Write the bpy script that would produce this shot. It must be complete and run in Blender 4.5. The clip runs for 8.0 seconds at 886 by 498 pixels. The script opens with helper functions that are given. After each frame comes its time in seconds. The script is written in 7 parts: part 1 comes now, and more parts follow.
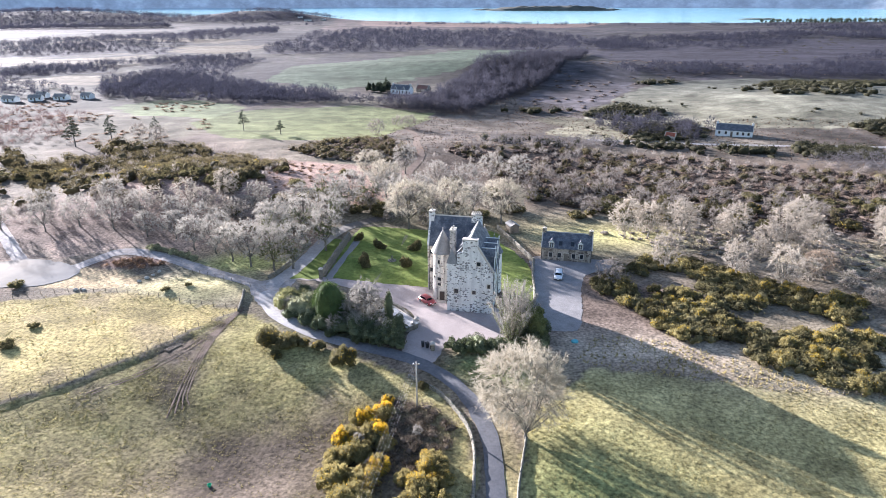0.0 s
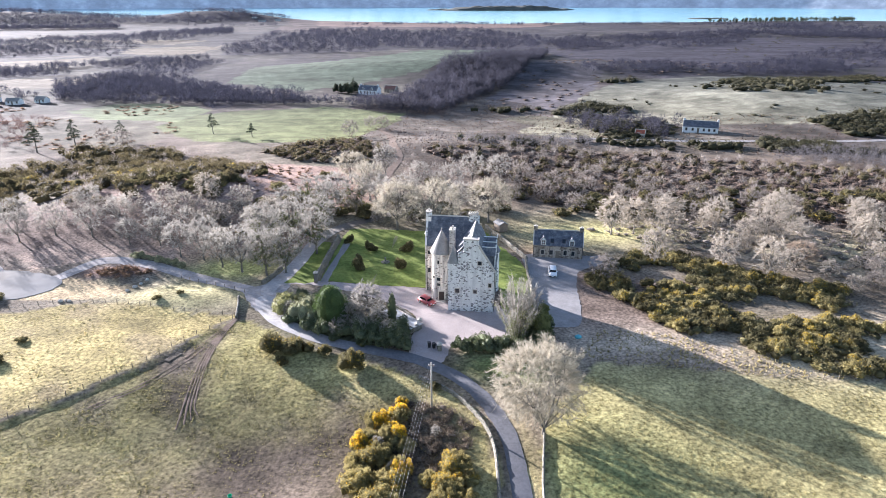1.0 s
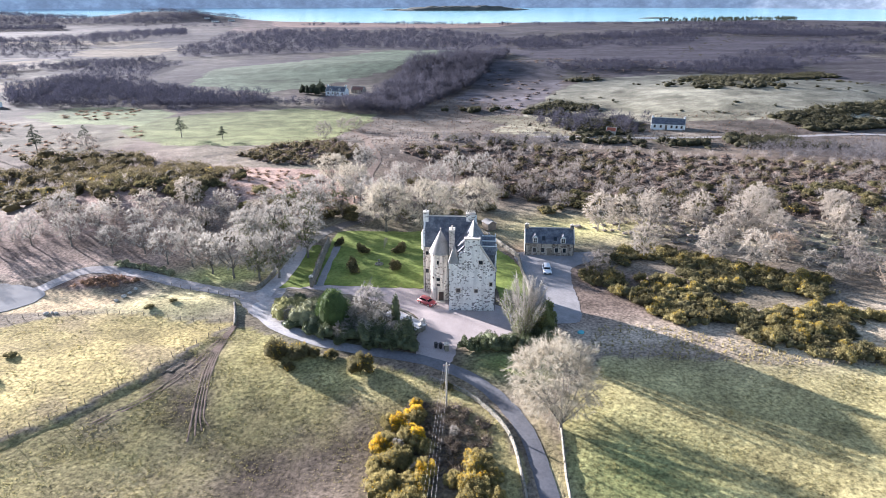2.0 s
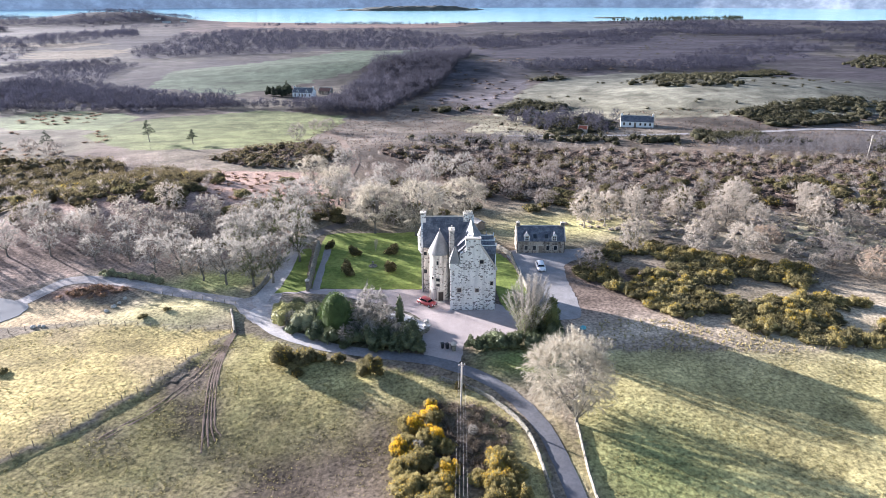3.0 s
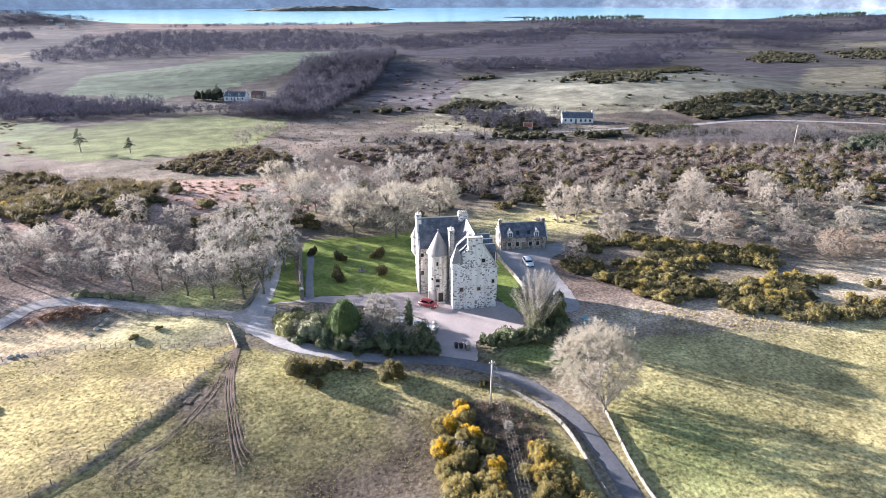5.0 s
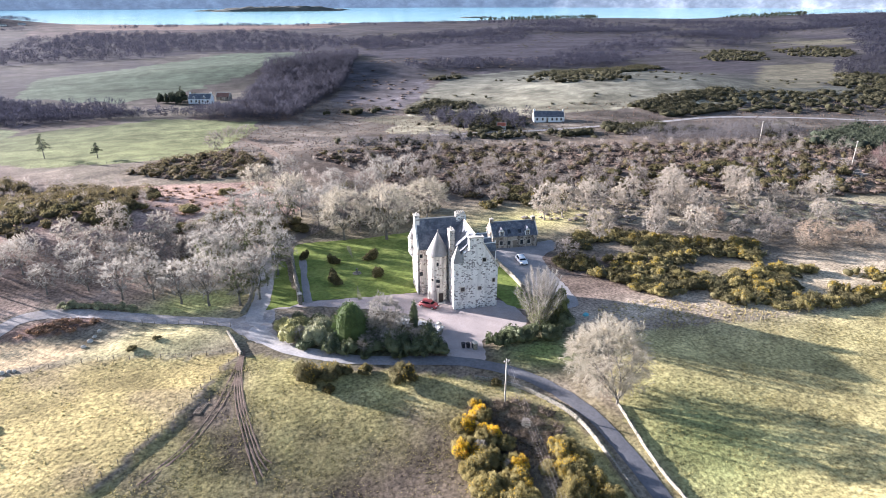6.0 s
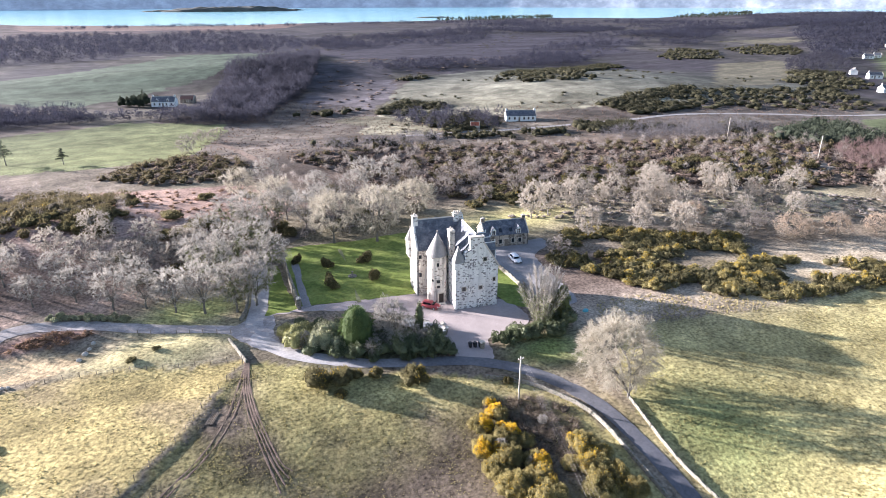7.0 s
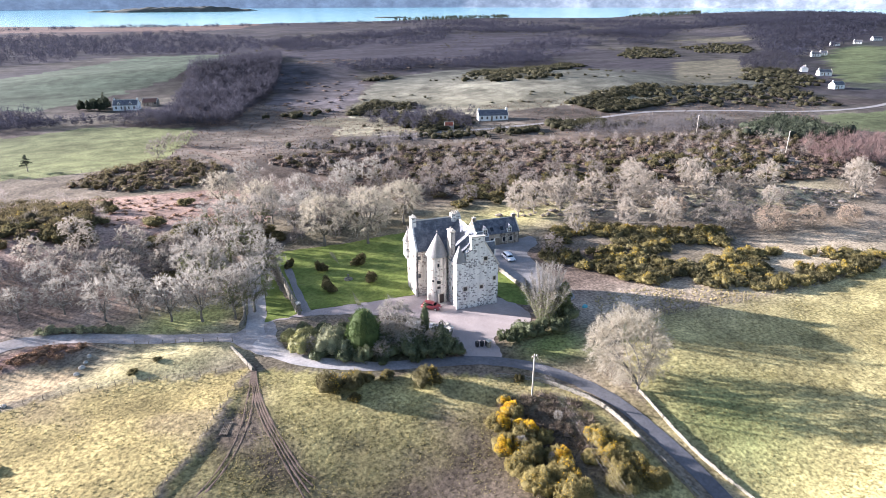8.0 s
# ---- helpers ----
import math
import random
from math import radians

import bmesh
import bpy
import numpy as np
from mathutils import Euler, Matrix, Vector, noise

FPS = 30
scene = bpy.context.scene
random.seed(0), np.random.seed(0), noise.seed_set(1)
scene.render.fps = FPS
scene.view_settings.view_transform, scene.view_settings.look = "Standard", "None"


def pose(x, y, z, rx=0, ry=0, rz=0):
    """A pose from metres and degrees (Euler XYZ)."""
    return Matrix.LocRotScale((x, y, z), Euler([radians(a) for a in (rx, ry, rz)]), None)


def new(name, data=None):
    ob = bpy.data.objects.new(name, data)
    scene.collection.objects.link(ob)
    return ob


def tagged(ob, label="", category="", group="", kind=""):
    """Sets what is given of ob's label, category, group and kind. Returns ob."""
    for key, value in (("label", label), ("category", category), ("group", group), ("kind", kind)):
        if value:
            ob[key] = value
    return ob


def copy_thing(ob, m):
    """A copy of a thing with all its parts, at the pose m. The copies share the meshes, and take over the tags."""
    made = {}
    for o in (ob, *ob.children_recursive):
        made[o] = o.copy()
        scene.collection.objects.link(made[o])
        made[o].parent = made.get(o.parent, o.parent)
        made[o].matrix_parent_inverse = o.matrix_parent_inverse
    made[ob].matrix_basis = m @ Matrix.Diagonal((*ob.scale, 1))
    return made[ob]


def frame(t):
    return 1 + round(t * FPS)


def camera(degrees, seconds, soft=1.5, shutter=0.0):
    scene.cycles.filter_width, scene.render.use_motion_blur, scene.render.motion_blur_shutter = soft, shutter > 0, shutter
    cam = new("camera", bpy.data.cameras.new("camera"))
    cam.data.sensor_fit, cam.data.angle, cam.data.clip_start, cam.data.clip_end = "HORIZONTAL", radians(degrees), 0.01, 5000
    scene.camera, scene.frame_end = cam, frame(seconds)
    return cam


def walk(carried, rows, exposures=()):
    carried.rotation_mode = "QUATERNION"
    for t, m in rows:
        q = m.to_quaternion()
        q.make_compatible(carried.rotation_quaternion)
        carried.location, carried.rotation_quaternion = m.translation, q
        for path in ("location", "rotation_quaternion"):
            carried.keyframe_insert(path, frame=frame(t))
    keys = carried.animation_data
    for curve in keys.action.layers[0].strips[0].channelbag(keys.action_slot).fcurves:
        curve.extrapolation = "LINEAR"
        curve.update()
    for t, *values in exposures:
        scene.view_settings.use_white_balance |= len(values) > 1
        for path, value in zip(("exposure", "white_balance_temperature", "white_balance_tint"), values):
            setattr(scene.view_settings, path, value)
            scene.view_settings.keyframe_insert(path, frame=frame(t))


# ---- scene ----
# camera: a slow drone orbit round the tower house
cam = camera(70.47, 8.0, soft=0.8)
PATH = [
    (0.0, -0.00, -108.12, 56.86, 2.188),
    (0.5, -3.85, -108.29, 56.91, 0.214),
    (1.0, -7.71, -108.32, 56.97, -1.758),
    (1.5, -11.57, -108.21, 57.02, -3.728),
    (2.0, -15.44, -107.96, 57.08, -5.696),
    (2.5, -19.29, -107.58, 57.13, -7.661),
    (3.0, -23.13, -107.06, 57.19, -9.625),
    (3.5, -26.96, -106.40, 57.24, -11.586),
    (4.0, -30.76, -105.61, 57.30, -13.546),
    (4.5, -34.54, -104.68, 57.36, -15.503),
    (5.0, -38.28, -103.62, 57.41, -17.458),
    (5.5, -42.00, -102.43, 57.47, -19.411),
    (6.0, -45.67, -101.10, 57.52, -21.362),
    (6.5, -49.29, -99.65, 57.58, -23.311),
    (7.0, -52.87, -98.06, 57.63, -25.257),
    (7.5, -56.39, -96.35, 57.69, -27.202),
    (8.0, -59.85, -94.52, 57.74, -29.144),
]
PITCH, ROLL = -21.89, -0.036
walk(cam, [(t, pose(x, y, z, 0, 0, yaw) @ pose(0, 0, 0, 90 + PITCH, 0, 0) @ pose(0, 0, 0, 0, 0, ROLL)) for t, x, y, z, yaw in PATH], [(0.0, 2.13, 5800.0, 18.0), (8.0, 2.13, 5950.0, 20.0)])

# world, sun
SUN_EL, SUN_AZ = 13.2, math.atan2(-0.735, 0.68)
world = bpy.data.worlds.new("sky")
scene.world = world
world.use_nodes = True
wn = world.node_tree
sky = wn.nodes.new("ShaderNodeTexSky")
sky.sky_type = "NISHITA"
sky.sun_disc = False
sky.sun_elevation, sky.sun_rotation = radians(SUN_EL), SUN_AZ
wn.links.new(sky.outputs[0], wn.nodes["Background"].inputs[0])
wn.nodes["Background"].inputs[1].default_value = 0.066
sun = new("sun", bpy.data.lights.new("sun", "SUN"))
sun.data.energy, sun.data.angle, sun.data.color = 5.0, radians(0.6), (1.0, 0.94, 0.86)
to_sun = Vector((math.sin(SUN_AZ) * math.cos(radians(SUN_EL)), math.cos(SUN_AZ) * math.cos(radians(SUN_EL)), math.sin(radians(SUN_EL))))
sun.rotation_euler = to_sun.to_track_quat("Z", "Y").to_euler()


# ---------------------------------------------------------------- materials
def material(name, colour, rough=0.9, grain=4.0, spread=0.25, coarse=0.0, coarse_spread=0.25, bump=0.0, bump_scale=None, metal=0.0,
             island=0.0, by_object=0.0, attribute="", space="Object", second=None, spec=0.3, through_light=0.0, streak=0.0):
    """Two scales of noise over a base colour (or a colour attribute), with fine relief."""
    m = bpy.data.materials.new(name)
    m.use_nodes = True
    nt = m.node_tree
    b = nt.nodes["Principled BSDF"]
    b.inputs["Roughness"].default_value = rough
    b.inputs["Metallic"].default_value = metal
    b.inputs["Specular IOR Level"].default_value = spec
    if space == "World":
        where = nt.nodes.new("ShaderNodeNewGeometry").outputs["Position"]
    else:
        where = nt.nodes.new("ShaderNodeTexCoord").outputs["Object"]

    def noisy(scale, detail=4.0):
        n = nt.nodes.new("ShaderNodeTexNoise")
        n.inputs["Scale"].default_value = scale
        n.inputs["Detail"].default_value = detail
        n.inputs["Roughness"].default_value = 0.65
        nt.links.new(where, n.inputs["Vector"])
        return n.outputs["Fac"]

    def factor(value, lo, hi, out_lo, out_hi):
        r = nt.nodes.new("ShaderNodeMapRange")
        for key, x in zip(("From Min", "From Max", "To Min", "To Max"), (lo, hi, out_lo, out_hi)):
            r.inputs[key].default_value = x
        nt.links.new(value, r.inputs["Value"])
        return r.outputs["Result"]

    def times(a, f):
        x = nt.nodes.new("ShaderNodeVectorMath")
        x.operation = "SCALE"
        nt.links.new(a, x.inputs[0])
        nt.links.new(f, x.inputs["Scale"])
        return x.outputs[0]

    if attribute:
        a = nt.nodes.new("ShaderNodeAttribute")
        a.attribute_name = attribute
        out = a.outputs["Color"]
    else:
        a = nt.nodes.new("ShaderNodeRGB")
        a.outputs[0].default_value = (*colour, 1)
        out = a.outputs[0]
    fine = noisy(grain)
    if second:
        mix = nt.nodes.new("ShaderNodeMix")
        mix.data_type = "RGBA"
        nt.links.new(out, mix.inputs[6])
        mix.inputs[7].default_value = (*second, 1)
        nt.links.new(factor(noisy(coarse or grain * 0.2), 0.45, 0.62, 0, 1), mix.inputs[0])
        out = mix.outputs[2]
    out = times(out, factor(fine, 0.3, 0.7, 1 - spread, 1 + spread))
    if coarse:
        out = times(out, factor(noisy(coarse), 0.3, 0.7, 1 - coarse_spread, 1 + coarse_spread))
    if streak:                                           # long drifts of darker and paler growth, wider than deep
        dm, dn = nt.nodes.new("ShaderNodeMapping"), nt.nodes.new("ShaderNodeTexNoise")
        dm.inputs["Scale"].default_value = (0.011, 0.042, 0.042)
        dm.inputs["Rotation"].default_value = (0, 0, 0.25)
        dn.inputs["Scale"].default_value, dn.inputs["Detail"].default_value, dn.inputs["Roughness"].default_value = 1.0, 7.0, 0.72
        nt.links.new(where, dm.inputs[0])
        nt.links.new(dm.outputs[0], dn.inputs["Vector"])
        out = times(out, factor(dn.outputs["Fac"], 0.33, 0.67, 1 - streak, 1 + streak))
    if island:
        gn = nt.nodes.new("ShaderNodeNewGeometry")
        out = times(out, factor(gn.outputs["Random Per Island"], 0, 1, 1 - island, 1 + island))
    if by_object:
        oi = nt.nodes.new("ShaderNodeObjectInfo")
        out = times(out, factor(oi.outputs["Random"], 0, 1, 1 - by_object, 1 + by_object))
    nt.links.new(out, b.inputs["Base Color"])
    if through_light:                                    # thin leaves and twigs let some sun through
        tr, sh = nt.nodes.new("ShaderNodeBsdfTranslucent"), nt.nodes.new("ShaderNodeMixShader")
        nt.links.new(out, tr.inputs["Color"])
        sh.inputs[0].default_value = through_light
        nt.links.new(b.outputs[0], sh.inputs[1])
        nt.links.new(tr.outputs[0], sh.inputs[2])
        nt.links.new(sh.outputs[0], nt.nodes["Material Output"].inputs["Surface"])
    if bump:
        bn = nt.nodes.new("ShaderNodeBump")
        bn.inputs["Strength"].default_value = 1.0
        bn.inputs["Distance"].default_value = bump
        nt.links.new(noisy(bump_scale or grain), bn.inputs["Height"])
        nt.links.new(bn.outputs[0], b.inputs["Normal"])
    return m


def rubble(name, light, dark, cell, amount, bump=0.04, patchy=1.1, stain=0.0):
    """Rubble masonry: stones of two tones in pale lime mortar."""
    m = material(name, light, 0.95, 3.0, 0.12, 0.35, 0.12)
    nt = m.node_tree
    b = nt.nodes["Principled BSDF"]
    src = b.inputs["Base Color"].links[0].from_socket
    tc = nt.nodes.new("ShaderNodeTexCoord")
    mp = nt.nodes.new("ShaderNodeMapping")
    mp.inputs["Scale"].default_value = (1 / cell, 1 / cell, 1.9 / cell)
    nt.links.new(tc.outputs["Object"], mp.inputs[0])
    vo = nt.nodes.new("ShaderNodeTexVoronoi")
    vo.inputs["Scale"].default_value = 1.0
    nt.links.new(mp.outputs[0], vo.inputs["Vector"])
    sep = nt.nodes.new("ShaderNodeSeparateColor")
    nt.links.new(vo.outputs["Color"], sep.inputs[0])
    ve = nt.nodes.new("ShaderNodeTexVoronoi")
    ve.feature = "DISTANCE_TO_EDGE"
    ve.inputs["Scale"].default_value = 1.0
    nt.links.new(mp.outputs[0], ve.inputs["Vector"])
    pn = nt.nodes.new("ShaderNodeTexNoise")
    pn.inputs["Scale"].default_value = 0.28
    nt.links.new(tc.outputs["Object"], pn.inputs["Vector"])

    def op(kind, a, c):
        x = nt.nodes.new("ShaderNodeMath")
        x.operation = kind
        for i, v in enumerate((a, c)):
            if isinstance(v, (int, float)):
                x.inputs[i].default_value = v
            else:
                nt.links.new(v, x.inputs[i])
        return x.outputs[0]

    patch = op("MULTIPLY", op("SUBTRACT", pn.outputs["Fac"], 0.5), patchy)
    chosen = op("LESS_THAN", sep.outputs[0], op("ADD", patch, amount))
    body = op("GREATER_THAN", ve.outputs["Distance"], 0.1)
    fac = op("MULTIPLY", op("MULTIPLY", chosen, body), 0.92)
    mix = nt.nodes.new("ShaderNodeMix")
    mix.data_type = "RGBA"
    nt.links.new(fac, mix.inputs[0])
    nt.links.new(src, mix.inputs[6])
    mix.inputs[7].default_value = (*dark, 1)
    out = mix.outputs[2]
    if stain:                                            # rain streaks and lichen run down the face
        sm, sn = nt.nodes.new("ShaderNodeMapping"), nt.nodes.new("ShaderNodeTexNoise")
        sm.inputs["Scale"].default_value = (1.3, 1.3, 0.16)
        sn.inputs["Scale"].default_value, sn.inputs["Detail"].default_value = 1.0, 5.0
        nt.links.new(tc.outputs["Object"], sm.inputs[0])
        nt.links.new(sm.outputs[0], sn.inputs["Vector"])
        run = nt.nodes.new("ShaderNodeMapRange")
        for key, v in zip(("From Min", "From Max", "To Min", "To Max"), (0.42, 0.66, 1.0, 1 - 2 * stain)):
            run.inputs[key].default_value = v
        nt.links.new(sn.outputs["Fac"], run.inputs["Value"])
        sc = nt.nodes.new("ShaderNodeVectorMath")
        sc.operation = "SCALE"
        nt.links.new(out, sc.inputs[0])
        nt.links.new(run.outputs["Result"], sc.inputs["Scale"])
        out = sc.outputs[0]
    nt.links.new(out, b.inputs["Base Color"])
    bn = nt.nodes.new("ShaderNodeBump")
    bn.inputs["Distance"].default_value = bump
    nt.links.new(op("MINIMUM", ve.outputs["Distance"], 0.2), bn.inputs["Height"])
    nt.links.new(bn.outputs[0], b.inputs["Normal"])
    return m


M_GROUND = material("ground_cover", (0.2, 0.2, 0.1), 0.95, 1.7, 0.64, 0.13, 0.38, bump=0.125, bump_scale=1.5, attribute="cover", space="World", spec=0.1, streak=0.4)
M_ASPHALT = material("worn_asphalt", (0.2, 0.2, 0.2), 0.85, 2.0, 0.16, 0.25, 0.16, bump=0.01, space="World", attribute="tone")
M_LANE = material("pale_dusty_asphalt", (0.37, 0.335, 0.315), 0.95, 2.0, 0.2, 0.35, 0.2, bump=0.01, space="World", second=(0.43, 0.385, 0.36), spec=0.1)
M_GRAVEL = material("pinkish_gravel", (0.39, 0.33, 0.31), 0.95, 5.0, 0.2, 0.3, 0.12, bump=0.02, space="World")
M_LAWN = material("mown_lawn", (0.165, 0.21, 0.05), 0.95, 1.3, 0.28, 0.22, 0.2, bump=0.05, space="World", second=(0.21, 0.24, 0.065), spec=0.1)
M_PATH = material("worn_turf", (0.24, 0.235, 0.12), 0.95, 2.0, 0.25, 0.3, 0.2, bump=0.02, space="World", spec=0.1)
M_TRACK = material("earth_track", (0.17, 0.12, 0.09), 0.95, 3.0, 0.3, 0.5, 0.25, bump=0.08, space="World")
M_PUDDLE = material("still_flood_water", (0.21, 0.205, 0.20), 0.05, 0.2, 0.1, 0.05, 0.15, space="World", spec=0.35)
M_WATER = material("loch_water", (0.26, 0.56, 0.64), 0.15, 0.01, 0.1, 0, bump=0.05, bump_scale=0.05, space="World", spec=1.0)
M_HARL = rubble("weathered_lime_rubble", (0.84, 0.82, 0.78), (0.16, 0.145, 0.14), 0.5, 0.31, patchy=1.7, stain=0.1)
M_TOWER = rubble("cream_lime_rubble", (0.74, 0.69, 0.62), (0.27, 0.22, 0.19), 0.48, 0.2, patchy=1.4, stain=0.3)
M_COTTAGE = rubble("brown_rubble_stone", (0.44, 0.38, 0.31), (0.16, 0.12, 0.10), 0.6, 0.42, stain=0.25)
M_DYKE = rubble("mossy_field_stone", (0.22, 0.2, 0.165), (0.11, 0.11, 0.08), 0.4, 0.4)
M_CHIM = rubble("dark_chimney_stone", (0.5, 0.47, 0.43), (0.14, 0.12, 0.11), 0.34, 0.5)
M_STONE = material("lichened_boulder", (0.46, 0.43, 0.38), 0.95, 4.0, 0.25, 1.2, 0.2, bump=0.03)
M_DRESSED = material("dressed_sandstone", (0.55, 0.50, 0.43), 0.9, 6.0, 0.15, 1.0, 0.1)
M_SLATE = material("blue_grey_slate", (0.10, 0.11, 0.135), 0.55, 5.0, 0.45, 0.9, 0.3, bump=0.02, bump_scale=8.0, spec=0.5, second=(0.17, 0.175, 0.19))
M_SLATE_PALE = material("lichened_grey_slate", (0.27, 0.26, 0.25), 0.7, 7.0, 0.25, 0.6, 0.2, bump=0.02, bump_scale=8.0, spec=0.5)
M_WHITE = material("white_paint", (0.86, 0.86, 0.84), 0.6, 3.0, 0.06, 0.4, 0.05)
M_GLASS = material("dark_window_glass", (0.02, 0.025, 0.03), 0.08, 2.0, 0.1, spec=0.8)
M_WOOD = material("weathered_timber", (0.22, 0.18, 0.14), 0.9, 8.0, 0.25, 1.0, 0.2, by_object=0.2)
M_FELT = material("pale_grey_roof_sheet", (0.42, 0.42, 0.42), 0.8, 2.0, 0.25, 0.6, 0.25)
M_POLE = material("pale_timber_pole", (0.5, 0.46, 0.4), 0.9, 8.0, 0.2, 1.0, 0.1)
M_WIRE = material("bright_cable", (0.36, 0.34, 0.33), 0.5, 8.0, 0.1, metal=0.2)
M_RED = material("red_car_paint", (0.40, 0.07, 0.07), 0.3, 3.0, 0.05, spec=0.6)
M_CARWHITE = material("white_car_paint", (0.82, 0.83, 0.85), 0.3, 3.0, 0.03, spec=0.6)
M_TYRE = material("black_rubber", (0.02, 0.02, 0.02), 0.8, 20.0, 0.2)
M_CHROME = material("light_alloy", (0.6, 0.6, 0.62), 0.35, 20.0, 0.05, metal=0.9)
M_LAMP = material("clear_lamp_glass", (0.7, 0.7, 0.7), 0.15, 20.0, 0.05)
M_BIN = material("black_bin_plastic", (0.03, 0.03, 0.035), 0.5, 10.0, 0.2)
M_BLUE = material("blue_tarpaulin", (0.12, 0.42, 0.5), 0.6, 5.0, 0.2)
M_GREENPLASTIC = material("green_plastic", (0.03, 0.4, 0.22), 0.5, 5.0, 0.1)
M_BARK = material("grey_brown_bark", (0.16, 0.145, 0.125), 0.95, 3.0, 0.25, island=0.15, by_object=0.12)
M_TWIG = material("pale_grey_twigs", (0.385, 0.36, 0.32), 0.95, 1.0, 0.15, 0.25, 0.15, island=0.28, by_object=0.14, through_light=0.5)
M_TWIG_PINK = material("pinkish_twigs", (0.47, 0.42, 0.355), 0.95, 1.0, 0.15, 0.25, 0.15, island=0.25, by_object=0.14, through_light=0.5)
# twig colour pulled towards blue-grey to imitate haze over the woods
M_TWIG_DARK = material("dull_twigs_hazed", (0.05, 0.049, 0.064), 0.95, 0.6, 0.2, 0.05, 0.25, island=0.3, by_object=0.2, through_light=0.5)
M_IVY = material("ivy_leaves", (0.16, 0.18, 0.07), 0.7, 2.0, 0.25, island=0.35, through_light=0.30)
M_GORSE = material("gorse_foliage", (0.145, 0.128, 0.062), 0.9, 1.0, 0.3, 0.3, 0.3, island=0.4, by_object=0.25, through_light=0.5)
M_GORSE_OLIVE = material("olive_gorse_foliage", (0.29, 0.245, 0.105), 0.9, 1.0, 0.3, 0.3, 0.3, island=0.4, by_object=0.25, through_light=0.5)
M_GORSE_HILL = material("brownish_gorse", (0.115, 0.095, 0.05), 0.9, 1.0, 0.3, 0.12, 0.4, island=0.45, through_light=0.5)
M_BLOSSOM = material("yellow_gorse_blossom", (0.82, 0.54, 0.03), 0.8, 3.0, 0.15, island=0.25, through_light=0.40)
M_BLOSSOM_DULL = material("fading_gorse_blossom", (0.50, 0.35, 0.045), 0.85, 3.0, 0.2, island=0.35, through_light=0.40)
M_EVERGREEN = material("evergreen_leaves", (0.14, 0.16, 0.085), 0.55, 1.0, 0.2, 0.4, 0.2, island=0.4, by_object=0.2, through_light=0.30)
M_BRIGHTGREEN = material("cypress_foliage", (0.085, 0.125, 0.04), 0.8, 1.0, 0.2, 0.4, 0.2, island=0.4, through_light=0.30)
M_GREYLEAF = material("grey_green_leaves", (0.34, 0.34, 0.21), 0.6, 1.0, 0.2, 0.4, 0.2, island=0.4, through_light=0.35)
M_PINE = material("pine_needles", (0.045, 0.055, 0.035), 0.9, 1.0, 0.2, island=0.35, through_light=0.25)
M_BRACKEN = material("dead_bracken", (0.24, 0.15, 0.095), 0.95, 1.0, 0.3, 0.2, 0.2, island=0.35, through_light=0.35)
M_TUSSOCK = material("pale_dry_grass", (0.37, 0.31, 0.145), 0.95, 1.0, 0.2, 0.2, 0.2, island=0.25, through_light=0.40)
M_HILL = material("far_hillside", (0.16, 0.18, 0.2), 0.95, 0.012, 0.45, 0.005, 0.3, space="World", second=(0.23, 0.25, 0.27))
M_GRASSTUFT = material("olive_grass_tufts", (0.30, 0.26, 0.11), 0.95, 1.0, 0.2, 0.2, 0.2, island=0.28, through_light=0.40)
hb = M_HILL.node_tree.nodes["Principled BSDF"]       # bluish emission added to the far backdrop stands in for distance haze
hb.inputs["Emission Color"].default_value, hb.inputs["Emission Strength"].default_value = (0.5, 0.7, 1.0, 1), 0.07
M_TWIG_RED = material("reddish_birch_twigs", (0.19, 0.13, 0.12), 0.95, 1.0, 0.15, 0.25, 0.15, island=0.25, through_light=0.30)
M_YARD = material("grey_gravel_yard", (0.275, 0.26, 0.255), 0.95, 4.0, 0.2, 0.3, 0.2, bump=0.02, space="World")
M_BRAMBLE = material("brown_bramble", (0.17, 0.135, 0.10), 0.95, 1.0, 0.2, island=0.4, through_light=0.30)
M_HEATHER = material("brown_heather", (0.14, 0.105, 0.085), 0.95, 1.0, 0.2, 0.1, 0.25, island=0.4, through_light=0.35)
M_TWIG_MID = material("grey_brown_twigs", (0.30, 0.265, 0.235), 0.95, 1.0, 0.15, 0.1, 0.25, island=0.35, through_light=0.5)
M_GORSE_FAR = material("far_dark_gorse", (0.055, 0.052, 0.028), 0.95, 0.5, 0.2, 0.05, 0.25, island=0.4, through_light=0.35)
M_DOOR = material("dark_oak_door", (0.055, 0.042, 0.035), 0.7, 8.0, 0.2)
M_TWIG_WARM = material("warm_grey_twigs", (0.45, 0.41, 0.33), 0.95, 1.0, 0.15, 0.3, 0.15, island=0.3, through_light=0.5)
M_LEAF_YELLOW = material("yellowish_grey_leaves", (0.33, 0.32, 0.15), 0.6, 1.0, 0.2, 0.4, 0.2, island=0.4, through_light=0.35)
M_TWIG_SOFT = material("soft_grey_twigs", (0.155, 0.145, 0.15), 0.95, 1.0, 0.12, 0.05, 0.2, island=0.25, through_light=0.5)
M_TWIG_SALLOW = material("sallow_twigs", (0.46, 0.37, 0.285), 0.95, 1.0, 0.12, 0.25, 0.12, island=0.22, by_object=0.1, through_light=0.5)
# for the farthest woods; the blue in this colour is painted haze
M_TWIG_FAR = material("far_twigs_hazed", (0.038, 0.039, 0.057), 0.95, 0.3, 0.2, 0.02, 0.25, island=0.35, through_light=0.5)


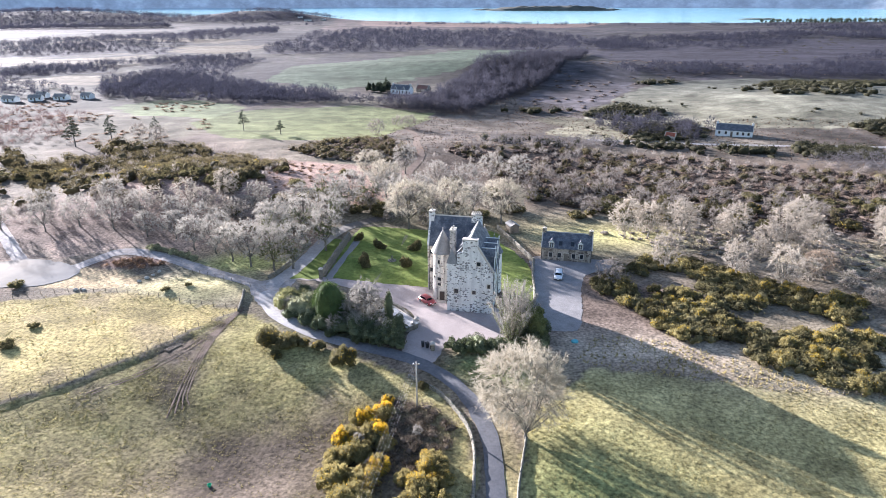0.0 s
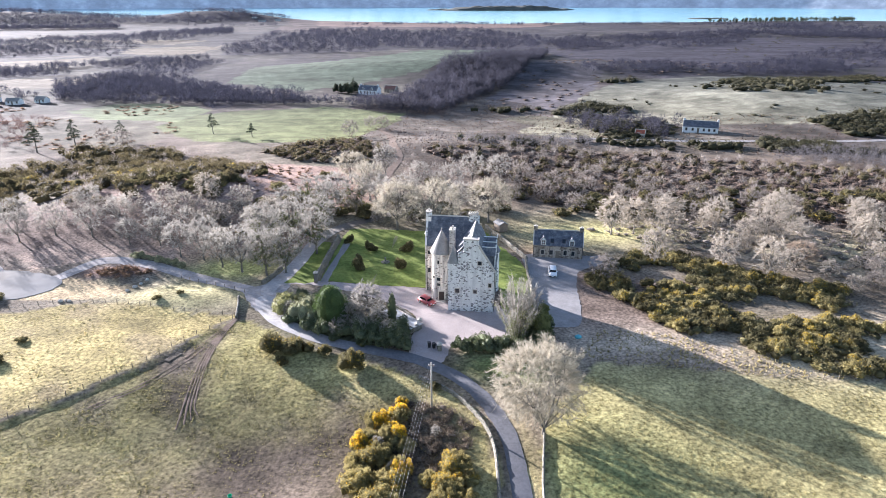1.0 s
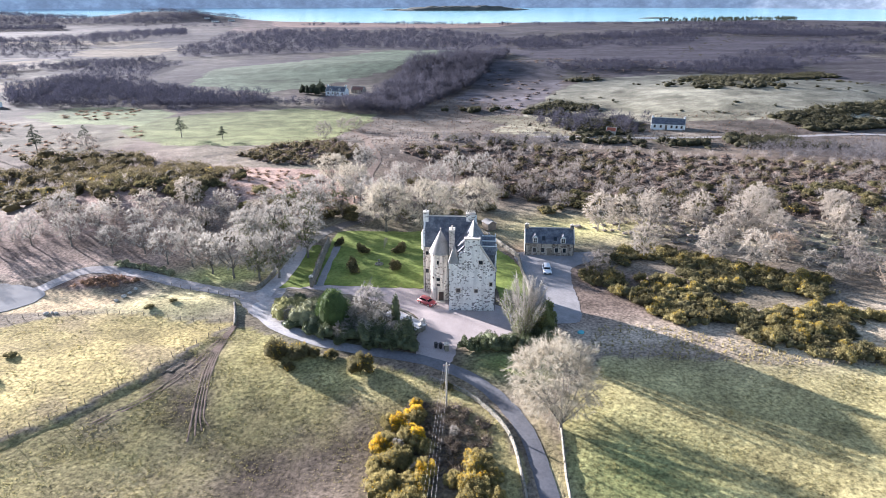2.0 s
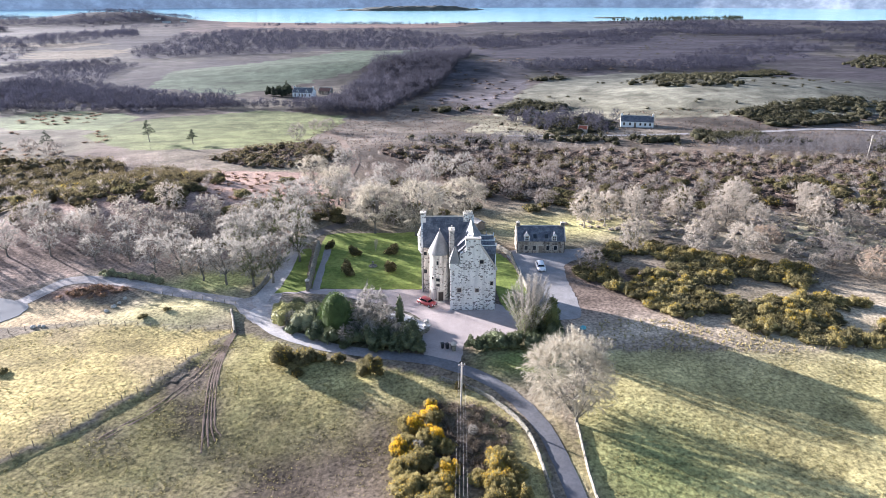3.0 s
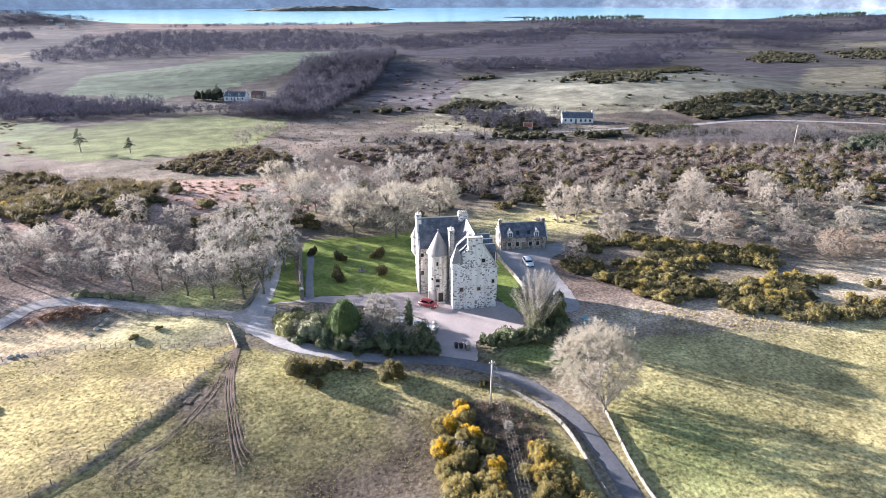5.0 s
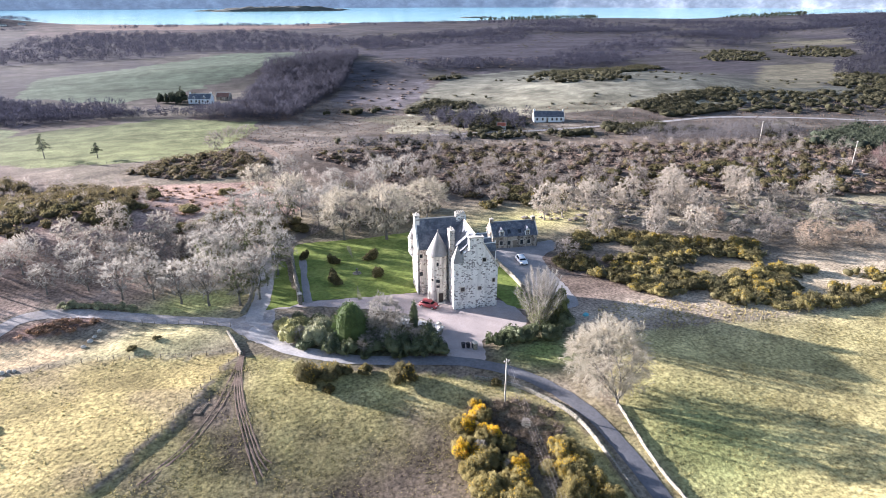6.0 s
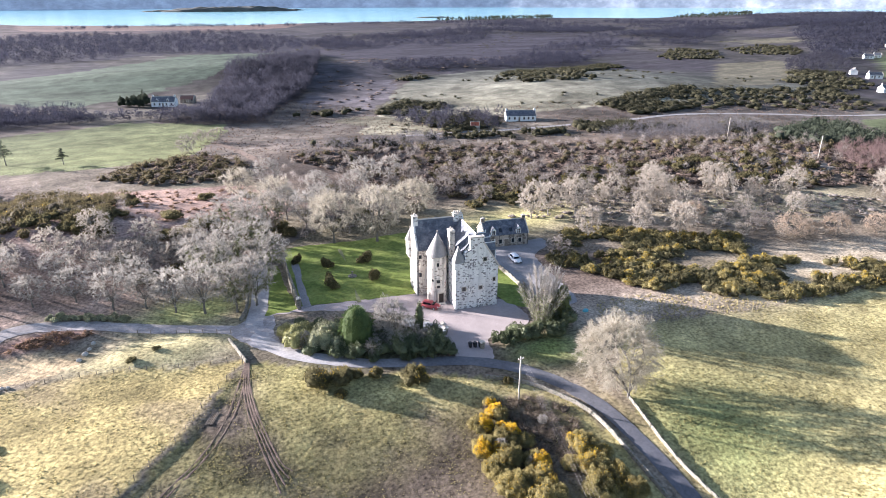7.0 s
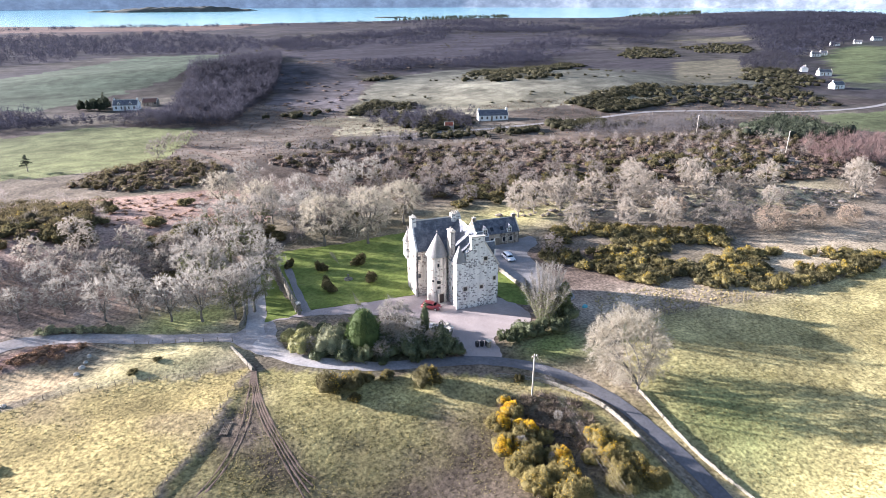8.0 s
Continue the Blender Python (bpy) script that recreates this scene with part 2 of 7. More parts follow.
# ---------------------------------------------------------------- land form
def swell(x, y, a, cx, cy, sx, sy):
    return a * np.exp(-((x - cx) / sx) ** 2 - ((y - cy) / sy) ** 2)


def ease(a, b, v):
    u = np.clip((v - a) / (b - a), 0, 1)
    return u * u * (3 - 2 * u)


def land(x, y):
    """Height of the ground: a hollow in the near pasture, a gorse hill, far hillocks, and the fall to the loch."""
    x, y = np.asarray(x, float), np.asarray(y, float)
    r = np.hypot(x, y)
    z = swell(x, y, -3.4, -32, -40, 30, 17) + swell(x, y, 8, -80, 70, 36, 30) + swell(x, y, 6, 165, 40, 75, 65) + swell(x, y, 9, 225, 255, 95, 70)
    z = z + swell(x, y, -1.0, 55, -45, 30, 20) + swell(x, y, 1.1, -57, 8, 11, 5.5) + swell(x, y, 1.0, -74, 19.5, 7, 2.5) + swell(x, y, 3.0, -5, 135, 45, 22)
    z = z + swell(x, y, -3.6, 6, -62, 22, 17)                          # the road runs downhill
    # the pale pasture ends in a bank beside its fence
    edge = np.interp(y, [-60, -46, -33.6, -24.6, -17, -4.6, -1], [-100, -87, -72.5, -62.8, -55.6, -47.4, -44.6])
    z = z + 0.4 * ease(-2.4, -0.3, edge - x) * np.exp(-np.clip(edge - x, 0, 200) / 28) * ease(-1, -12, y) * ease(-110, -60, y)
    z = z + swell(x, y, -3, 60, 220, 70, 50) + swell(x, y, 10, 20, 430, 140, 60)
    z = z - 13 * ease(900, 2350, r + 90 * np.sin(x / 310) + 60 * np.sin(x / 127 + y / 230))
    far = ease(500, 900, r) * (1 - ease(1250, 1650, r))
    z = z + far * (3 * np.sin(x / 140 + 1) * np.sin(y / 170) + 1.5 * np.sin(x / 61) * np.sin(y / 77 + 2))
    z = z + swell(x, y, 34, -1010, 1500, 330, 150) + swell(x, y, 30, -560, 1680, 190, 110) + swell(x, y, 22, -1500, 1300, 300, 300)
    z = z + swell(x, y, 24, 2150, 1350, 500, 380) + swell(x, y, 20, 1150, 620, 260, 160) + swell(x, y, 5, 1060, 1700, 420, 200)
    return z


def land1(x, y):
    return float(land(x, y))


def inside(px, py, poly):
    """Which of the points lie in the polygon."""
    hit = np.zeros(px.shape, bool)
    n = len(poly)
    for i in range(n):
        (x0, y0), (x1, y1) = poly[i], poly[(i + 1) % n]
        if y0 == y1:
            continue
        cross = ((y0 > py) != (y1 > py)) & (px < (x1 - x0) * (py - y0) / (y1 - y0) + x0)
        hit ^= cross
    return hit


def ripple(x, y, s, seed=0):
    """A cheap smooth noise in -1..1 from sines."""
    k = seed * 1.7
    return (np.sin(x / s + 1.3 + k) * np.sin(y / s * 1.1 + 0.7 - k) + 0.6 * np.sin((x + y) / s * 1.7 + 2.1 * k) * np.sin((x - 0.6 * y) / s * 1.3 + k)
            + 0.4 * np.sin(x / s * 3.1 + y / s * 1.2 + k) * np.sin(y / s * 2.7 - x / s * 0.8)) / 2


def curve(points, step=1.0):
    """A smooth line through plan points, at even steps."""
    pts = [Vector((*p, 0)) for p in points]
    pts = [2 * pts[0] - pts[1]] + pts + [2 * pts[-1] - pts[-2]]
    out = []
    for a, b, c, d in zip(pts, pts[1:], pts[2:], pts[3:]):
        n = max(1, int((c - b).length / step))
        for i in range(n):
            t = i / n
            out.append(0.5 * (2 * b + (c - a) * t + (2 * a - 5 * b + 4 * c - d) * t * t + (3 * b - a - 3 * c + d) * t ** 3))
    out.append(pts[-2])
    return [(p.x, p.y) for p in out]


# plan lines
ROAD = [(2.5, -66), (3.6, -57.5), (4.2, -52), (4.35, -47), (4.3, -42.4), (4.1, -37.7), (3.6, -34.5), (2.6, -31.0), (0.5, -26.2), (-2.4, -22.0), (-5.8, -18.8), (-9.9, -16.0), (-16.7, -13.2),
        (-22.5, -11.0), (-27.1, -8.8), (-31.8, -5.4), (-35.7, -2.1), (-38.8, 2.3), (-40.6, 7.2), (-40.4, 12.3), (-38.5, 18.5), (-36.8, 26), (-35.0, 36.5), (-31.6, 45.0), (-26.5, 51), (-20.5, 56.5),
        (-13.2, 62.6), (-6, 70)]
LANE = [(-41.0, 8.6), (-44.5, 11.2), (-54, 15.8), (-62, 20.0), (-70, 23.9), (-77.5, 26.3), (-82.4, 25.6), (-85.3, 21.5), (-88.5, 17.5), (-95, 15.6), (-103, 14.6), (-125, 12), (-150, 6)]
FIELD_1 = [(-135, 193), (-126, 225), (-104, 239), (-64, 247), (-29, 241), (-14, 234), (-30, 182), (-42, 156), (-79, 156), (-104, 160)]
FIELD_2 = [(-146, 356), (-150, 443), (-113, 477), (-61, 570), (5, 665), (90, 661), (30, 432), (-9, 382), (-42, 352), (-60, 334), (-86, 313), (-111, 328)]
FIELD_3 = [(-185, 268), (-150, 262), (-120, 236), (-132, 205), (-170, 215), (-200, 240)]
WOOD_1 = [(-46, 252), (-24, 262), (-12, 311), (2, 367), (10, 412), (40, 435), (110, 590), (128, 600), (66, 374), (36, 300), (15, 262), (0, 228), (-28, 232), (-48, 246)]
WOOD_2 = [(-236, 912), (-200, 1100), (-70, 1083), (-28, 1044), (74, 1110), (152, 938), (191, 823), (149, 717), (80, 660), (-19, 682), (-81, 622), (-163, 590), (-223, 588), (-237, 674)]
WOOD_3 = [(-265, 350), (-234, 398), (-178, 343), (-130, 318), (-80, 290), (-85, 272), (-183, 280), (-221, 269)]
MOOR_L = [(-308, 497), (-285, 544), (-243, 540), (-194, 510), (-194, 431), (-180, 366), (-139, 330), (-125, 296), (-79, 281), (-79, 263), (-114, 258), (-122, 241), (-161, 295), (-194, 302), (-221, 276), (-244, 305), (-241, 334), (-258, 403)]
MOOR_R = [(116, 668), (300, 820), (430, 860), (610, 640), (430, 470), (330, 420), (226, 440), (140, 540)]
HEDGE_L1 = [(-519, 600), (-506, 682), (-456, 722), (-367, 658), (-358, 716), (-323, 576), (-383, 586), (-426, 554), (-478, 543)]
HEDGE_L2 = [(-378, 401), (-385, 456), (-338, 446), (-285, 411), (-322, 386), (-351, 364)]
PALE_R = [(50, 211), (94, 282), (127, 345), (239, 382), (316, 341), (420, 256), (330, 160), (180, 178), (109, 192), (64, 161), (36, 177)]
ROUGH_R = [(36, 44), (60, 50), (90, 42), (120, 18), (140, 0), (110, -2), (84, 8), (70, 22), (56, 30)]
MOOR = [(-60, 150), (-20, 120), (60, 140), (130, 120), (200, 60), (330, 130), (330, 180), (200, 190), (110, 210), (60, 250), (20, 300), (-10, 240), (-40, 170)]
PASTURE_L = [(-44, -0.5), (-55, 2), (-67, 5.3), (-76, 6.3), (-93, 2), (-130, -10), (-220, -160), (-150, -150), (-112, -75), (-72.5, -33.6), (-62.8, -24.6), (-55.6, -17), (-47.4, -4.6)]
PASTURE_R = [(11, -30), (22, -18.1), (43, -22.6), (61, -25.4), (92, -29.5), (160, -45), (140, -140), (7, -120), (6.9, -52), (8.6, -38)]
HOLLOW = [(-72, -34), (-62, -25), (-55, -17.5), (-47, -5), (-43, -2), (-36, -6), (-30, -12), (-12, -19), (-3, -26), (0.8, -33), (1.6, -41), (1.0, -52), (3, -150), (-150, -150)]
HEATH = [(-66, 118), (-20, 105), (-16, 80), (-38, 52), (-62, 60), (-90, 52), (-110, 74), (-132, 120)]
GROVE = [(-44, 16), (-62, 24), (-78, 31), (-95, 22), (-120, 45), (-115, 62), (-80, 60), (-40, 58), (-34, 45), (-38, 22)]
POND = [(-87, 17.5), (-76, 17), (-69, 14.5), (-68, 9.5), (-80, 7.5), (-90, 8)]
LAWN = [(-30.6, 15.8), (-8.6, 11.6), (-6.2, 15), (-5.2, 20), (3, 22), (7, 34), (7.5, 45), (-11, 46), (-25.5, 47), (-28.5, 40)]
LAWN_R = [(8.0, 9), (7.2, 2), (8.6, -2.5), (12.6, -3.2), (14.3, 10), (14.6, 22), (9.8, 36), (7.6, 34)]
VERGE = [(-38.5, 14.6), (-31.4, 15.0), (-31.2, 20), (-31.6, 26), (-31.0, 37), (-33.6, 36.8), (-35.3, 26), (-36.6, 18.5)]
YARD = [(13.8, -6), (20.5, -6), (22.6, 0), (24.4, 12), (27, 19), (32, 22), (34, 27), (28.8, 27.3), (16.4, 29), (14.9, 20), (14.2, 6)]
COURT = [(-36.5, 14.2), (-30, 13.2), (-20.3, 8.4), (-15.1, 4.6), (-10.2, 0), (-9.8, -6), (-10.6, -14.6), (-5.2, -17.6), (-2.8, -11.4), (2, -11.2), (8.0, -8.4), (8.4, -2.6), (6.9, 1.6), (-2, 9), (-7.5, 11.2), (-30, 15.4), (-37, 17.0)]


def axis(parts):
    out = [parts[0][0]]
    for a, b, step0, step1 in parts:
        x = a
        while x < b - 1e-6:
            t = (x - a) / (b - a)
            x = min(b, x + step0 + (step1 - step0) * t)
            out.append(x)
    return np.array(out)


def build_ground():
    xs = axis([(-4850, -900, 260, 60), (-900, -320, 40, 5), (-320, -125, 4, 1.5), (-125, 100, 1.15, 1.15), (100, 320, 1.6, 4.5), (320, 900, 5, 40), (900, 4850, 60, 260)])
    ys = axis([(-4850, -300, 400, 60), (-300, -75, 30, 2), (-75, 62, 1.1, 1.1), (62, 400, 1.2, 4.2), (400, 1100, 4, 15), (1100, 2600, 18, 40), (2600, 4850, 60, 260)])
    gx, gy = np.meshgrid(xs, ys)
    x, y = gx.ravel(), gy.ravel()
    r = np.hypot(x, y)
    wx, wy = x + 1.1 * ripple(x, y, 5, 1) + 0.5 * ripple(x, y, 1.7, 2), y + 1.1 * ripple(x, y, 5, 3) + 0.5 * ripple(x, y, 1.7, 4)
    k = np.clip(r / 90, 1, 7)
    fx, fy = x + k * 1.6 * ripple(x, y, 9, 5), y + k * 1.6 * ripple(x, y, 9, 6)
    col = np.empty((len(x), 3))
    col[:] = (0.195, 0.16, 0.12)                                       # rough hill grass

    def lay(mask, c, amount=1.0):
        a = (mask * amount)[:, None]
        col[:] = col * (1 - a) + np.array(c) * a

    lay(ease(-0.1, 0.35, ripple(x, y, 23, 7)), (0.165, 0.12, 0.098), 0.75)
    lay(ease(0.0, 0.4, ripple(x, y, 41, 8)), (0.25, 0.215, 0.145), 0.6)
    lay((r > 380) * ease(-0.3, 0.3, ripple(x, y / 2.2, 60, 9)), (0.135, 0.11, 0.105), 0.85)
    lay((r > 500) * ease(0.15, 0.45, ripple(x, y / 2.0, 120, 10)), (0.29, 0.235, 0.175), 0.7)
    lay((r > 1000) * 1.0, (0.19, 0.15, 0.14), 0.6)
    lay(ease(55, 75, y + 0.12 * x) * (1 - ease(135, 165, y + 0.2 * x)) * ease(-30, 0, x), (0.15, 0.115, 0.09), 0.85)
    lay(inside(fx, fy, [(-471, 532), (-354, 620), (-297, 486), (-386, 413)]) | inside(fx, fy, [(-378, 687), (-251, 726), (-235, 635), (-325, 602)]) | inside(fx, fy, [(-339, 360), (-271, 392), (-245, 333), (-296, 305)]), (0.42, 0.33, 0.22), 0.9)
    lay(inside(fx, fy, [(27, 261), (72, 401), (149, 528), (128, 377), (87, 268), (57, 238)]), (0.21, 0.175, 0.165), 0.9)
    lay(inside(fx, fy, [(116, 668), (426, 900), (700, 800), (541, 600), (325, 407), (213, 384), (132, 390), (132, 564)]), (0.11, 0.09, 0.09), 0.9)
    lay(inside(fx, fy, [(708, 356), (1000, 420), (900, 250), (410, 110), (399, 152)]), (0.22, 0.26, 0.11), 0.9)
    lay(inside(fx, fy, [(-368, 1787), (-88, 2212), (400, 1900), (160, 1180), (-46, 1113), (-284, 1061)]), (0.29, 0.19, 0.155), 0.8)
    lay(inside(fx, fy, [(34, 48), (62, 44), (78, 26), (112, 8), (150, -8), (215, 10), (205, 70), (120, 100), (60, 80)]), (0.13, 0.10, 0.08), 0.8)
    lay(inside(fx, fy, ROUGH_R), (0.29, 0.245, 0.175), 0.85)
    lay(inside(fx, fy, MOOR), (0.125, 0.105, 0.088), 0.7)
    lay(inside(fx, fy, [(592, 326), (743, 396), (978, 489), (1181, 538), (2400, 1100), (1800, 1500), (1041, 737), (841, 541)]), (0.10, 0.09, 0.1), 0.9)
    lay(inside(fx, fy, HEATH), (0.33, 0.22, 0.175), 0.9)
    lay(inside(fx, fy, PALE_R), (0.34, 0.31, 0.21), 0.9)
    lay(inside(fx, fy, FIELD_1), (0.185, 0.195, 0.088))
    lay(inside(fx, fy, FIELD_3), (0.25, 0.27, 0.13))
    lay(inside(fx, fy, FIELD_2), (0.27, 0.31, 0.18))
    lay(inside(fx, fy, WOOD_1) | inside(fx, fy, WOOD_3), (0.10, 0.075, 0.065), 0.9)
    lay(inside(wx, wy, GROVE), (0.36, 0.265, 0.205), 0.9)
    lay(np.clip(swell(wx, wy, 1.5, -112, 46, 34, 20), 0, 1), (0.17, 0.12, 0.10), 0.9)
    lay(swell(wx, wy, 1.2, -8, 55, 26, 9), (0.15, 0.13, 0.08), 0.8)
    lay(np.clip(swell(wx, wy, 1.3, -57, 8, 13, 6), 0, 1), (0.43, 0.375, 0.19), 0.9)
    lay(np.clip(swell(wx, wy, 1.3, -50, 22.5, 10, 5.5), 0, 1), (0.34, 0.35, 0.13), 0.9)
    lay(inside(wx, wy, PASTURE_L), (0.37, 0.297, 0.128))
    lay(inside(wx, wy, PASTURE_L) * ease(0.1, 0.5, ripple(x, y, 6, 11)), (0.32, 0.25, 0.14), 0.7)
    lay(inside(wx, wy, HOLLOW), (0.345, 0.295, 0.126))
    mud = np.clip(swell(wx, wy, 1.4, -28, -42, 14, 11) + swell(wx, wy, 1.0, -45.5, -8, 2.2, 5) + swell(wx, wy, 1.7, -50.3, -15.6, 4, 5) + swell(wx, wy, 0.9, -46, -24, 3.5, 6) + swell(wx, wy, 0.8, -58, -27, 4, 4) + swell(wx, wy, 0.6, -20, -30, 4, 9) + 0.35 * ripple(x, y, 2.1, 12), 0, 1)
    lay(inside(wx, wy, HOLLOW) * np.clip(swell(wx, wy, 0.8, -48, -48, 26, 20) + 0.3 * ripple(x, y, 3.3, 19), 0, 1), (0.20, 0.16, 0.092), 0.8)
    lay(inside(wx, wy, HOLLOW) * mud, (0.12, 0.093, 0.074), 0.95)
    lay(inside(wx, wy, PASTURE_R), (0.38, 0.325, 0.15))
    # greener grass here, darkened as well for the big tree's shadow
    lay(inside(wx, wy, PASTURE_R) * swell(wx, wy, 1, 16, -47, 12, 11), (0.24, 0.27, 0.10), 0.8)
    lay(inside(wx, wy, POND), (0.42, 0.32, 0.19))
    lay(np.clip(swell(wx, wy, 1.5, -76, 20.5, 8, 3.0), 0, 1), (0.19, 0.12, 0.10), 0.95)
    lay(swell(wx, wy, 1, 36, 43, 22, 10), (0.46, 0.42, 0.18), 0.85)
    lay(swell(wx, wy, 1, 118, 12, 22, 9) + swell(wx, wy, 1, 92, 24, 16, 6), (0.40, 0.36, 0.22), 0.7)
    lay(swell(wx, wy, 1, 30, -12, 14, 5.5), (0.47, 0.385, 0.29), 0.85)
    lay(swell(wx, wy, 1, 62, -19, 22, 8), (0.47, 0.385, 0.255), 0.8)
    lay(swell(wx, wy, 1, 88, -14, 16, 9), (0.47, 0.385, 0.27), 0.8)
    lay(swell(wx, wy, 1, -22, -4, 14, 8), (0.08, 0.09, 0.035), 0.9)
    lay(swell(wx, wy, 1, 5, -19, 8, 5), (0.16, 0.2, 0.06), 0.9)
    lay(swell(wx, wy, 1.2, 6.3, -46, 1.6, 13), (0.32, 0.265, 0.13), 0.9)
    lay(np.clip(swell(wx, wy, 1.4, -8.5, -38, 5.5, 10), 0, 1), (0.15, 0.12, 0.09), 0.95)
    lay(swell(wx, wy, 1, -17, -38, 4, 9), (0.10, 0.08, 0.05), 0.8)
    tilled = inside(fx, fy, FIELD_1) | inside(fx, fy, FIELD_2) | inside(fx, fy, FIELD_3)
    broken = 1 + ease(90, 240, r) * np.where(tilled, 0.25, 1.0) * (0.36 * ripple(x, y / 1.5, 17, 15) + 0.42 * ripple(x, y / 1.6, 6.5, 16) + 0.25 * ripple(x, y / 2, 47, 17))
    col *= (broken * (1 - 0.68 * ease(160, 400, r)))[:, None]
    # distance haze painted into the colour: less red, more blue with range
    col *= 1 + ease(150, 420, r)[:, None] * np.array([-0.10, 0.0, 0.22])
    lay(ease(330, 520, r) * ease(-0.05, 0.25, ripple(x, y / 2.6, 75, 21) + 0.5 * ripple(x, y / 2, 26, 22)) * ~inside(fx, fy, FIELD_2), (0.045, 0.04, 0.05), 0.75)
    # fields, moor and shore far off
    for c, a, polys in (((0.05, 0.045, 0.058), 0.85, [MOOR_L, WOOD_2, MOOR_R, HEDGE_L1, HEDGE_L2]),
                        ((0.15, 0.122, 0.09), 0.85, [[(-358, 668), (-326, 692), (-257, 717), (-250, 632), (-260, 586), (-314, 598)], [(-560, 470), (-456, 511), (-400, 531), (-338, 556), (-345, 475), (-392, 466), (-460, 420)],
                                                     [(-400, 350), (-321, 358), (-313, 386), (-264, 380), (-245, 360), (-264, 333), (-304, 332)], [(-620, 900), (-430, 820), (-300, 790), (-330, 730), (-520, 760)]]),
                        ((0.17, 0.115, 0.10), 0.8, [[(-330, 1900), (-88, 2212), (400, 2100), (366, 1628), (194, 1233), (-32, 1225), (-239, 1374)]]),
                        ((0.16, 0.145, 0.10), 0.85, [[(441, 341), (518, 337), (456, 272), (349, 208), (290, 208)], [(686, 559), (814, 566), (770, 495), (694, 517)], [(33, 222), (52, 233), (63, 224), (77, 206), (79, 183), (50, 197)]]),
                        ((0.105, 0.125, 0.06), 0.9, [[(628, 318), (756, 362), (822, 353), (436, 151), (429, 173), (515, 242)], [(268, 98), (322, 91), (300, 40), (248, 52), (237, 63)]]),
                        ((0.30, 0.24, 0.19), 0.8, [[(-200, 2180), (357, 2060), (660, 1880), (660, 1800), (357, 1960), (-200, 2080)], [(1200, 1760), (1530, 1850), (1800, 1930), (1850, 1830), (1500, 1720)]])):
        for poly in polys:
            lay(inside(fx, fy, poly), c, a)
    lay(inside(wx, wy, [(114, 44), (135, 58), (162, 46), (152, 30), (128, 22)]), (0.30, 0.275, 0.235), 0.75)
    np.clip(col, 0.02, 0.8, out=col)
    z = land(x, y)
    near = 1 - ease(60, 140, r)
    rough = inside(x, y, HOLLOW) | inside(x, y, PASTURE_L) | inside(x, y, PASTURE_R)
    z = z + rough * near * (0.10 * ripple(x, y, 2.3, 13) + 0.06 * ripple(x, y, 0.9, 14))
    nx, ny = len(xs), len(ys)
    idx = np.arange(nx * ny).reshape(ny, nx)
    quads = np.stack([idx[:-1, :-1], idx[:-1, 1:], idx[1:, 1:], idx[1:, :-1]], -1).reshape(-1, 4)
    me = bpy.data.meshes.new("ground")
    me.vertices.add(len(x))
    me.vertices.foreach_set("co", np.stack([x, y, z], 1).ravel())
    me.loops.add(quads.size)
    me.loops.foreach_set("vertex_index", quads.ravel().astype(np.int32))
    me.polygons.add(len(quads))
    me.polygons.foreach_set("loop_start", np.arange(0, quads.size, 4, dtype=np.int32))
    me.polygons.foreach_set("loop_total", np.full(len(quads), 4, dtype=np.int32))
    me.update(calc_edges=True)
    me.polygons.foreach_set("use_smooth", np.ones(len(quads), bool))
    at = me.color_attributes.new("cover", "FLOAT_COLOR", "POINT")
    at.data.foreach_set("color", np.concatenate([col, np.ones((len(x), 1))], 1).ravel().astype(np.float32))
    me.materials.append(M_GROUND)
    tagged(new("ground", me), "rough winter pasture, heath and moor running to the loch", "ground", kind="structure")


build_ground()


# ---------------------------------------------------------------- mesh helpers
def link_mesh(name, verts, faces, mat, parent=None, label="", smooth=False):
    me = bpy.data.meshes.new(name)
    verts = np.asarray(verts, float)
    faces = np.asarray(faces, np.int32)
    k = faces.shape[1]
    me.vertices.add(len(verts))
    me.vertices.foreach_set("co", verts.ravel())
    me.loops.add(faces.size)
    me.loops.foreach_set("vertex_index", faces.ravel())
    me.polygons.add(len(faces))
    me.polygons.foreach_set("loop_start", np.arange(0, faces.size, k, dtype=np.int32))
    me.polygons.foreach_set("loop_total", np.full(len(faces), k, dtype=np.int32))
    me.update(calc_edges=True)
    if smooth:
        me.polygons.foreach_set("use_smooth", np.ones(len(faces), bool))
    me.materials.append(mat)
    ob = new(name, me)
    if parent:
        ob.parent = parent
    if label:
        tagged(ob, label)
    return ob


def part(name, bm, mat, parent=None, label="", smooth=False):
    """Link a bmesh as one mesh object under a thing or a part."""
    bmesh.ops.recalc_face_normals(bm, faces=bm.faces[:])
    me = bpy.data.meshes.new(name)
    for f in bm.faces:
        f.smooth = smooth
    bm.to_mesh(me)
    bm.free()
    me.materials.append(mat)
    ob = new(name, me)
    if parent:
        ob.parent = parent
    if label:
        tagged(ob, label)
    return ob


def thing(name, label, category, m=None, group=""):
    ob = new(name)
    ob.matrix_world = m or Matrix()
    return tagged(ob, label, category, group)


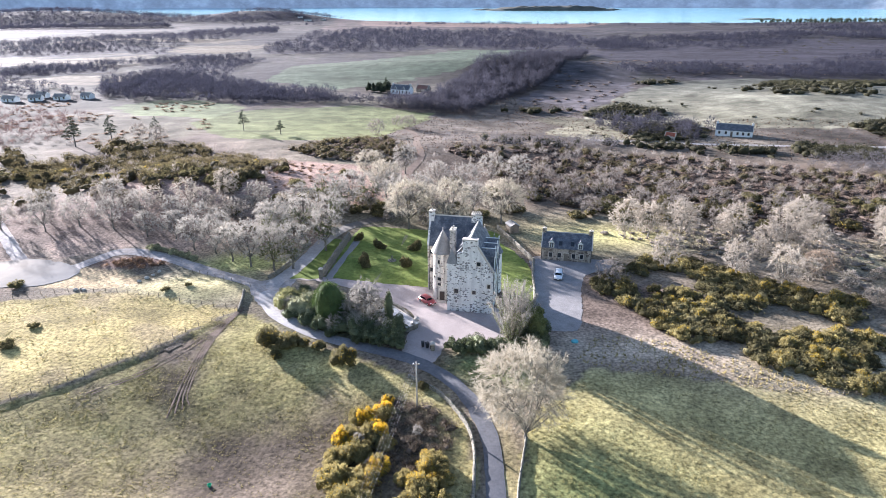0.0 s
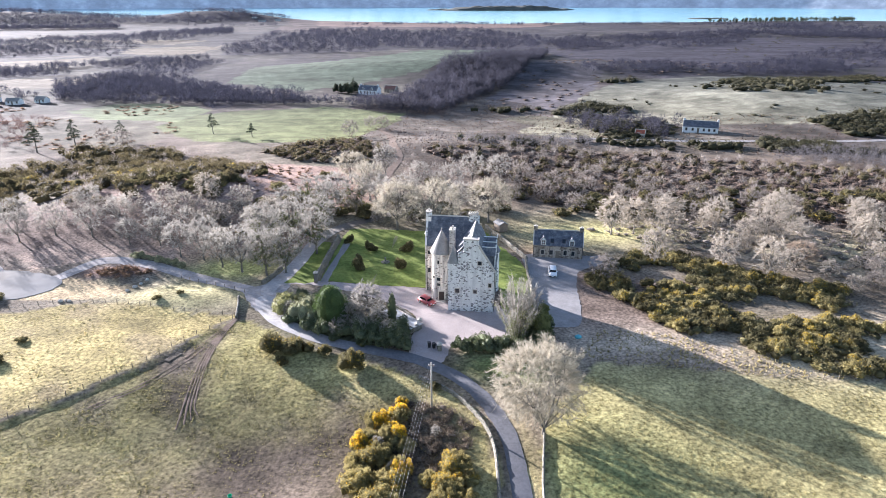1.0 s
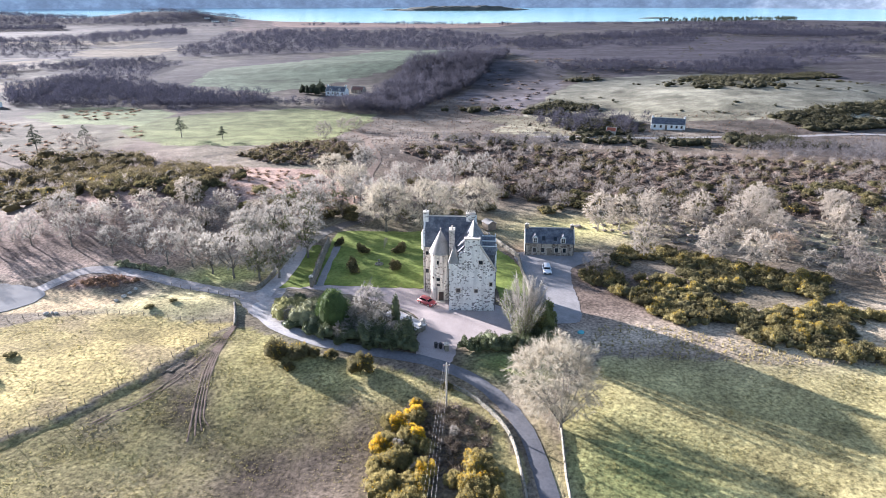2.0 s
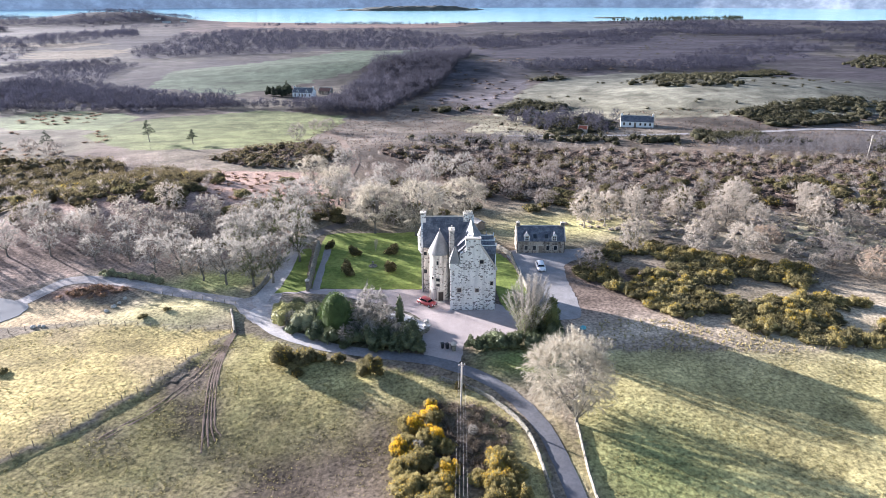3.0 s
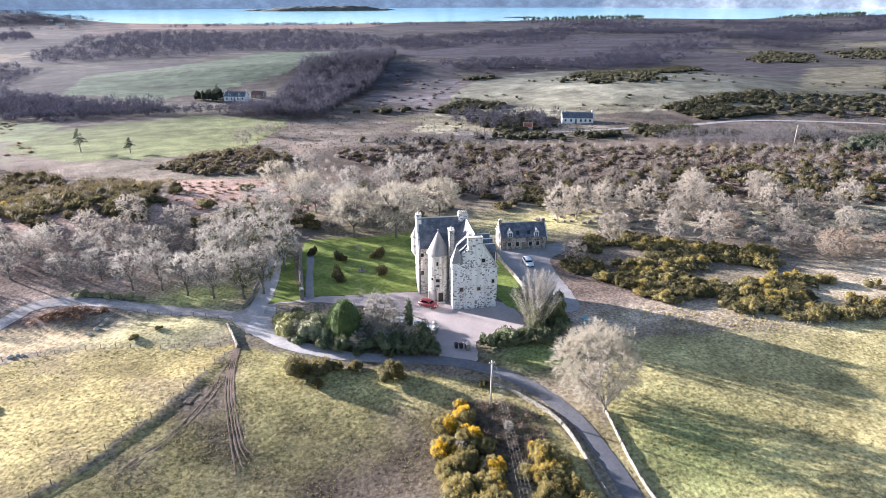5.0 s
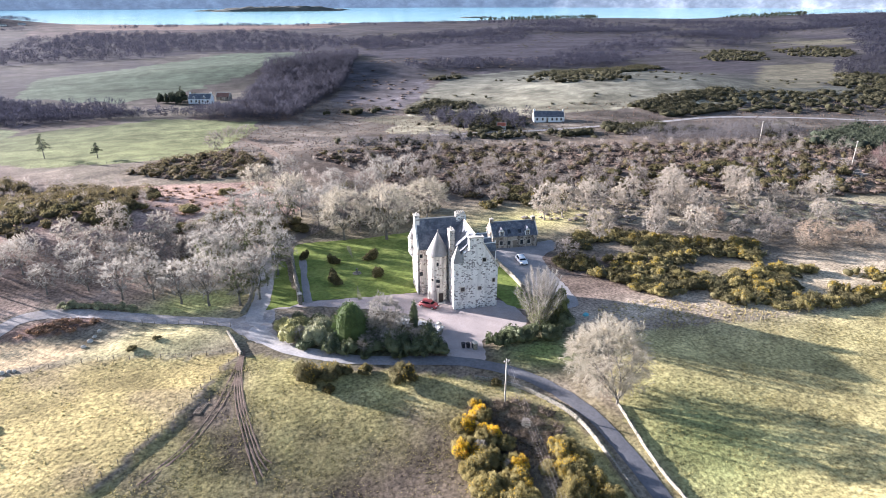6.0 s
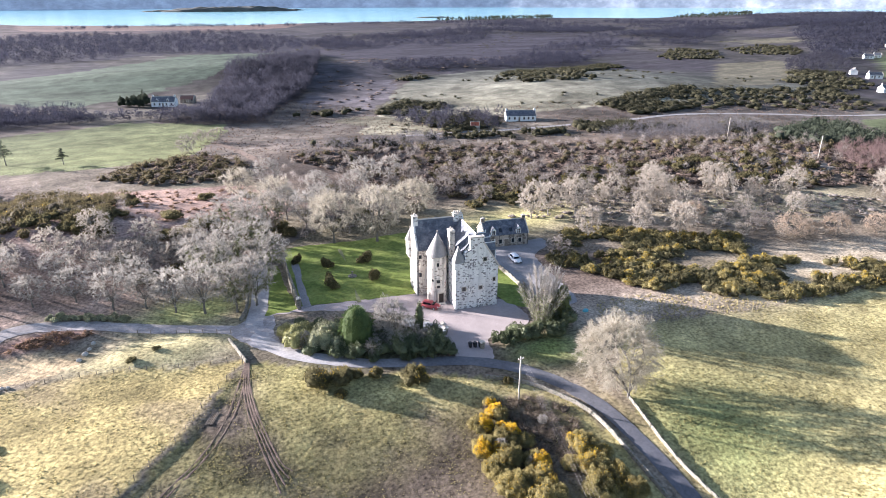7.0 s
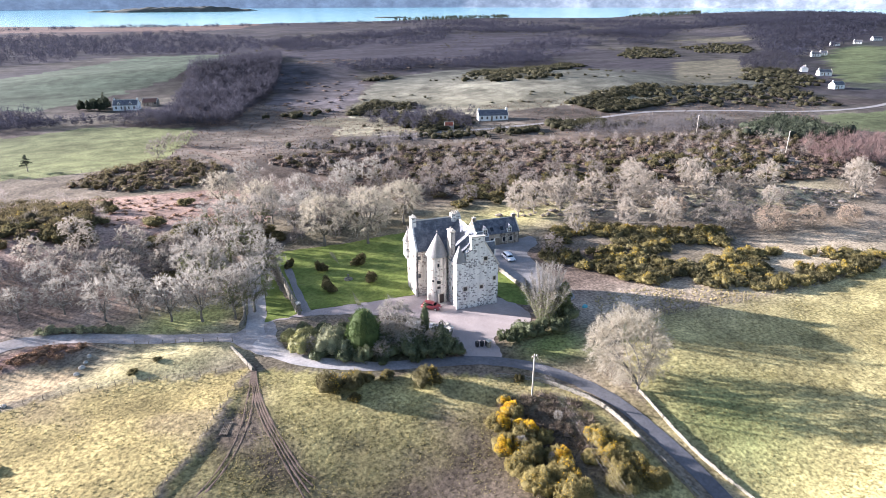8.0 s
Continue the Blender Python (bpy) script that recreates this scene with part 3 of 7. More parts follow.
def box(x0, x1, y0, y1, z0, z1, bevel=0.0, bm=None):
    own = bm or bmesh.new()
    r = bmesh.ops.create_cube(own, size=1.0, matrix=Matrix.Translation(((x0 + x1) / 2, (y0 + y1) / 2, (z0 + z1) / 2)) @ Matrix.Diagonal((x1 - x0, y1 - y0, z1 - z0, 1)))
    if bevel:
        edges = list({e for v in r["verts"] for e in v.link_edges})
        bmesh.ops.bevel(own, geom=edges, offset=bevel, segments=1, affect="EDGES")
    return own


def prism(profile, a, b, along="y", bm=None):
    """Extrude a closed profile. along y: points are (x, z); along x: (y, z); along z: (x, y)."""
    own = bm or bmesh.new()

    def at(p, q):
        return {"y": (p[0], q, p[1]), "x": (q, p[0], p[1]), "z": (p[0], p[1], q)}[along]

    r0 = [own.verts.new(at(p, a)) for p in profile]
    r1 = [own.verts.new(at(p, b)) for p in profile]
    own.faces.new(r0)
    own.faces.new(r1[::-1])
    n = len(profile)
    for i in range(n):
        own.faces.new((r0[i], r0[(i + 1) % n], r1[(i + 1) % n], r1[i]))
    return own


def lathe(profile, cx, cy, sides=24, bm=None, start=0.0, sweep=2 * math.pi):
    """Turn a (radius, z) profile about an upright axis."""
    own = bm or bmesh.new()
    rings = []
    for r, z in profile:
        if r < 1e-4:
            rings.append([own.verts.new((cx, cy, z))])
        else:
            rings.append([own.verts.new((cx + r * math.cos(start + sweep * i / sides), cy + r * math.sin(start + sweep * i / sides), z)) for i in range(sides)])
    for a, b in zip(rings, rings[1:]):
        for i in range(sides):
            j = (i + 1) % sides
            if len(a) == 1 and len(b) == 1:
                continue
            if len(a) == 1:
                own.faces.new((a[0], b[j], b[i]))
            elif len(b) == 1:
                own.faces.new((a[i], a[j], b[0]))
            else:
                own.faces.new((a[i], a[j], b[j], b[i]))
    return own


def ribbon(name, line, width, mat, lift, label, category="road", across=4, ragged=0.0, tones=None):
    """A strip of paving that follows the ground."""
    verts, faces = [], []
    n = across + 1
    for i, (x, y) in enumerate(line):
        (xa, ya), (xb, yb) = line[max(0, i - 1)], line[min(len(line) - 1, i + 1)]
        d = math.hypot(xb - xa, yb - ya) or 1
        nx, ny = (yb - ya) / d, -(xb - xa) / d
        w = width(i / len(line)) if callable(width) else width
        w += ragged * noise.noise((x * 0.5, y * 0.5, 3))
        for j in range(n):
            o = (j / across - 0.5) * w
            px, py = x + nx * o, y + ny * o
            verts.append((px, py, land1(px, py) + lift + 0.03 * (1 - (2 * j / across - 1) ** 2)))
    for i in range(len(line) - 1):
        for j in range(across):
            a = i * n + j
            faces.append((a, a + 1, a + n + 1, a + n))
    ob = link_mesh(name, verts, faces, mat, smooth=True)
    if tones:
        at = ob.data.color_attributes.new("tone", "FLOAT_COLOR", "POINT")
        where, cols = [t for t, _ in tones], np.array([c for _, c in tones])
        u = np.repeat(np.arange(len(line)) / len(line), n)
        rgb = np.stack([np.interp(u, where, cols[:, k]) for k in range(3)], 1)
        at.data.foreach_set("color", np.concatenate([rgb, np.ones((len(u), 1))], 1).ravel().astype(np.float32))
    return tagged(ob, label, category, kind="structure")


def patch(name, poly, mat, lift, label, category):
    """A flat-laid area with a bevelled border, sunk at its rim."""
    line = [(x + 0.45 * noise.noise((x * 0.55, y * 0.55, 7)) + 0.25 * noise.noise((x * 1.7, y * 1.7, 2)), y + 0.45 * noise.noise((x * 0.55, y * 0.55, 17)) + 0.25 * noise.noise((x * 1.7, y * 1.7, 12))) for x, y in curve(poly + poly[:1], 0.6)[:-1]]
    bm = bmesh.new()
    top = [bm.verts.new((x, y, land1(x, y) + lift)) for x, y in line]
    low = [bm.verts.new((x, y, land1(x, y) - 0.1)) for x, y in line]
    bm.faces.new(top)
    for i in range(len(top)):
        j = (i + 1) % len(top)
        bm.faces.new((top[i], low[i], low[j], top[j]))
    bmesh.ops.triangulate(bm, faces=[f for f in bm.faces if len(f.verts) > 4])
    return tagged(part(name, bm, mat), label, category, kind="structure")


# grey and worn near, toned down further there for tree shadow, paler and dustier at the junction, then an earthy drive
# under the trees
ribbon("road", curve(ROAD, 1.0), lambda u: 2.55 + 0.75 * float(ease(0.38, 0.5, u)), M_ASPHALT, 0.07, "worn grey single-track road, dusty and pale at the junction", ragged=0.35,
       tones=[(0.0, (0.105, 0.105, 0.118)), (0.34, (0.14, 0.14, 0.15)), (0.46, (0.40, 0.375, 0.365)), (0.66, (0.46, 0.43, 0.41)), (0.76, (0.33, 0.295, 0.26)), (0.82, (0.13, 0.11, 0.09)), (1.0, (0.11, 0.09, 0.075))])
patch("junction", [(-46.5, 11.4), (-44.6, 8.2), (-42.6, 4.6), (-40.2, 1.6), (-37.6, 2.6), (-37.4, 8), (-36.4, 14), (-36.6, 19), (-40.0, 19.5), (-42.0, 14.0)], M_LANE, 0.055, "wide pale asphalt apron of the road junction", "road")
ribbon("road_2", curve(LANE, 1.0), 3.4, M_LANE, 0.06, "pale grey farm lane leaving the junction", ragged=0.5)
ribbon("road_3", curve([(-98, 14.6), (-101, 20), (-106, 25), (-114, 33.5), (-126, 46)], 1.0), 3.0, M_LANE, 0.04, "grey track climbing past the grove", ragged=0.5)
ribbon("road_4", curve([(52, 164), (78, 159), (101, 153), (132, 149), (165, 146), (200, 145), (244, 127), (268, 112), (303, 102), (343, 102), (420, 118)], 3.0), 3.6, M_YARD, 0.15, "pale grey far country road", across=2)
patch("pond", [(-112, 19.5), (-106, 21), (-99, 22.2), (-90, 19.6), (-85.4, 16), (-86.6, 12), (-90, 9), (-98, 7.6), (-112, 7)], M_PUDDLE, 0.09, "pale still pool of flood water beside the lane", "pond")
ribbon("road_5", curve([(-28, 188), (-22, 165), (-20, 140), (-17, 120), (-20, 100), (-14, 80), (-8, 66)], 2.0), 3.0, M_TRACK, 0.08, "pale earth track towards the far road", across=2, ragged=1.0)
patch("courtyard", COURT, M_GRAVEL, 0.05, "pinkish gravel forecourt of the tower house", "forecourt")
patch("yard", YARD, M_YARD, 0.045, "grey parking yard beside the stone cottage", "yard")
patch("lawn", LAWN, M_LAWN, 0.08, "bright green mown garden lawn", "lawn")
patch("lawn_2", LAWN_R, M_LAWN, 0.08, "bright green mown side lawn", "lawn")
patch("lawn_3", VERGE, M_LAWN, 0.06, "bright green grass verge by the garden wall", "verge")

for o in (-0.75, -0.2, 0.3, 0.8):
    ribbon("track", curve([(-43.6 + o * 0.35, 0.4), (-45.0 + o * 0.6, -7.4), (-45.4 + o * 0.8, -14.6), (-45.0 + o * 0.9, -21.2), (-44.4 + o * 1.1, -26.5), (-43.6 + o * 1.5, -30.0 + 2 * o)], 0.6), 0.27, M_TRACK, 0.055, "muddy wheel rut across the pasture", "track", across=2, ragged=0.3)
for o in (-0.8, 0.2):
    ribbon("track", curve([(-44.2 + o * 0.3, -2.2), (-46.3 + o, -9.7), (-48.6 + o, -15.5), (-52.4 + o, -21.4), (-58.5 + o, -27.6)], 0.6), 0.22, M_TRACK, 0.05, "muddy wheel rut beside the fence", "track", across=2, ragged=0.35)


ribbon("path", curve([(-19.5, 12.4), (-18.4, 19), (-16.9, 25.2), (-15.8, 33.5), (-15.0, 42)], 1.0), 0.8, M_PATH, 0.095, "faint worn path across the lawn", "path", across=2, ragged=0.3)
ribbon("path_2", curve([(-27.4, 27.4), (-22.2, 26.2), (-16.9, 25.2), (-9.0, 23.8), (-6.4, 23.4)], 1.0), 0.7, M_PATH, 0.1, "faint worn path crossing the lawn", "path", across=2, ragged=0.3)
ribbon("path_3", curve([(-29.6, 14.6), (-29.0, 21), (-28.0, 28.5), (-27.0, 37)], 1.0), 1.6, M_YARD, 0.1, "grey gravel walk along the garden wall", "path", across=2, ragged=0.4)


# ---------------------------------------------------------------- plants
def spikes(p0, p1, r, rng):
    """Three-sided spikes from p0 to p1."""
    p0, p1 = np.asarray(p0), np.asarray(p1)
    n = len(p0)
    d = p1 - p0
    d /= np.linalg.norm(d, axis=1)[:, None] + 1e-9
    h = rng.normal(size=(n, 3))
    a = np.cross(d, h)
    a /= np.linalg.norm(a, axis=1)[:, None] + 1e-9
    b = np.cross(d, a)
    r = np.broadcast_to(np.asarray(r, float), (n,))[:, None]
    v = np.stack([p0 + r * a, p0 + r * (-0.5 * a + 0.866 * b), p0 + r * (-0.5 * a - 0.866 * b), p1], 1).reshape(-1, 3)
    base = (np.arange(n) * 4)[:, None]
    f = np.concatenate([base + np.array([[0, 1, 3]]), base + np.array([[1, 2, 3]]), base + np.array([[2, 0, 3]])], 1).reshape(-1, 3)
    return v, f


def blades(p0, p1, r, rng):
    """Flat pointed leaves from p0 to p1."""
    p0, p1 = np.asarray(p0), np.asarray(p1)
    n = len(p0)
    a = np.cross(p1 - p0, rng.normal(size=(n, 3)))
    a /= np.linalg.norm(a, axis=1)[:, None] + 1e-9
    a *= np.broadcast_to(np.asarray(r, float), (n,))[:, None] * 1.4
    return np.stack([p0 - a, p0 + a, p1], 1).reshape(-1, 3), np.arange(3 * n).reshape(-1, 3)


def tubes(p0, p1, r0, r1, sides=5):
    """Tapered tubes, as triangles."""
    p0, p1 = np.asarray(p0), np.asarray(p1)
    n = len(p0)
    d = p1 - p0
    d /= np.linalg.norm(d, axis=1)[:, None] + 1e-9
    a = np.cross(d, np.array([0.31, 0.87, 0.39]))
    a /= np.linalg.norm(a, axis=1)[:, None] + 1e-9
    b = np.cross(d, a)
    ang = np.arange(sides) * 2 * math.pi / sides
    ring = a[:, None, :] * np.cos(ang)[None, :, None] + b[:, None, :] * np.sin(ang)[None, :, None]
    v = np.concatenate([p0[:, None] + ring * np.asarray(r0)[:, None, None], p1[:, None] + ring * np.asarray(r1)[:, None, None]], 1).reshape(-1, 3)
    f = []
    for i in range(sides):
        j = (i + 1) % sides
        f += [(i, j, sides + j), (i, sides + j, sides + i)]
    f = (np.arange(n) * 2 * sides)[:, None, None] + np.array(f)[None]
    return v, f.reshape(-1, 3)


def pipe(points, r, sides=4):
    """One unbroken round line through the points."""
    p = np.asarray(points, float)
    d = np.gradient(p, axis=0)
    d /= np.linalg.norm(d, axis=1)[:, None]
    a = np.cross(d, np.array([0.31, 0.47, 0.83]))
    a /= np.linalg.norm(a, axis=1)[:, None]
    b = np.cross(d, a)
    ang = np.arange(sides) * 2 * math.pi / sides
    v = (p[:, None] + r * (a[:, None] * np.cos(ang)[None, :, None] + b[:, None] * np.sin(ang)[None, :, None])).reshape(-1, 3)
    f = [(i * sides + j, i * sides + (j + 1) % sides, (i + 1) * sides + (j + 1) % sides, (i + 1) * sides + j) for i in range(len(p) - 1) for j in range(sides)]
    return v, np.array(f)


def merge(*meshes):
    vs, fs, o = [], [], 0
    for v, f in meshes:
        vs.append(v)
        fs.append(f + o)
        o += len(v)
    return np.concatenate(vs), np.concatenate(fs)


def crown_tree(rng, height, spread, clear, limbs, boughs, branches, twigs, lean=(0, 0), stems=1, thick=0.03, reach=0.95):
    """A bare tree whose boughs fill a rounded, uneven crown. Returns rows (p0, p1, r0, r1) for trunk, limbs, branches and twigs."""
    top_z, low_z = height, height * clear * 0.9
    mid = np.array([lean[0] * height, lean[1] * height, (top_z + low_z) / 2])
    half = np.array([spread, spread, (top_z - low_z) / 2])
    seed = rng.uniform(0, 50)

    def shell(n, lo, hi):
        d = rng.normal(size=(n, 3))
        d[:, 2] += 0.22
        d /= np.linalg.norm(d, axis=1)[:, None]
        k = np.array([1 + 0.22 * noise.noise((x * 1.6 + seed, y * 1.6, z * 1.6)) + 0.10 * noise.noise((x * 4 + seed, y * 4, z * 4)) for x, y, z in d])
        return mid + d * half * (k * rng.uniform(lo, hi, n) ** 0.6)[:, None]

    rows = [[], [], [], []]
    nodes, size = [], []

    def path(p, q, r0, r1, level, bend, bits):
        d = q - p
        l = np.linalg.norm(d)
        bow = rng.normal(size=3) * bend * l
        bow[2] += bend * l * 0.6
        prev = p
        for i in range(1, bits + 1):
            t = i / bits
            n = p + d * t + bow * math.sin(math.pi * t)
            a, b = r0 + (r1 - r0) * (i - 1) / bits, r0 + (r1 - r0) * t
            rows[level].append((prev, n, a, b))
            nodes.append(n)
            size.append(b)
            prev = n

    base_r = height * thick / stems ** 0.5
    forks = []
    for s in range(stems):
        off = np.array([rng.normal() * 0.3, rng.normal() * 0.3, 0]) * (stems > 1)
        p, q = off + np.array([0, 0, -0.3]), off * 1.8 + np.array([lean[0], lean[1], 1.0]) * height * max(clear, 0.06)
        m = (p + q) / 2 + rng.normal(size=3) * np.array([0.1, 0.1, 0])
        rows[0] += [(p, m, base_r * 1.3, base_r), (m, q, base_r, base_r * 0.85)]
        forks.append(q)
    ends = shell(limbs, 0.45, 0.8)
    for i, e in enumerate(ends):
        path(forks[i % stems], e, base_r * 0.5, base_r * 0.14, 1, 0.07, 6)
    for level, count, lo, hi, bend, bits in ((1, boughs, 0.35, 0.9, 0.07, 4), (2, branches, 0.45, 1.0, 0.06, 2)):
        targets = shell(count, lo, hi)
        have, rad = np.array(nodes), np.array(size)
        for e in targets:
            gap = np.linalg.norm(have - e, axis=1)
            out = np.linalg.norm((have - mid) / half, axis=1) - np.linalg.norm((e - mid) / half)
            k = int(np.argmin(gap + 1.5 * spread * np.maximum(out + 0.12, 0) + (gap < 0.35) * 3))
            path(have[k], e, min(rad[k] * 0.7, base_r * 0.2 if level == 1 else base_r * 0.09), base_r * (0.06 if level == 1 else 0.03), level, bend, bits)
    tips = [r for r in rows[2]]
    for p, q, _, _ in tips:
        for _ in range(twigs):
            t = rng.random()
            s = p + (q - p) * t
            out = (s - mid) / half
            d = (q - p) / (np.linalg.norm(q - p) + 1e-6) * 0.6 + out * 0.55 + rng.normal(size=3) * 0.55
            d /= np.linalg.norm(d)
            rows[3].append((s, s + d * height * rng.uniform(0.04, 0.085) * reach, 0, 0))
    return rows


def bare_tree(name, label, seed, height, spread, clear=0.2, limbs=8, boughs=45, branches=260, twigs=5, twig=0.02, wood=None, fine=None, stems=1, thick=0.02, ivy=0, lean=(0, 0), group="bare trees", reach=0.95):
    rng = np.random.default_rng(seed)
    segs = crown_tree(rng, height, spread, clear, limbs, boughs, branches, twigs, lean, stems, thick, reach)
    ob = thing(name, label, "tree", group=group)

    def arrays(rows):
        return [np.array([s[i] for s in rows]) for i in range(4)]

    for i in range(stems):
        p0, p1, r0, r1 = arrays(segs[0][2 * i:2 * i + 2])
        link_mesh("trunk", *tubes(p0, p1, r0, r1, 7), wood or M_BARK, ob, smooth=True)
    p0, p1, r0, r1 = arrays(segs[1])
    link_mesh("branchwork", *tubes(p0, p1, np.maximum(r0, twig * 1.6), np.maximum(r1, twig * 1.4), 4), wood or M_BARK, ob, smooth=True)
    p0, p1, r0, r1 = arrays(segs[2])
    bits = [spikes(p0, p1 + (p1 - p0) * 0.15, np.maximum(r0, twig * 1.3), rng)]
    p0, p1, r0, r1 = arrays(segs[3])
    bits.append(blades(p0, p1, twig, rng))
    link_mesh("crown", *merge(*bits), fine or M_TWIG, ob)
    if ivy:
        rows = segs[0] * 3 + segs[1]
        p0, p1, r0, r1 = arrays(rows)
        pick = rng.integers(0, len(rows), ivy)
        q = p0[pick] + (p1[pick] - p0[pick]) * rng.random((ivy, 1))
        out = rng.normal(size=(ivy, 3))
        out /= np.linalg.norm(out, axis=1)[:, None]
        q = q + out * (r0[pick][:, None] + rng.random((ivy, 1)) * 0.22)
        q[:, 2] *= np.where(q[:, 2] > height * 0.7, 0.6, 1.0)
        link_mesh("ivy", *spikes(q, q + out * 0.22 + np.array([0, 0, -0.08]), 0.08, rng), M_IVY, ob)
    return ob


def tufts(rng, clumps, n, size, length, up=0.25):
    """Leaf sprays over a set of round clumps (cx, cy, cz, rx, ry, rz)."""
    clumps = np.array(clumps, float)
    w = clumps[:, 3] * clumps[:, 4] + clumps[:, 3] * clumps[:, 5]
    pick = rng.choice(len(clumps), n, p=w / w.sum())
    d = rng.normal(size=(n, 3))
    d[:, 2] = np.where(d[:, 2] < -0.35, -d[:, 2], d[:, 2])
    d /= np.linalg.norm(d, axis=1)[:, None]
    c = clumps[pick]
    p = c[:, :3] + d * c[:, 3:] * rng.uniform(0.72, 1.08, (n, 1))
    p[:, 2] = np.maximum(p[:, 2], -0.05)
    way = d + rng.normal(size=(n, 3)) * 0.45 + np.array([0, 0, up])
    way /= np.linalg.norm(way, axis=1)[:, None]
    return blades(p, p + way * length * rng.uniform(0.6, 1.3, (n, 1)), size * rng.uniform(0.6, 1.3, n), rng)


def core(rng, clumps, shrink=0.86, sides=18, rings=9):
    """One lumpy solid heart under all the clumps, which stops the light."""
    c = np.array(clumps, float)
    mid = np.array([c[:, 0].mean(), c[:, 1].mean(), c[:, 2].min() * 0.6])
    th, ph = np.meshgrid(np.linspace(0, math.pi * 0.62, rings + 1), np.arange(sides) * 2 * math.pi / sides, indexing="ij")
    d = np.stack([np.sin(th) * np.cos(ph), np.sin(th) * np.sin(ph), np.cos(th)], -1).reshape(-1, 3)
    best = np.full(len(d), 0.12)
    for cx, cy, cz, rx, ry, rz in clumps:
        k = np.array([rx, ry, rz]) * shrink
        o, w = (mid - np.array([cx, cy, cz])) / k, d / k
        qa, qb, qc = (w * w).sum(1), (w * o).sum(1), (o * o).sum() - 1
        disc = qb * qb - qa * qc
        best = np.maximum(best, np.where(disc > 0, (-qb + np.sqrt(np.maximum(disc, 0))) / qa, 0))
    v = mid + d * (best * (1 + 0.05 * rng.normal(size=len(d))))[:, None]
    v[:, 2] = np.maximum(v[:, 2], -0.15)
    f = []
    for i in range(rings):
        for j in range(sides):
            p, q = i * sides + j, i * sides + (j + 1) % sides
            f += [(p, q, q + sides), (p, q + sides, p + sides)]
    return v, np.array(f)


def lumps(rng, n, width, height, depth=None):
    depth = depth or width
    rows = []
    for i in range(n):
        a, r = rng.uniform(0, 2 * math.pi), math.sqrt(rng.random()) * 0.85
        k = rng.uniform(0.2, 0.4) if n < 12 else rng.uniform(0.13, 0.3) if n < 30 else rng.uniform(0.08, 0.22)
        h = height * (1.08 - 0.55 * r) * rng.uniform(0.6, 1.1)
        rows.append((math.cos(a) * r * width / 2, math.sin(a) * r * depth / 2, h * 0.52, width * k * 0.6, depth * k * 0.6, h * 0.5))
    return rows


def bush(name, label, seed, width, height, leaf, sprays=600, size=0.09, length=0.22, n=6, flower=0.0, depth=None, category="bush", group="", up=0.25, flower_mat=None):
    rng = np.random.default_rng(seed)
    rows = lumps(rng, n, width, height, depth)
    ob = thing(name, label, category, group=group)
    link_mesh("heart", *core(rng, rows, 0.76), leaf, ob)
    link_mesh("foliage", *tufts(rng, rows, int(sprays * 1.7), size, length, up), leaf, ob)
    if flower:
        tops = sorted(rows, key=lambda r: r[0] + 0.5 * r[1] - 0.6 * r[2])[:max(2, int(len(rows) * 0.45))]
        link_mesh("blossom", *tufts(rng, [(a, b, c + 0.06 * height, d, e, f) for a, b, c, d, e, f in tops], int(sprays * 1.7 * flower), size * 0.9, length * 0.9, up + 0.5), flower_mat or M_BLOSSOM, ob, "yellow blossom")
    return ob


def stand(ob, x, y, turn=0.0, scale=1.0, tall=None, sink=0.0):
    """Set a thing on the ground at a plan point."""
    ob.scale = (scale, scale, tall or scale)
    ob.location = (x, y, land1(x, y) - sink)
    ob.rotation_euler = (0, 0, turn)
    return ob


def spread_out(poly, n, gap, rng, keep=None):
    """Random plan points in a polygon, no two nearer than gap."""
    xs, ys = [p[0] for p in poly], [p[1] for p in poly]
    got = []
    for _ in range(n * 30):
        if len(got) >= n:
            break
        x, y = rng.uniform(min(xs), max(xs)), rng.uniform(min(ys), max(ys))
        if not inside(np.array([x]), np.array([y]), poly)[0]:
            continue
        if keep and not keep(x, y):
            continue
        if all((x - a) ** 2 + (y - b) ** 2 > gap * gap for a, b in got):
            got.append((x, y))
    return got


class Kit:
    """A few built models of one kind; the first use of a model is the original, later ones are copies."""

    def __init__(self, makers):
        self.makers, self.made, self.used = makers, {}, 0

    def put(self, x, y, turn=None, scale=1.0, tall=None, pick=None, label=""):
        i = (self.used if pick is None else pick) % len(self.makers)
        self.used += 1
        if i not in self.made:
            self.made[i] = self.makers[i]()
            ob = self.made[i]
        else:
            ob = copy_thing(self.made[i], Matrix())
        stand(ob, x, y, self.used * 2.4 if turn is None else turn, scale, tall)
        if label:
            tagged(ob, label)
        return ob


def stuff(name, label, category, mesh, mat, smooth=False):
    return tagged(link_mesh(name, *mesh, mat, smooth=smooth), label, category, kind="stuff")


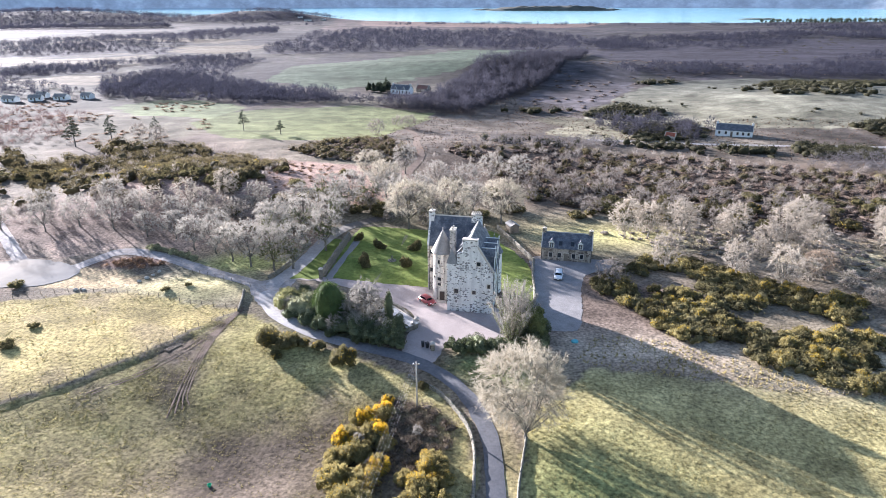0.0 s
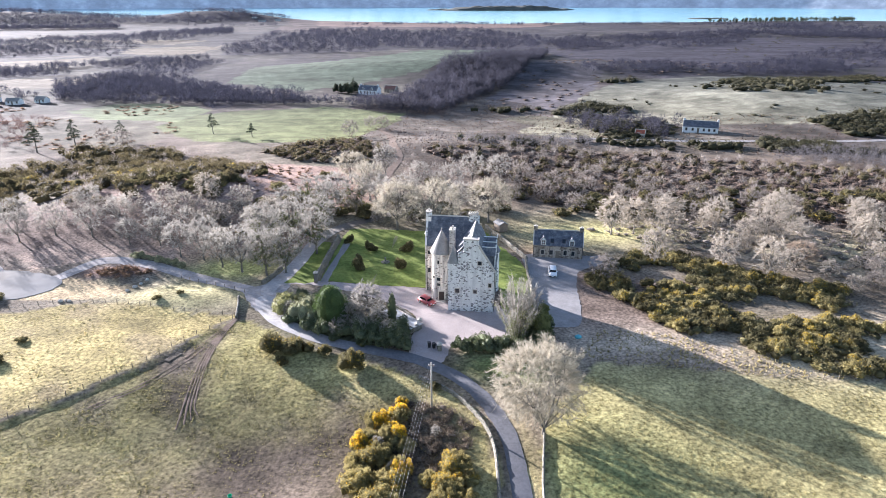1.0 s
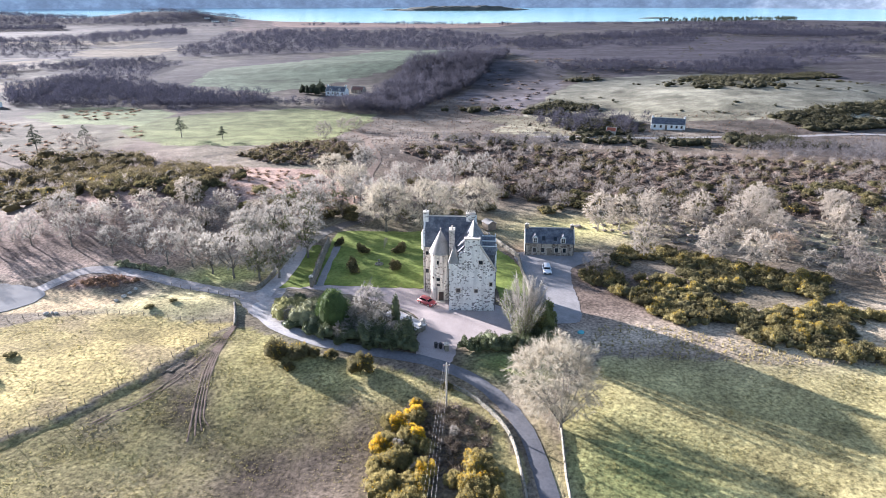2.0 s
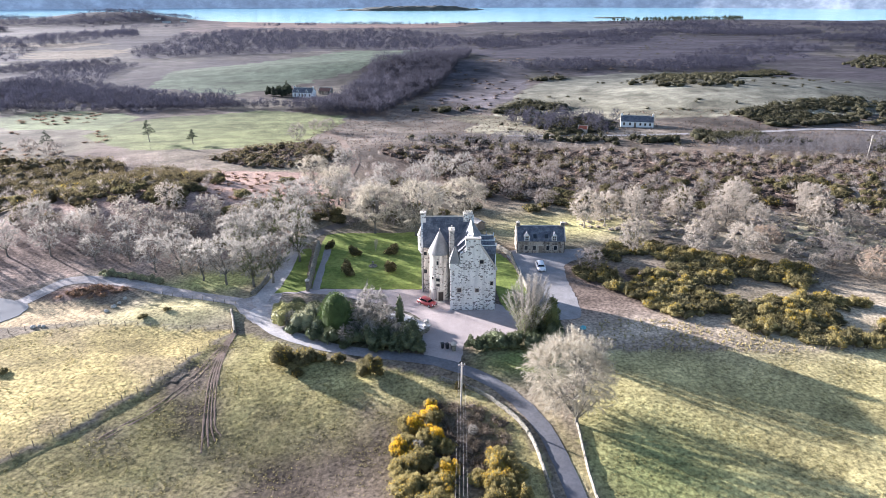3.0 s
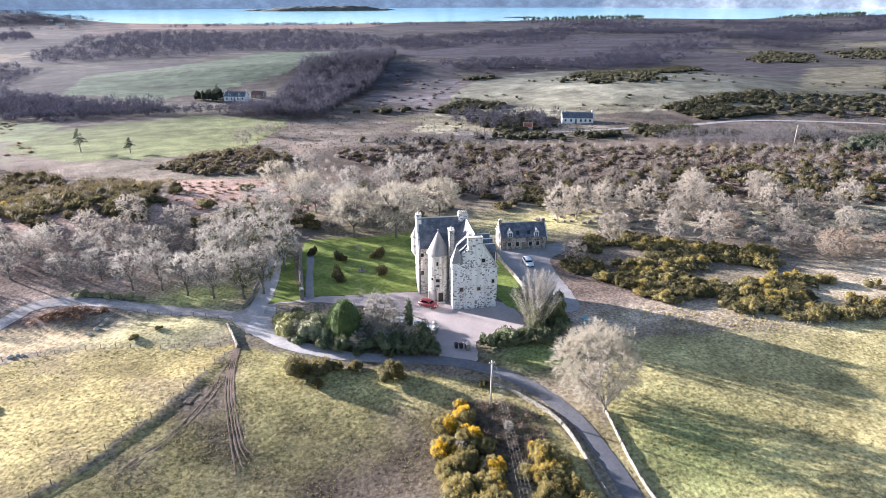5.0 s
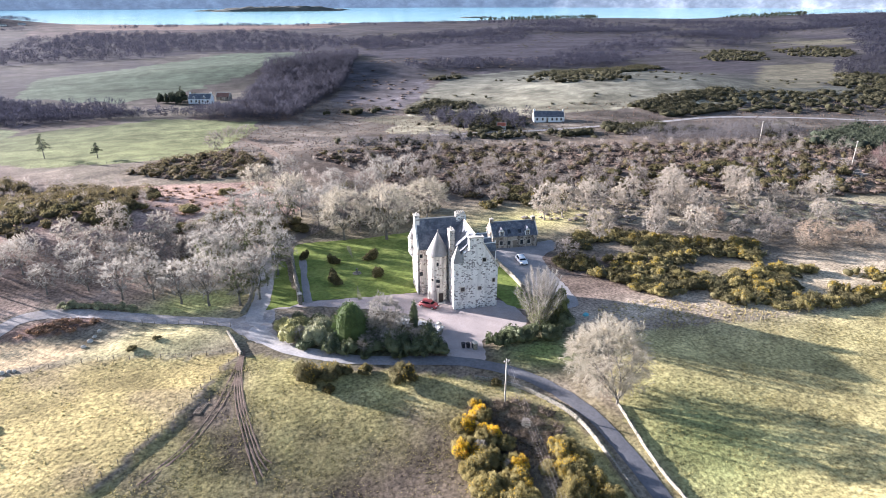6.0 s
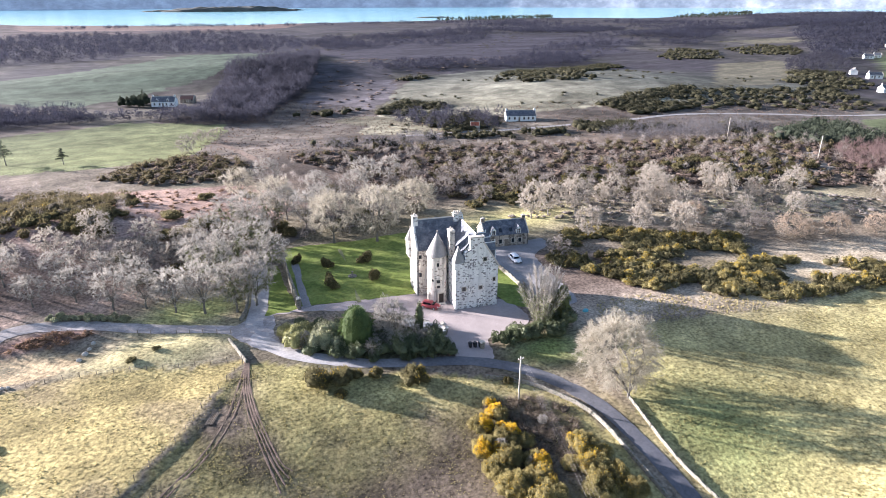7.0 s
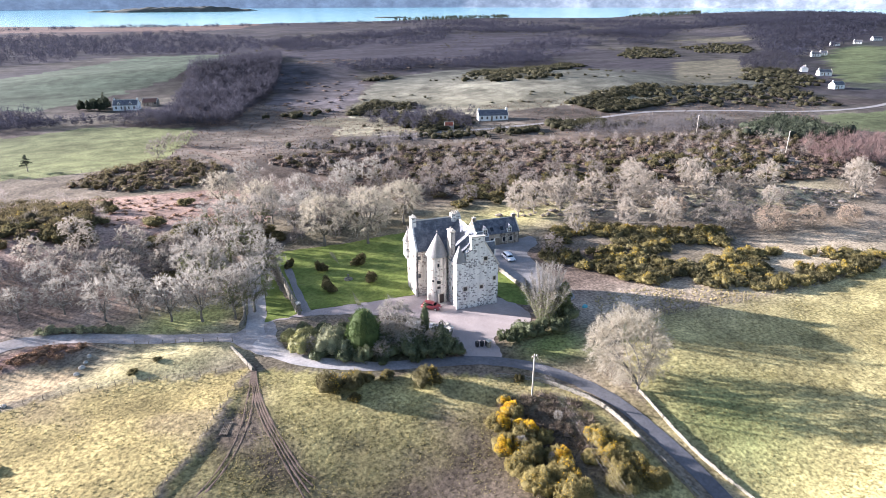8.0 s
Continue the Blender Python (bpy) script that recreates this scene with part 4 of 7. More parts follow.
def far_trees(points, rng, height, n, size, width=0.45):
    """Many small bare crowns, for woods far off."""
    a, b = [], []
    for x, y in points:
        h = height * rng.uniform(0.6, 1.25)
        z = land1(x, y)
        d = rng.normal(size=(n, 3))
        d /= np.linalg.norm(d, axis=1)[:, None]
        c = np.array([x, y, z + h * 0.52])
        e = c + d * np.array([h * width, h * width, h * 0.46]) * rng.uniform(0.45, 1.0, (n, 1))
        s = np.array([x, y, z + h * 0.25]) + (e - np.array([x, y, z + h * 0.25])) * 0.45
        a += [s, [[x, y, z - 0.2]]]
        b += [e, [[x + rng.normal() * 0.3, y, z + h * 0.8]]]
    a, b = np.concatenate(a), np.concatenate(b)
    return blades(a, b, size * rng.uniform(0.6, 1.4, len(a)), rng)


def far_wood(points, rng, height, n, size, width=0.5):
    """Rounded bare crowns, each a loose haze of short twigs, for woods far off."""
    out = []
    for x, y in points:
        h = height * rng.uniform(0.55, 1.2)
        half = np.array([h * width * rng.uniform(0.75, 1.2), h * width * rng.uniform(0.75, 1.2), h * 0.5])
        c = np.array([x, y, land1(x, y) + h * 0.5])
        d = rng.normal(size=(n, 3))
        d /= np.linalg.norm(d, axis=1)[:, None]
        p = c + d * half * rng.uniform(0.25, 0.92, (n, 1))
        w = d * 0.5 + rng.normal(size=(n, 3)) * 0.55 + np.array([0, 0, 0.25])
        out.append(blades(p, p + w * h * 0.2, size * rng.uniform(0.6, 1.4, n), rng))
    return merge(*out)


def far_bushes(points, rng, width, height, n, size, length):
    v = []
    for x, y in points:
        w, h = width * rng.uniform(0.6, 1.5), height * rng.uniform(0.6, 1.4)
        z = land1(x, y)
        rows = [(x + rng.normal() * w * 0.3, y + rng.normal() * w * 0.3, z + h * 0.35, w * 0.42, w * 0.42, h * 0.62) for _ in range(3)]
        m1 = core(rng, [(a - x, b - y, c - z, d, e, f) for a, b, c, d, e, f in rows], 0.68, 8, 4)
        m1 = (m1[0] + np.array([x, y, z]), m1[1])
        cl = np.array(rows)
        k = rng.integers(0, 3, n)
        d = rng.normal(size=(n, 3))
        d[:, 2] = np.abs(d[:, 2])
        d /= np.linalg.norm(d, axis=1)[:, None]
        p = cl[k, :3] + d * cl[k, 3:]
        m2 = blades(p, p + (d + rng.normal(size=(n, 3)) * 0.4) * length, size, rng)
        v += [m1, m2]
    return merge(*v)


rng = np.random.default_rng(5)

# --- the big trees near the road
big = bare_tree("bare_tree", "large round-crowned bare tree with dense grey twigs by the road wall", 11, 13.2, 7.3, 0.05, 12, 120, 1500, 12, 0.013, fine=M_TWIG_WARM, thick=0.02, group="", reach=0.8, lean=(-0.03, 0.2))
stand(big, 8.9, -35.6, 0.0)


def fan_tree(seed, height, spread):
    """Many slender stems that fan upward from one stool, with ivy low down."""
    rg = np.random.default_rng(seed)
    ob = thing("bare_tree", "upright fan-shaped bare tree, ivy on its many pale stems", "tree")
    p0, p1, r0, r1, q0, q1 = [], [], [], [], [], []
    for i in range(58):
        a, k = rg.uniform(0, 2 * math.pi), math.sqrt(rg.random())
        top = np.array([math.cos(a) * k * spread, math.sin(a) * k * spread, height * (1.03 - 0.42 * k * k) * rg.uniform(0.8, 1.05)])
        foot = np.array([math.cos(a) * k * 0.7, math.sin(a) * k * 0.7, -0.2])
        prev = foot
        for s in range(1, 8):
            t = s / 7
            n = foot + (top - foot) * np.array([t ** 1.1, t ** 1.1, t]) + rg.normal(size=3) * 0.08
            p0.append(prev)
            p1.append(n)
            r0.append(0.08 * (1.1 - t) + 0.022)
            r1.append(0.08 * (1.0 - t) + 0.02)
            for _ in range(int(6 + 44 * t)):
                d = 0.7 * (top - foot) / np.linalg.norm(top - foot) + rg.normal(size=3) * 0.6
                b = prev + (n - prev) * rg.random()
                q0.append(b)
                q1.append(b + d * rg.uniform(0.4, 1.0))
            prev = n
    p0, p1, r0, r1 = np.array(p0), np.array(p1), np.array(r0), np.array(r1)
    link_mesh("stems", *tubes(p0, p1, r0 * 0.8, r1 * 0.8, 4), M_TWIG_MID, ob, smooth=True)
    link_mesh("crown", *blades(np.array(q0), np.array(q1), 0.015, rg), M_TWIG, ob)
    low = np.flatnonzero(p1[:, 2] < height * 0.6)
    pick = rg.choice(low, 5200)
    out = rg.normal(size=(5200, 3))
    out /= np.linalg.norm(out, axis=1)[:, None]
    q = p0[pick] + (p1[pick] - p0[pick]) * rg.random((5200, 1)) + out * rg.uniform(0.05, 0.34, (5200, 1))
    link_mesh("ivy", *blades(q, q + out * 0.22 + np.array([0, 0, -0.08]), 0.07, rg), M_IVY, ob)
    return ob


tall = fan_tree(12, 12.6, 5.0)
stand(tall, 8.4, -11.5, 0.2)

GREY = "tall bare deciduous tree with pale grey twigs"
grey = Kit([lambda s=s, h=h, w=w, c=c: bare_tree("bare_tree", GREY, s, h, w, c, 9, 44, 240, 10, 0.019) for s, h, w, c in ((21, 12, 5.4, 0.2), (22, 11, 5.0, 0.18), (23, 10.5, 4.6, 0.24))])
ivied = Kit([lambda s=s: bare_tree("ivied_tree", "bare tree with an ivy-clad trunk and grey twigs", s, 12.0, 5.0, 0.22, 9, 45, 240, 10, 0.019, ivy=1500) for s in (31, 32)])
pale = Kit([lambda s=s, h=h: bare_tree("bare_tree", "slim bare birch-like tree, almost white in the sun", s, h, h * 0.42, 0.14, 9, 34, 230, 14, 0.02, wood=M_TWIG, fine=M_TWIG_PINK) for s, h in ((41, 10.0), (42, 8.8))])
thicket = Kit([lambda s=s: bare_tree("bare_shrub", "rounded bare shrub with dense pinkish twigs", s, 4.6, 2.9, 0.02, 8, 26, 200, 13, 0.018, fine=M_TWIG_PINK, stems=3, thick=0.014, group="bare shrubs") for s in (51, 52)])
round_shrub = Kit([lambda s=s: bare_tree("round_shrub", "dense rounded bare shrub, orange-beige in the sun", s, 5.4, 3.6, 0.02, 10, 40, 420, 16, 0.014, fine=M_TWIG_SALLOW, stems=3, thick=0.014, group="bare shrubs", reach=0.7) for s in (55,)])
hazel = Kit([lambda s=s: bare_tree("bare_shrub", "dense bare brown shrub", s, 6.0, 3.5, 0.02, 8, 24, 180, 12, 0.019, fine=M_TWIG_MID, stems=3, thick=0.014, group="bare shrubs") for s in (61, 62)])

for x, y, k in ((-38.6, 19.8, 0), (-42.5, 18.6, 1), (-33.5, 30.5, 1), (-45, 30, 0), (-41, 38, 1), (-47, 35, 0), (-33.5, 52, 1), (-38, 58, 0), (-27, 60, 1), (-34.5, 41.5, 0)):
    ivied.put(x, y, scale=0.95, pick=k)
for x, y, s in ((-48.3, 20.4, 0.95), (-53.5, 23, 0.9), (-58.5, 26.5, 0.85), (-64.3, 28, 0.75), (-71, 33.3, 0.72), (-78.4, 34, 0.7), (-89, 38, 0.72), (-99, 40, 0.8), (-112, 46, 0.85),
                (-84, 43, 0.7), (-66, 38, 0.7), (-95, 50, 0.8), (-107, 38, 0.7), (-120, 40, 0.85), (-22, 68, 1.0), (-60, 33, 0.7), (-74, 41, 0.7), (-44, 52, 0.9)):
    grey.put(x, y, scale=s)
for x, y, s in ((-19, 58, 0.95), (-33, 66, 0.9), (-20.7, 100.6, 1.05), (-13, 64, 0.9), (2, 60, 0.9), (-9, 84, 0.95), (8, 90, 0.9), (17, 92, 0.9), (-24, 80, 0.9), (0, 75, 0.95)):
    grey.put(x, y, scale=s)
grand = Kit([lambda s=s: bare_tree("bare_tree", "large spreading bare tree behind the garden lawn", s, 14.2, 6.9, 0.2, 11, 60, 480, 13, 0.016, thick=0.022, fine=M_TWIG_WARM) for s in (24, 25)])
for x, y, s in ((-14.9, 46.6, 1.0), (-4.6, 43.2, 1.05), (9.5, 52, 0.92), (-24, 71, 0.85), (-31, 88, 0.8)):
    grand.put(x, y, scale=s)
for x, y, s in ((40, 41.1, 1.1), (46.2, 42.1, 1.1), (52.8, 38.6, 1.15), (44.4, 21.4, 1.05), (58.4, 18.1, 0.85), (65.5, 12.2, 1.1), (75.7, 33.1, 1.15), (97, 29.3, 1.2), (65.8, 39, 1.0), (101.8, 20.7, 0.9), (112.6, 16.5, 1.0), (70, 30, 0.9), (130, 0, 1.2), (140, 6, 1.0), (83, 42, 1.0), (100, 36, 1.0)):
    pale.put(x, y, scale=s)
for x, y, s in ((72, 15, 1.2), (87, -2, 0.8), (108, 7.4, 1.1), (79.7, 4.5, 0.8), (78.4, 11.4, 0.9), (-61, 46, 1.2), (-56, 50, 1.2), (-66, 56, 1.2), (-50, 55, 1.0), (-45, 44, 1.2), (-52, 44, 1.2), (-63, 41, 1.3), (-70, 48, 1.4), (-57, 55, 1.4), (-48, 50, 1.3), (-76, 53, 1.3), (-40, 47, 1.1), (-84, 50, 1.2), (-68, 61, 1.3)):
    thicket.put(x, y, scale=s)
for x, y, s in ((88.9, -2.0, 1.25), (99.5, -6.2, 1.15), (110.6, -9.6, 1.0), (94.5, -2.5, 0.8), (75.8, 18.1, 1.1)):
    round_shrub.put(x, y, scale=s)
for x, y, s in ((30.7, 14.8, 0.95), (89, 6, 0.8), (84, 5, 0.7), (-40, 50, 0.9), (-36, 62, 0.9), (35, 60, 1.0), (28, 72, 1.1), (41, 75, 1.1), (34, 84, 1.1), (50, 66, 1.0), (18, 70, 1.0), (58, 60, 1.0), (25, 95, 1.1), (47, 90, 1.1), (-28, 60, 0.8), (-80, 45, 0.8), (-90, 50, 0.8), (-100, 53, 0.9), (-50, 41, 0.8), (-6, 56, 0.9), (14, 82, 1.0), (60, 74, 1.1), (72, 66, 1.1), (84, 58, 1.0), (92, 52, 1.0), (66, 50, 0.9), (80, 46, 0.9),
                (-20, 52, 0.7), (-11, 50, 0.6), (3, 52, 0.6), (-2, 49, 0.5), (-17, 62, 0.9), (-8, 66, 1.0), (-12, 74, 1.0), (4, 68, 1.0), (-3, 82, 1.0), (20, 80, 1.0), (-58, 42, 0.9), (-51, 46, 0.9), (-46, 52, 0.9), (-65, 48, 0.9), (-40, 42, 0.8)):
    hazel.put(x, y, scale=s)

# --- gorse and other scrub
GORSE_LABEL = "dense dark olive gorse bush with yellow blossom"
near_gorse = Kit([lambda s=s, f=f: bush("gorse_bush", "tall gorse bush covered in bright yellow blossom", s, 5.4, 3.1, M_GORSE_OLIVE, 5600, 0.038, 0.2, 64, flower=f, group="near gorse") for s, f in ((71, 0.45), (72, 0.02), (73, 0.09))])
gorse = Kit([lambda s=s, f=f, m=m: bush("gorse_bush", GORSE_LABEL, s, 4.2, 2.0, m, 640, 0.058, 0.26, 22, flower=f, group="gorse", flower_mat=M_BLOSSOM_DULL) for s, f, m in
             ((81, 0.12, M_GORSE_OLIVE), (82, 0.04, M_GORSE), (83, 0.03, M_GORSE_OLIVE), (84, 0.2, M_GORSE_OLIVE), (85, 0.0, M_GORSE))])
for x, y, s, k in ((-15.2, -31.2, 0.75, 0), (-11.8, -30.2, 0.7, 0), (-16.6, -35.4, 0.85, 0), (-12.8, -34.6, 0.85, 0), (-14.8, -38.5, 0.95, 1), (-11.6, -40.8, 0.75, 0), (-17.4, -39.5, 0.8, 1), (-16.8, -43.5, 1.0, 1), (-12.9, -43.6, 0.9, 2), (-14.3, -47.5, 1.1, 1), (-11.6, -27.4, 0.45, 0), (-10.9, -36.6, 0.6, 1),
                   (-4.0, -41.0, 0.85, 2), (-2.4, -43.4, 0.62, 1), (-5.2, -45.0, 0.9, 2), (-2.9, -47.2, 0.75, 1), (-6.9, -48.6, 1.0, 1), (-2.7, -50.5, 0.8, 1), (-7.4, -43.2, 0.6, 1)):
    near_gorse.put(x, y, scale=s, pick=k)
verge_gorse = Kit([lambda s=s, m=m: bush("gorse_bush", "rounded dark gorse bush in the pasture beside the road", s, 5.0, 3.9, m, 1900, 0.06, 0.24, 26, flower=0.05, group="verge gorse", flower_mat=M_BLOSSOM_DULL) for s, m in ((86, M_GORSE), (87, M_GORSE))])
for x, y, s, k in ((-34.4, -12.3, 1.0, 0), (-31.0, -13.0, 0.85, 0), (-32.0, -16.6, 0.42, 1), (-28.4, -12.6, 0.5, 0), (-25.3, -13.8, 0.5, 1), (-20.0, -17.9, 0.95, 1), (-6.4, -24.2, 0.36, 1)):
    verge_gorse.put(x, y, scale=s, pick=k)
GORSE_A = [(26.4, 12), (33, 19), (41, 26), (49, 28), (63, 15), (78, 5), (72, -3), (47, 1), (32, 4)]
GORSE_B = [(33, 2.0), (46, 0), (68, -6), (82, -15), (99, -24), (89, -29), (70, -26), (58, -23), (48, -15), (38, -8)]


def strips(x, y):
    return float(ripple(x, y, 5.5, 3)) > -0.12


for x, y in spread_out(GORSE_A, 80, 1.9, rng, strips) + spread_out(GORSE_B, 85, 1.9, rng, strips):
    gorse.put(x, y, scale=rng.uniform(0.5, 1.2), tall=rng.uniform(0.6, 1.25))
GORSE_L = [(-180, 125), (-140, 142), (-104, 138), (-66, 113), (-62, 66), (-76, 58), (-92, 54), (-108, 74), (-158, 92)]
for x, y in spread_out(GORSE_L, 60, 3.6, rng, lambda x, y: ripple(x, y, 11, 3) > -0.2 and y < 95):
    gorse.put(x, y, scale=rng.uniform(0.8, 1.8), tall=rng.uniform(0.8, 1.5), pick=(1, 4, 1, 4, 3)[int(abs(x) * 7) % 5])
pts = spread_out(GORSE_L, 190, 2.6, rng, lambda x, y: ripple(x, y, 11, 3) > -0.15)
pts += spread_out([(-170, 82), (-120, 128), (-80, 122), (-60, 100), (-64, 66), (-92, 54), (-125, 58)], 90, 4.0, rng)
stuff("gorse_cover", "dense olive gorse over the hill", "gorse", far_bushes(pts, rng, 3.6, 2.6, 190, 0.075, 0.4), M_GORSE_HILL)
for x, y in spread_out([(20, 48), (36, 56), (60, 50), (95, 42), (120, 20), (150, 30), (140, 60), (70, 75), (40, 70)], 70, 3.4, rng):
    gorse.put(x, y, scale=rng.uniform(0.8, 1.6), tall=rng.uniform(0.8, 1.4), pick=(1, 4)[int(x) % 2])
for x, y, s in ((-79.8, -8.5, 0.5), (-79.7, -15.6, 0.75), (-94.7, 8.5, 0.8), (-61.5, 6.2, 0.45), (-57.5, 8.2, 0.35), (-36, 60, 1.3), (-42, 66, 1.5), (-33, 72, 1.2), (-47, 62, 1.3), (-30, 66, 1.0), (-51, 72, 1.4), (-60, 88, 1.2), (-40, 96, 1.2), (-28, 94, 1.1),
                (-72, 63, 1.6), (-66, 60, 1.4), (-80, 68, 1.7), (-52, 58, 1.3), (-44, 65, 1.7), (-40, 62, 1.4), (-58, 38, 1.2), (-52, 40, 1.3), (-46, 42, 1.3), (-62, 47, 1.3), (-36, 54, 1.2), (-30, 58, 1.3), (-26, 62, 1.4), (-24, 56, 1.2), (-10, 58, 1.3), (4, 57, 1.3), (14, 62, 1.4), (-2, 64, 1.4), (-15, 68, 1.5), (8, 78, 1.6), (-4, 90, 1.6), (20, 74, 1.5)):
    gorse.put(x, y, scale=s, pick=4)
hedge = Kit([lambda s=s: bush("grey_shrub", "low pale grey-green shrub in a row beside the lane", s, 2.4, 1.5, M_GREYLEAF, 420, 0.07, 0.18, 8, group="lane shrubs") for s in (91, 92)])
for i in range(9):
    hedge.put(-75.2 + i * 1.62, 28.4 - i * 0.66, scale=(0.8, 1.05, 0.9)[i % 3])
low = spread_out(GORSE_A, 170, 1.6, rng, strips) + spread_out(GORSE_B, 170, 1.6, rng, strips)
stuff("gorse_cover", "low dark gorse and bramble between the taller bushes", "gorse", far_bushes(low, rng, 2.4, 1.3, 60, 0.07, 0.26), M_GORSE)
low = spread_out([(-13, -28), (-5, -28), (-2, -34), (-2, -46), (-9, -40), (-12, -44), (-13, -36)], 60, 0.9, rng)
stuff("bramble", "dark brown leafless bramble in the hollow", "bramble", far_bushes(low, rng, 1.3, 0.5, 130, 0.03, 0.42), M_BRAMBLE)
HILLSCRUB = [(-72, 136), (-57, 156), (-35, 157), (-22, 126), (-31, 112), (-50, 117)]
BAND = [(-10, 130), (31, 137), (73, 128), (117, 108), (160, 80), (190, 40), (160, 5), (125, 20), (90, 45), (68, 54), (37, 62), (20, 74), (4, 112)]


def heath_mask(x, y):
    return float(ripple(x, y, 9, 6)) > -0.3


stuff("heather", "brown heather and dead bracken on the rise", "heather", far_bushes(spread_out(BAND, 950, 1.8, rng) + spread_out(HILLSCRUB, 90, 2.6, rng), rng, 2.8, 1.1, 40, 0.085, 0.32), M_HEATHER)
stuff("scrub", "dark olive gorse scrub across the rise", "scrub", far_bushes(spread_out(BAND, 260, 3.2, rng, heath_mask) + spread_out(HILLSCRUB, 70, 3.2, rng), rng, 2.8, 1.9, 80, 0.09, 0.35), M_GORSE_HILL)
pts = spread_out([(-22, 100), (-8, 128), (31, 140), (73, 132), (120, 108), (190, 70), (170, 20), (120, 45), (68, 58), (30, 64), (0, 76)], 260, 3.2, rng)
stuff("thicket", "grey-brown thicket of bare scrub trees", "thicket", far_trees(pts, rng, 4.2, 130, 0.022, 0.55), M_TWIG_MID)
pts = spread_out([(-64, 112), (-24, 104), (-18, 82), (-36, 58), (-62, 66), (-75, 90)], 130, 1.6, rng) + spread_out([(-81, 19), (-74, 22), (-67, 19), (-74, 17)], 50, 0.9, rng)
stuff("bracken", "low rust-brown dead bracken on the heath", "bracken", far_bushes(pts, rng, 1.4, 0.45, 40, 0.045, 0.3), M_BRACKEN)
pts = spread_out([(-150, 110), (-100, 140), (-66, 118), (-60, 70), (-100, 62), (-125, 75)], 150, 3.0, rng) + spread_out([(-140, 55), (-95, 55), (-80, 48), (-110, 40)], 40, 3.0, rng)
stuff("thicket", "grey bare scrub among the gorse", "thicket", far_trees(pts, rng, 3.6, 110, 0.022, 0.55), M_TWIG_MID)
SCRUBS = [[(62, 233), (89, 256), (104, 232), (88, 212)], [(72, 204), (109, 203), (104, 170), (76, 160)], [(160, 279), (200, 330), (229, 360), (258, 322), (215, 234), (180, 248)], [(172, 182), (209, 195), (258, 206), (210, 156), (179, 154)],
          [(258, 206), (300, 192), (368, 186), (328, 128), (312, 112), (270, 124), (237, 146), (212, 156)], [(117, 341), (144, 349), (136, 330)], [(433, 416), (533, 493), (546, 442), (480, 376), (425, 384)], [(591, 474), (687, 502), (701, 453), (600, 378), (544, 401)],
          [(460, 281), (464, 241), (402, 170), (348, 164), (370, 219)], [(131, 146), (160, 140), (150, 124), (131, 131)], [(235, 330), (330, 372), (330, 345), (270, 318)]]
pts = []
for s in SCRUBS:
    pts += spread_out(s, 170, 2.5, rng, lambda x, y: ripple(x, y, 14, 2) > -0.45)
stuff("scrub", "dark olive gorse patches on the pale hillside", "scrub", far_bushes(pts, rng, 5.0, 2.4, 50, 0.11, 0.5), M_GORSE_FAR)
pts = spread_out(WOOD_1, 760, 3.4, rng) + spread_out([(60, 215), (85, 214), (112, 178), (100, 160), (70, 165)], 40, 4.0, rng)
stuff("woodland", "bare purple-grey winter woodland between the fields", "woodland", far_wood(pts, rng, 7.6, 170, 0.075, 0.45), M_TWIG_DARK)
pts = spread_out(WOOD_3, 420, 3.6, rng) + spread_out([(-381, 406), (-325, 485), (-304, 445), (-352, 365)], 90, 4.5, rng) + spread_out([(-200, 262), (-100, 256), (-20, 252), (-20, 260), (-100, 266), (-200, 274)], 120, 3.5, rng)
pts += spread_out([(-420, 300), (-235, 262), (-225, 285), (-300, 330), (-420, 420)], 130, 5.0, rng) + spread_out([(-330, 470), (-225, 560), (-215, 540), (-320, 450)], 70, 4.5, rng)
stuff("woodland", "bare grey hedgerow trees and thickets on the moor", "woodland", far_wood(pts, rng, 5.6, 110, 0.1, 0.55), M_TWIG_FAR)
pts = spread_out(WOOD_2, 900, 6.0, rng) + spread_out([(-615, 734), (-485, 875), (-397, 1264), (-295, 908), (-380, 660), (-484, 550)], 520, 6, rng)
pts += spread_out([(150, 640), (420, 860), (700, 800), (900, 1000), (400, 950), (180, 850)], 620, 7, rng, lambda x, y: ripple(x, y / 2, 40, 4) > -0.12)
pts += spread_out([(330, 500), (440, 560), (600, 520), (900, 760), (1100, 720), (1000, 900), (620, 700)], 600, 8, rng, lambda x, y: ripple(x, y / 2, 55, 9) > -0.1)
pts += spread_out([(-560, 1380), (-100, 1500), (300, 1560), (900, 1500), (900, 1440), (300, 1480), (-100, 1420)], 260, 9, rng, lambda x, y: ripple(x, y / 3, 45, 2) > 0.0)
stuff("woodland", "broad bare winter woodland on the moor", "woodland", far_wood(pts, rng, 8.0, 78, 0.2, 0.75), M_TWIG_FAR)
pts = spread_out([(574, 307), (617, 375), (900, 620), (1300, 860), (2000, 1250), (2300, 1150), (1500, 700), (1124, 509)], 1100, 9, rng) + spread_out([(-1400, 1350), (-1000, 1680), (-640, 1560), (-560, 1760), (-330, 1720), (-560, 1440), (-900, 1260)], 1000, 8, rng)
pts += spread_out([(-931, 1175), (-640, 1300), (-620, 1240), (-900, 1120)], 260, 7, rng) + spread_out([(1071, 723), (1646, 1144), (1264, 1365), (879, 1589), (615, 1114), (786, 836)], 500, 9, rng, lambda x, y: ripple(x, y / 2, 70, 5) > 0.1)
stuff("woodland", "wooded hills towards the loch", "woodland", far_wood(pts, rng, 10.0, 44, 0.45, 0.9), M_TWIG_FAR)
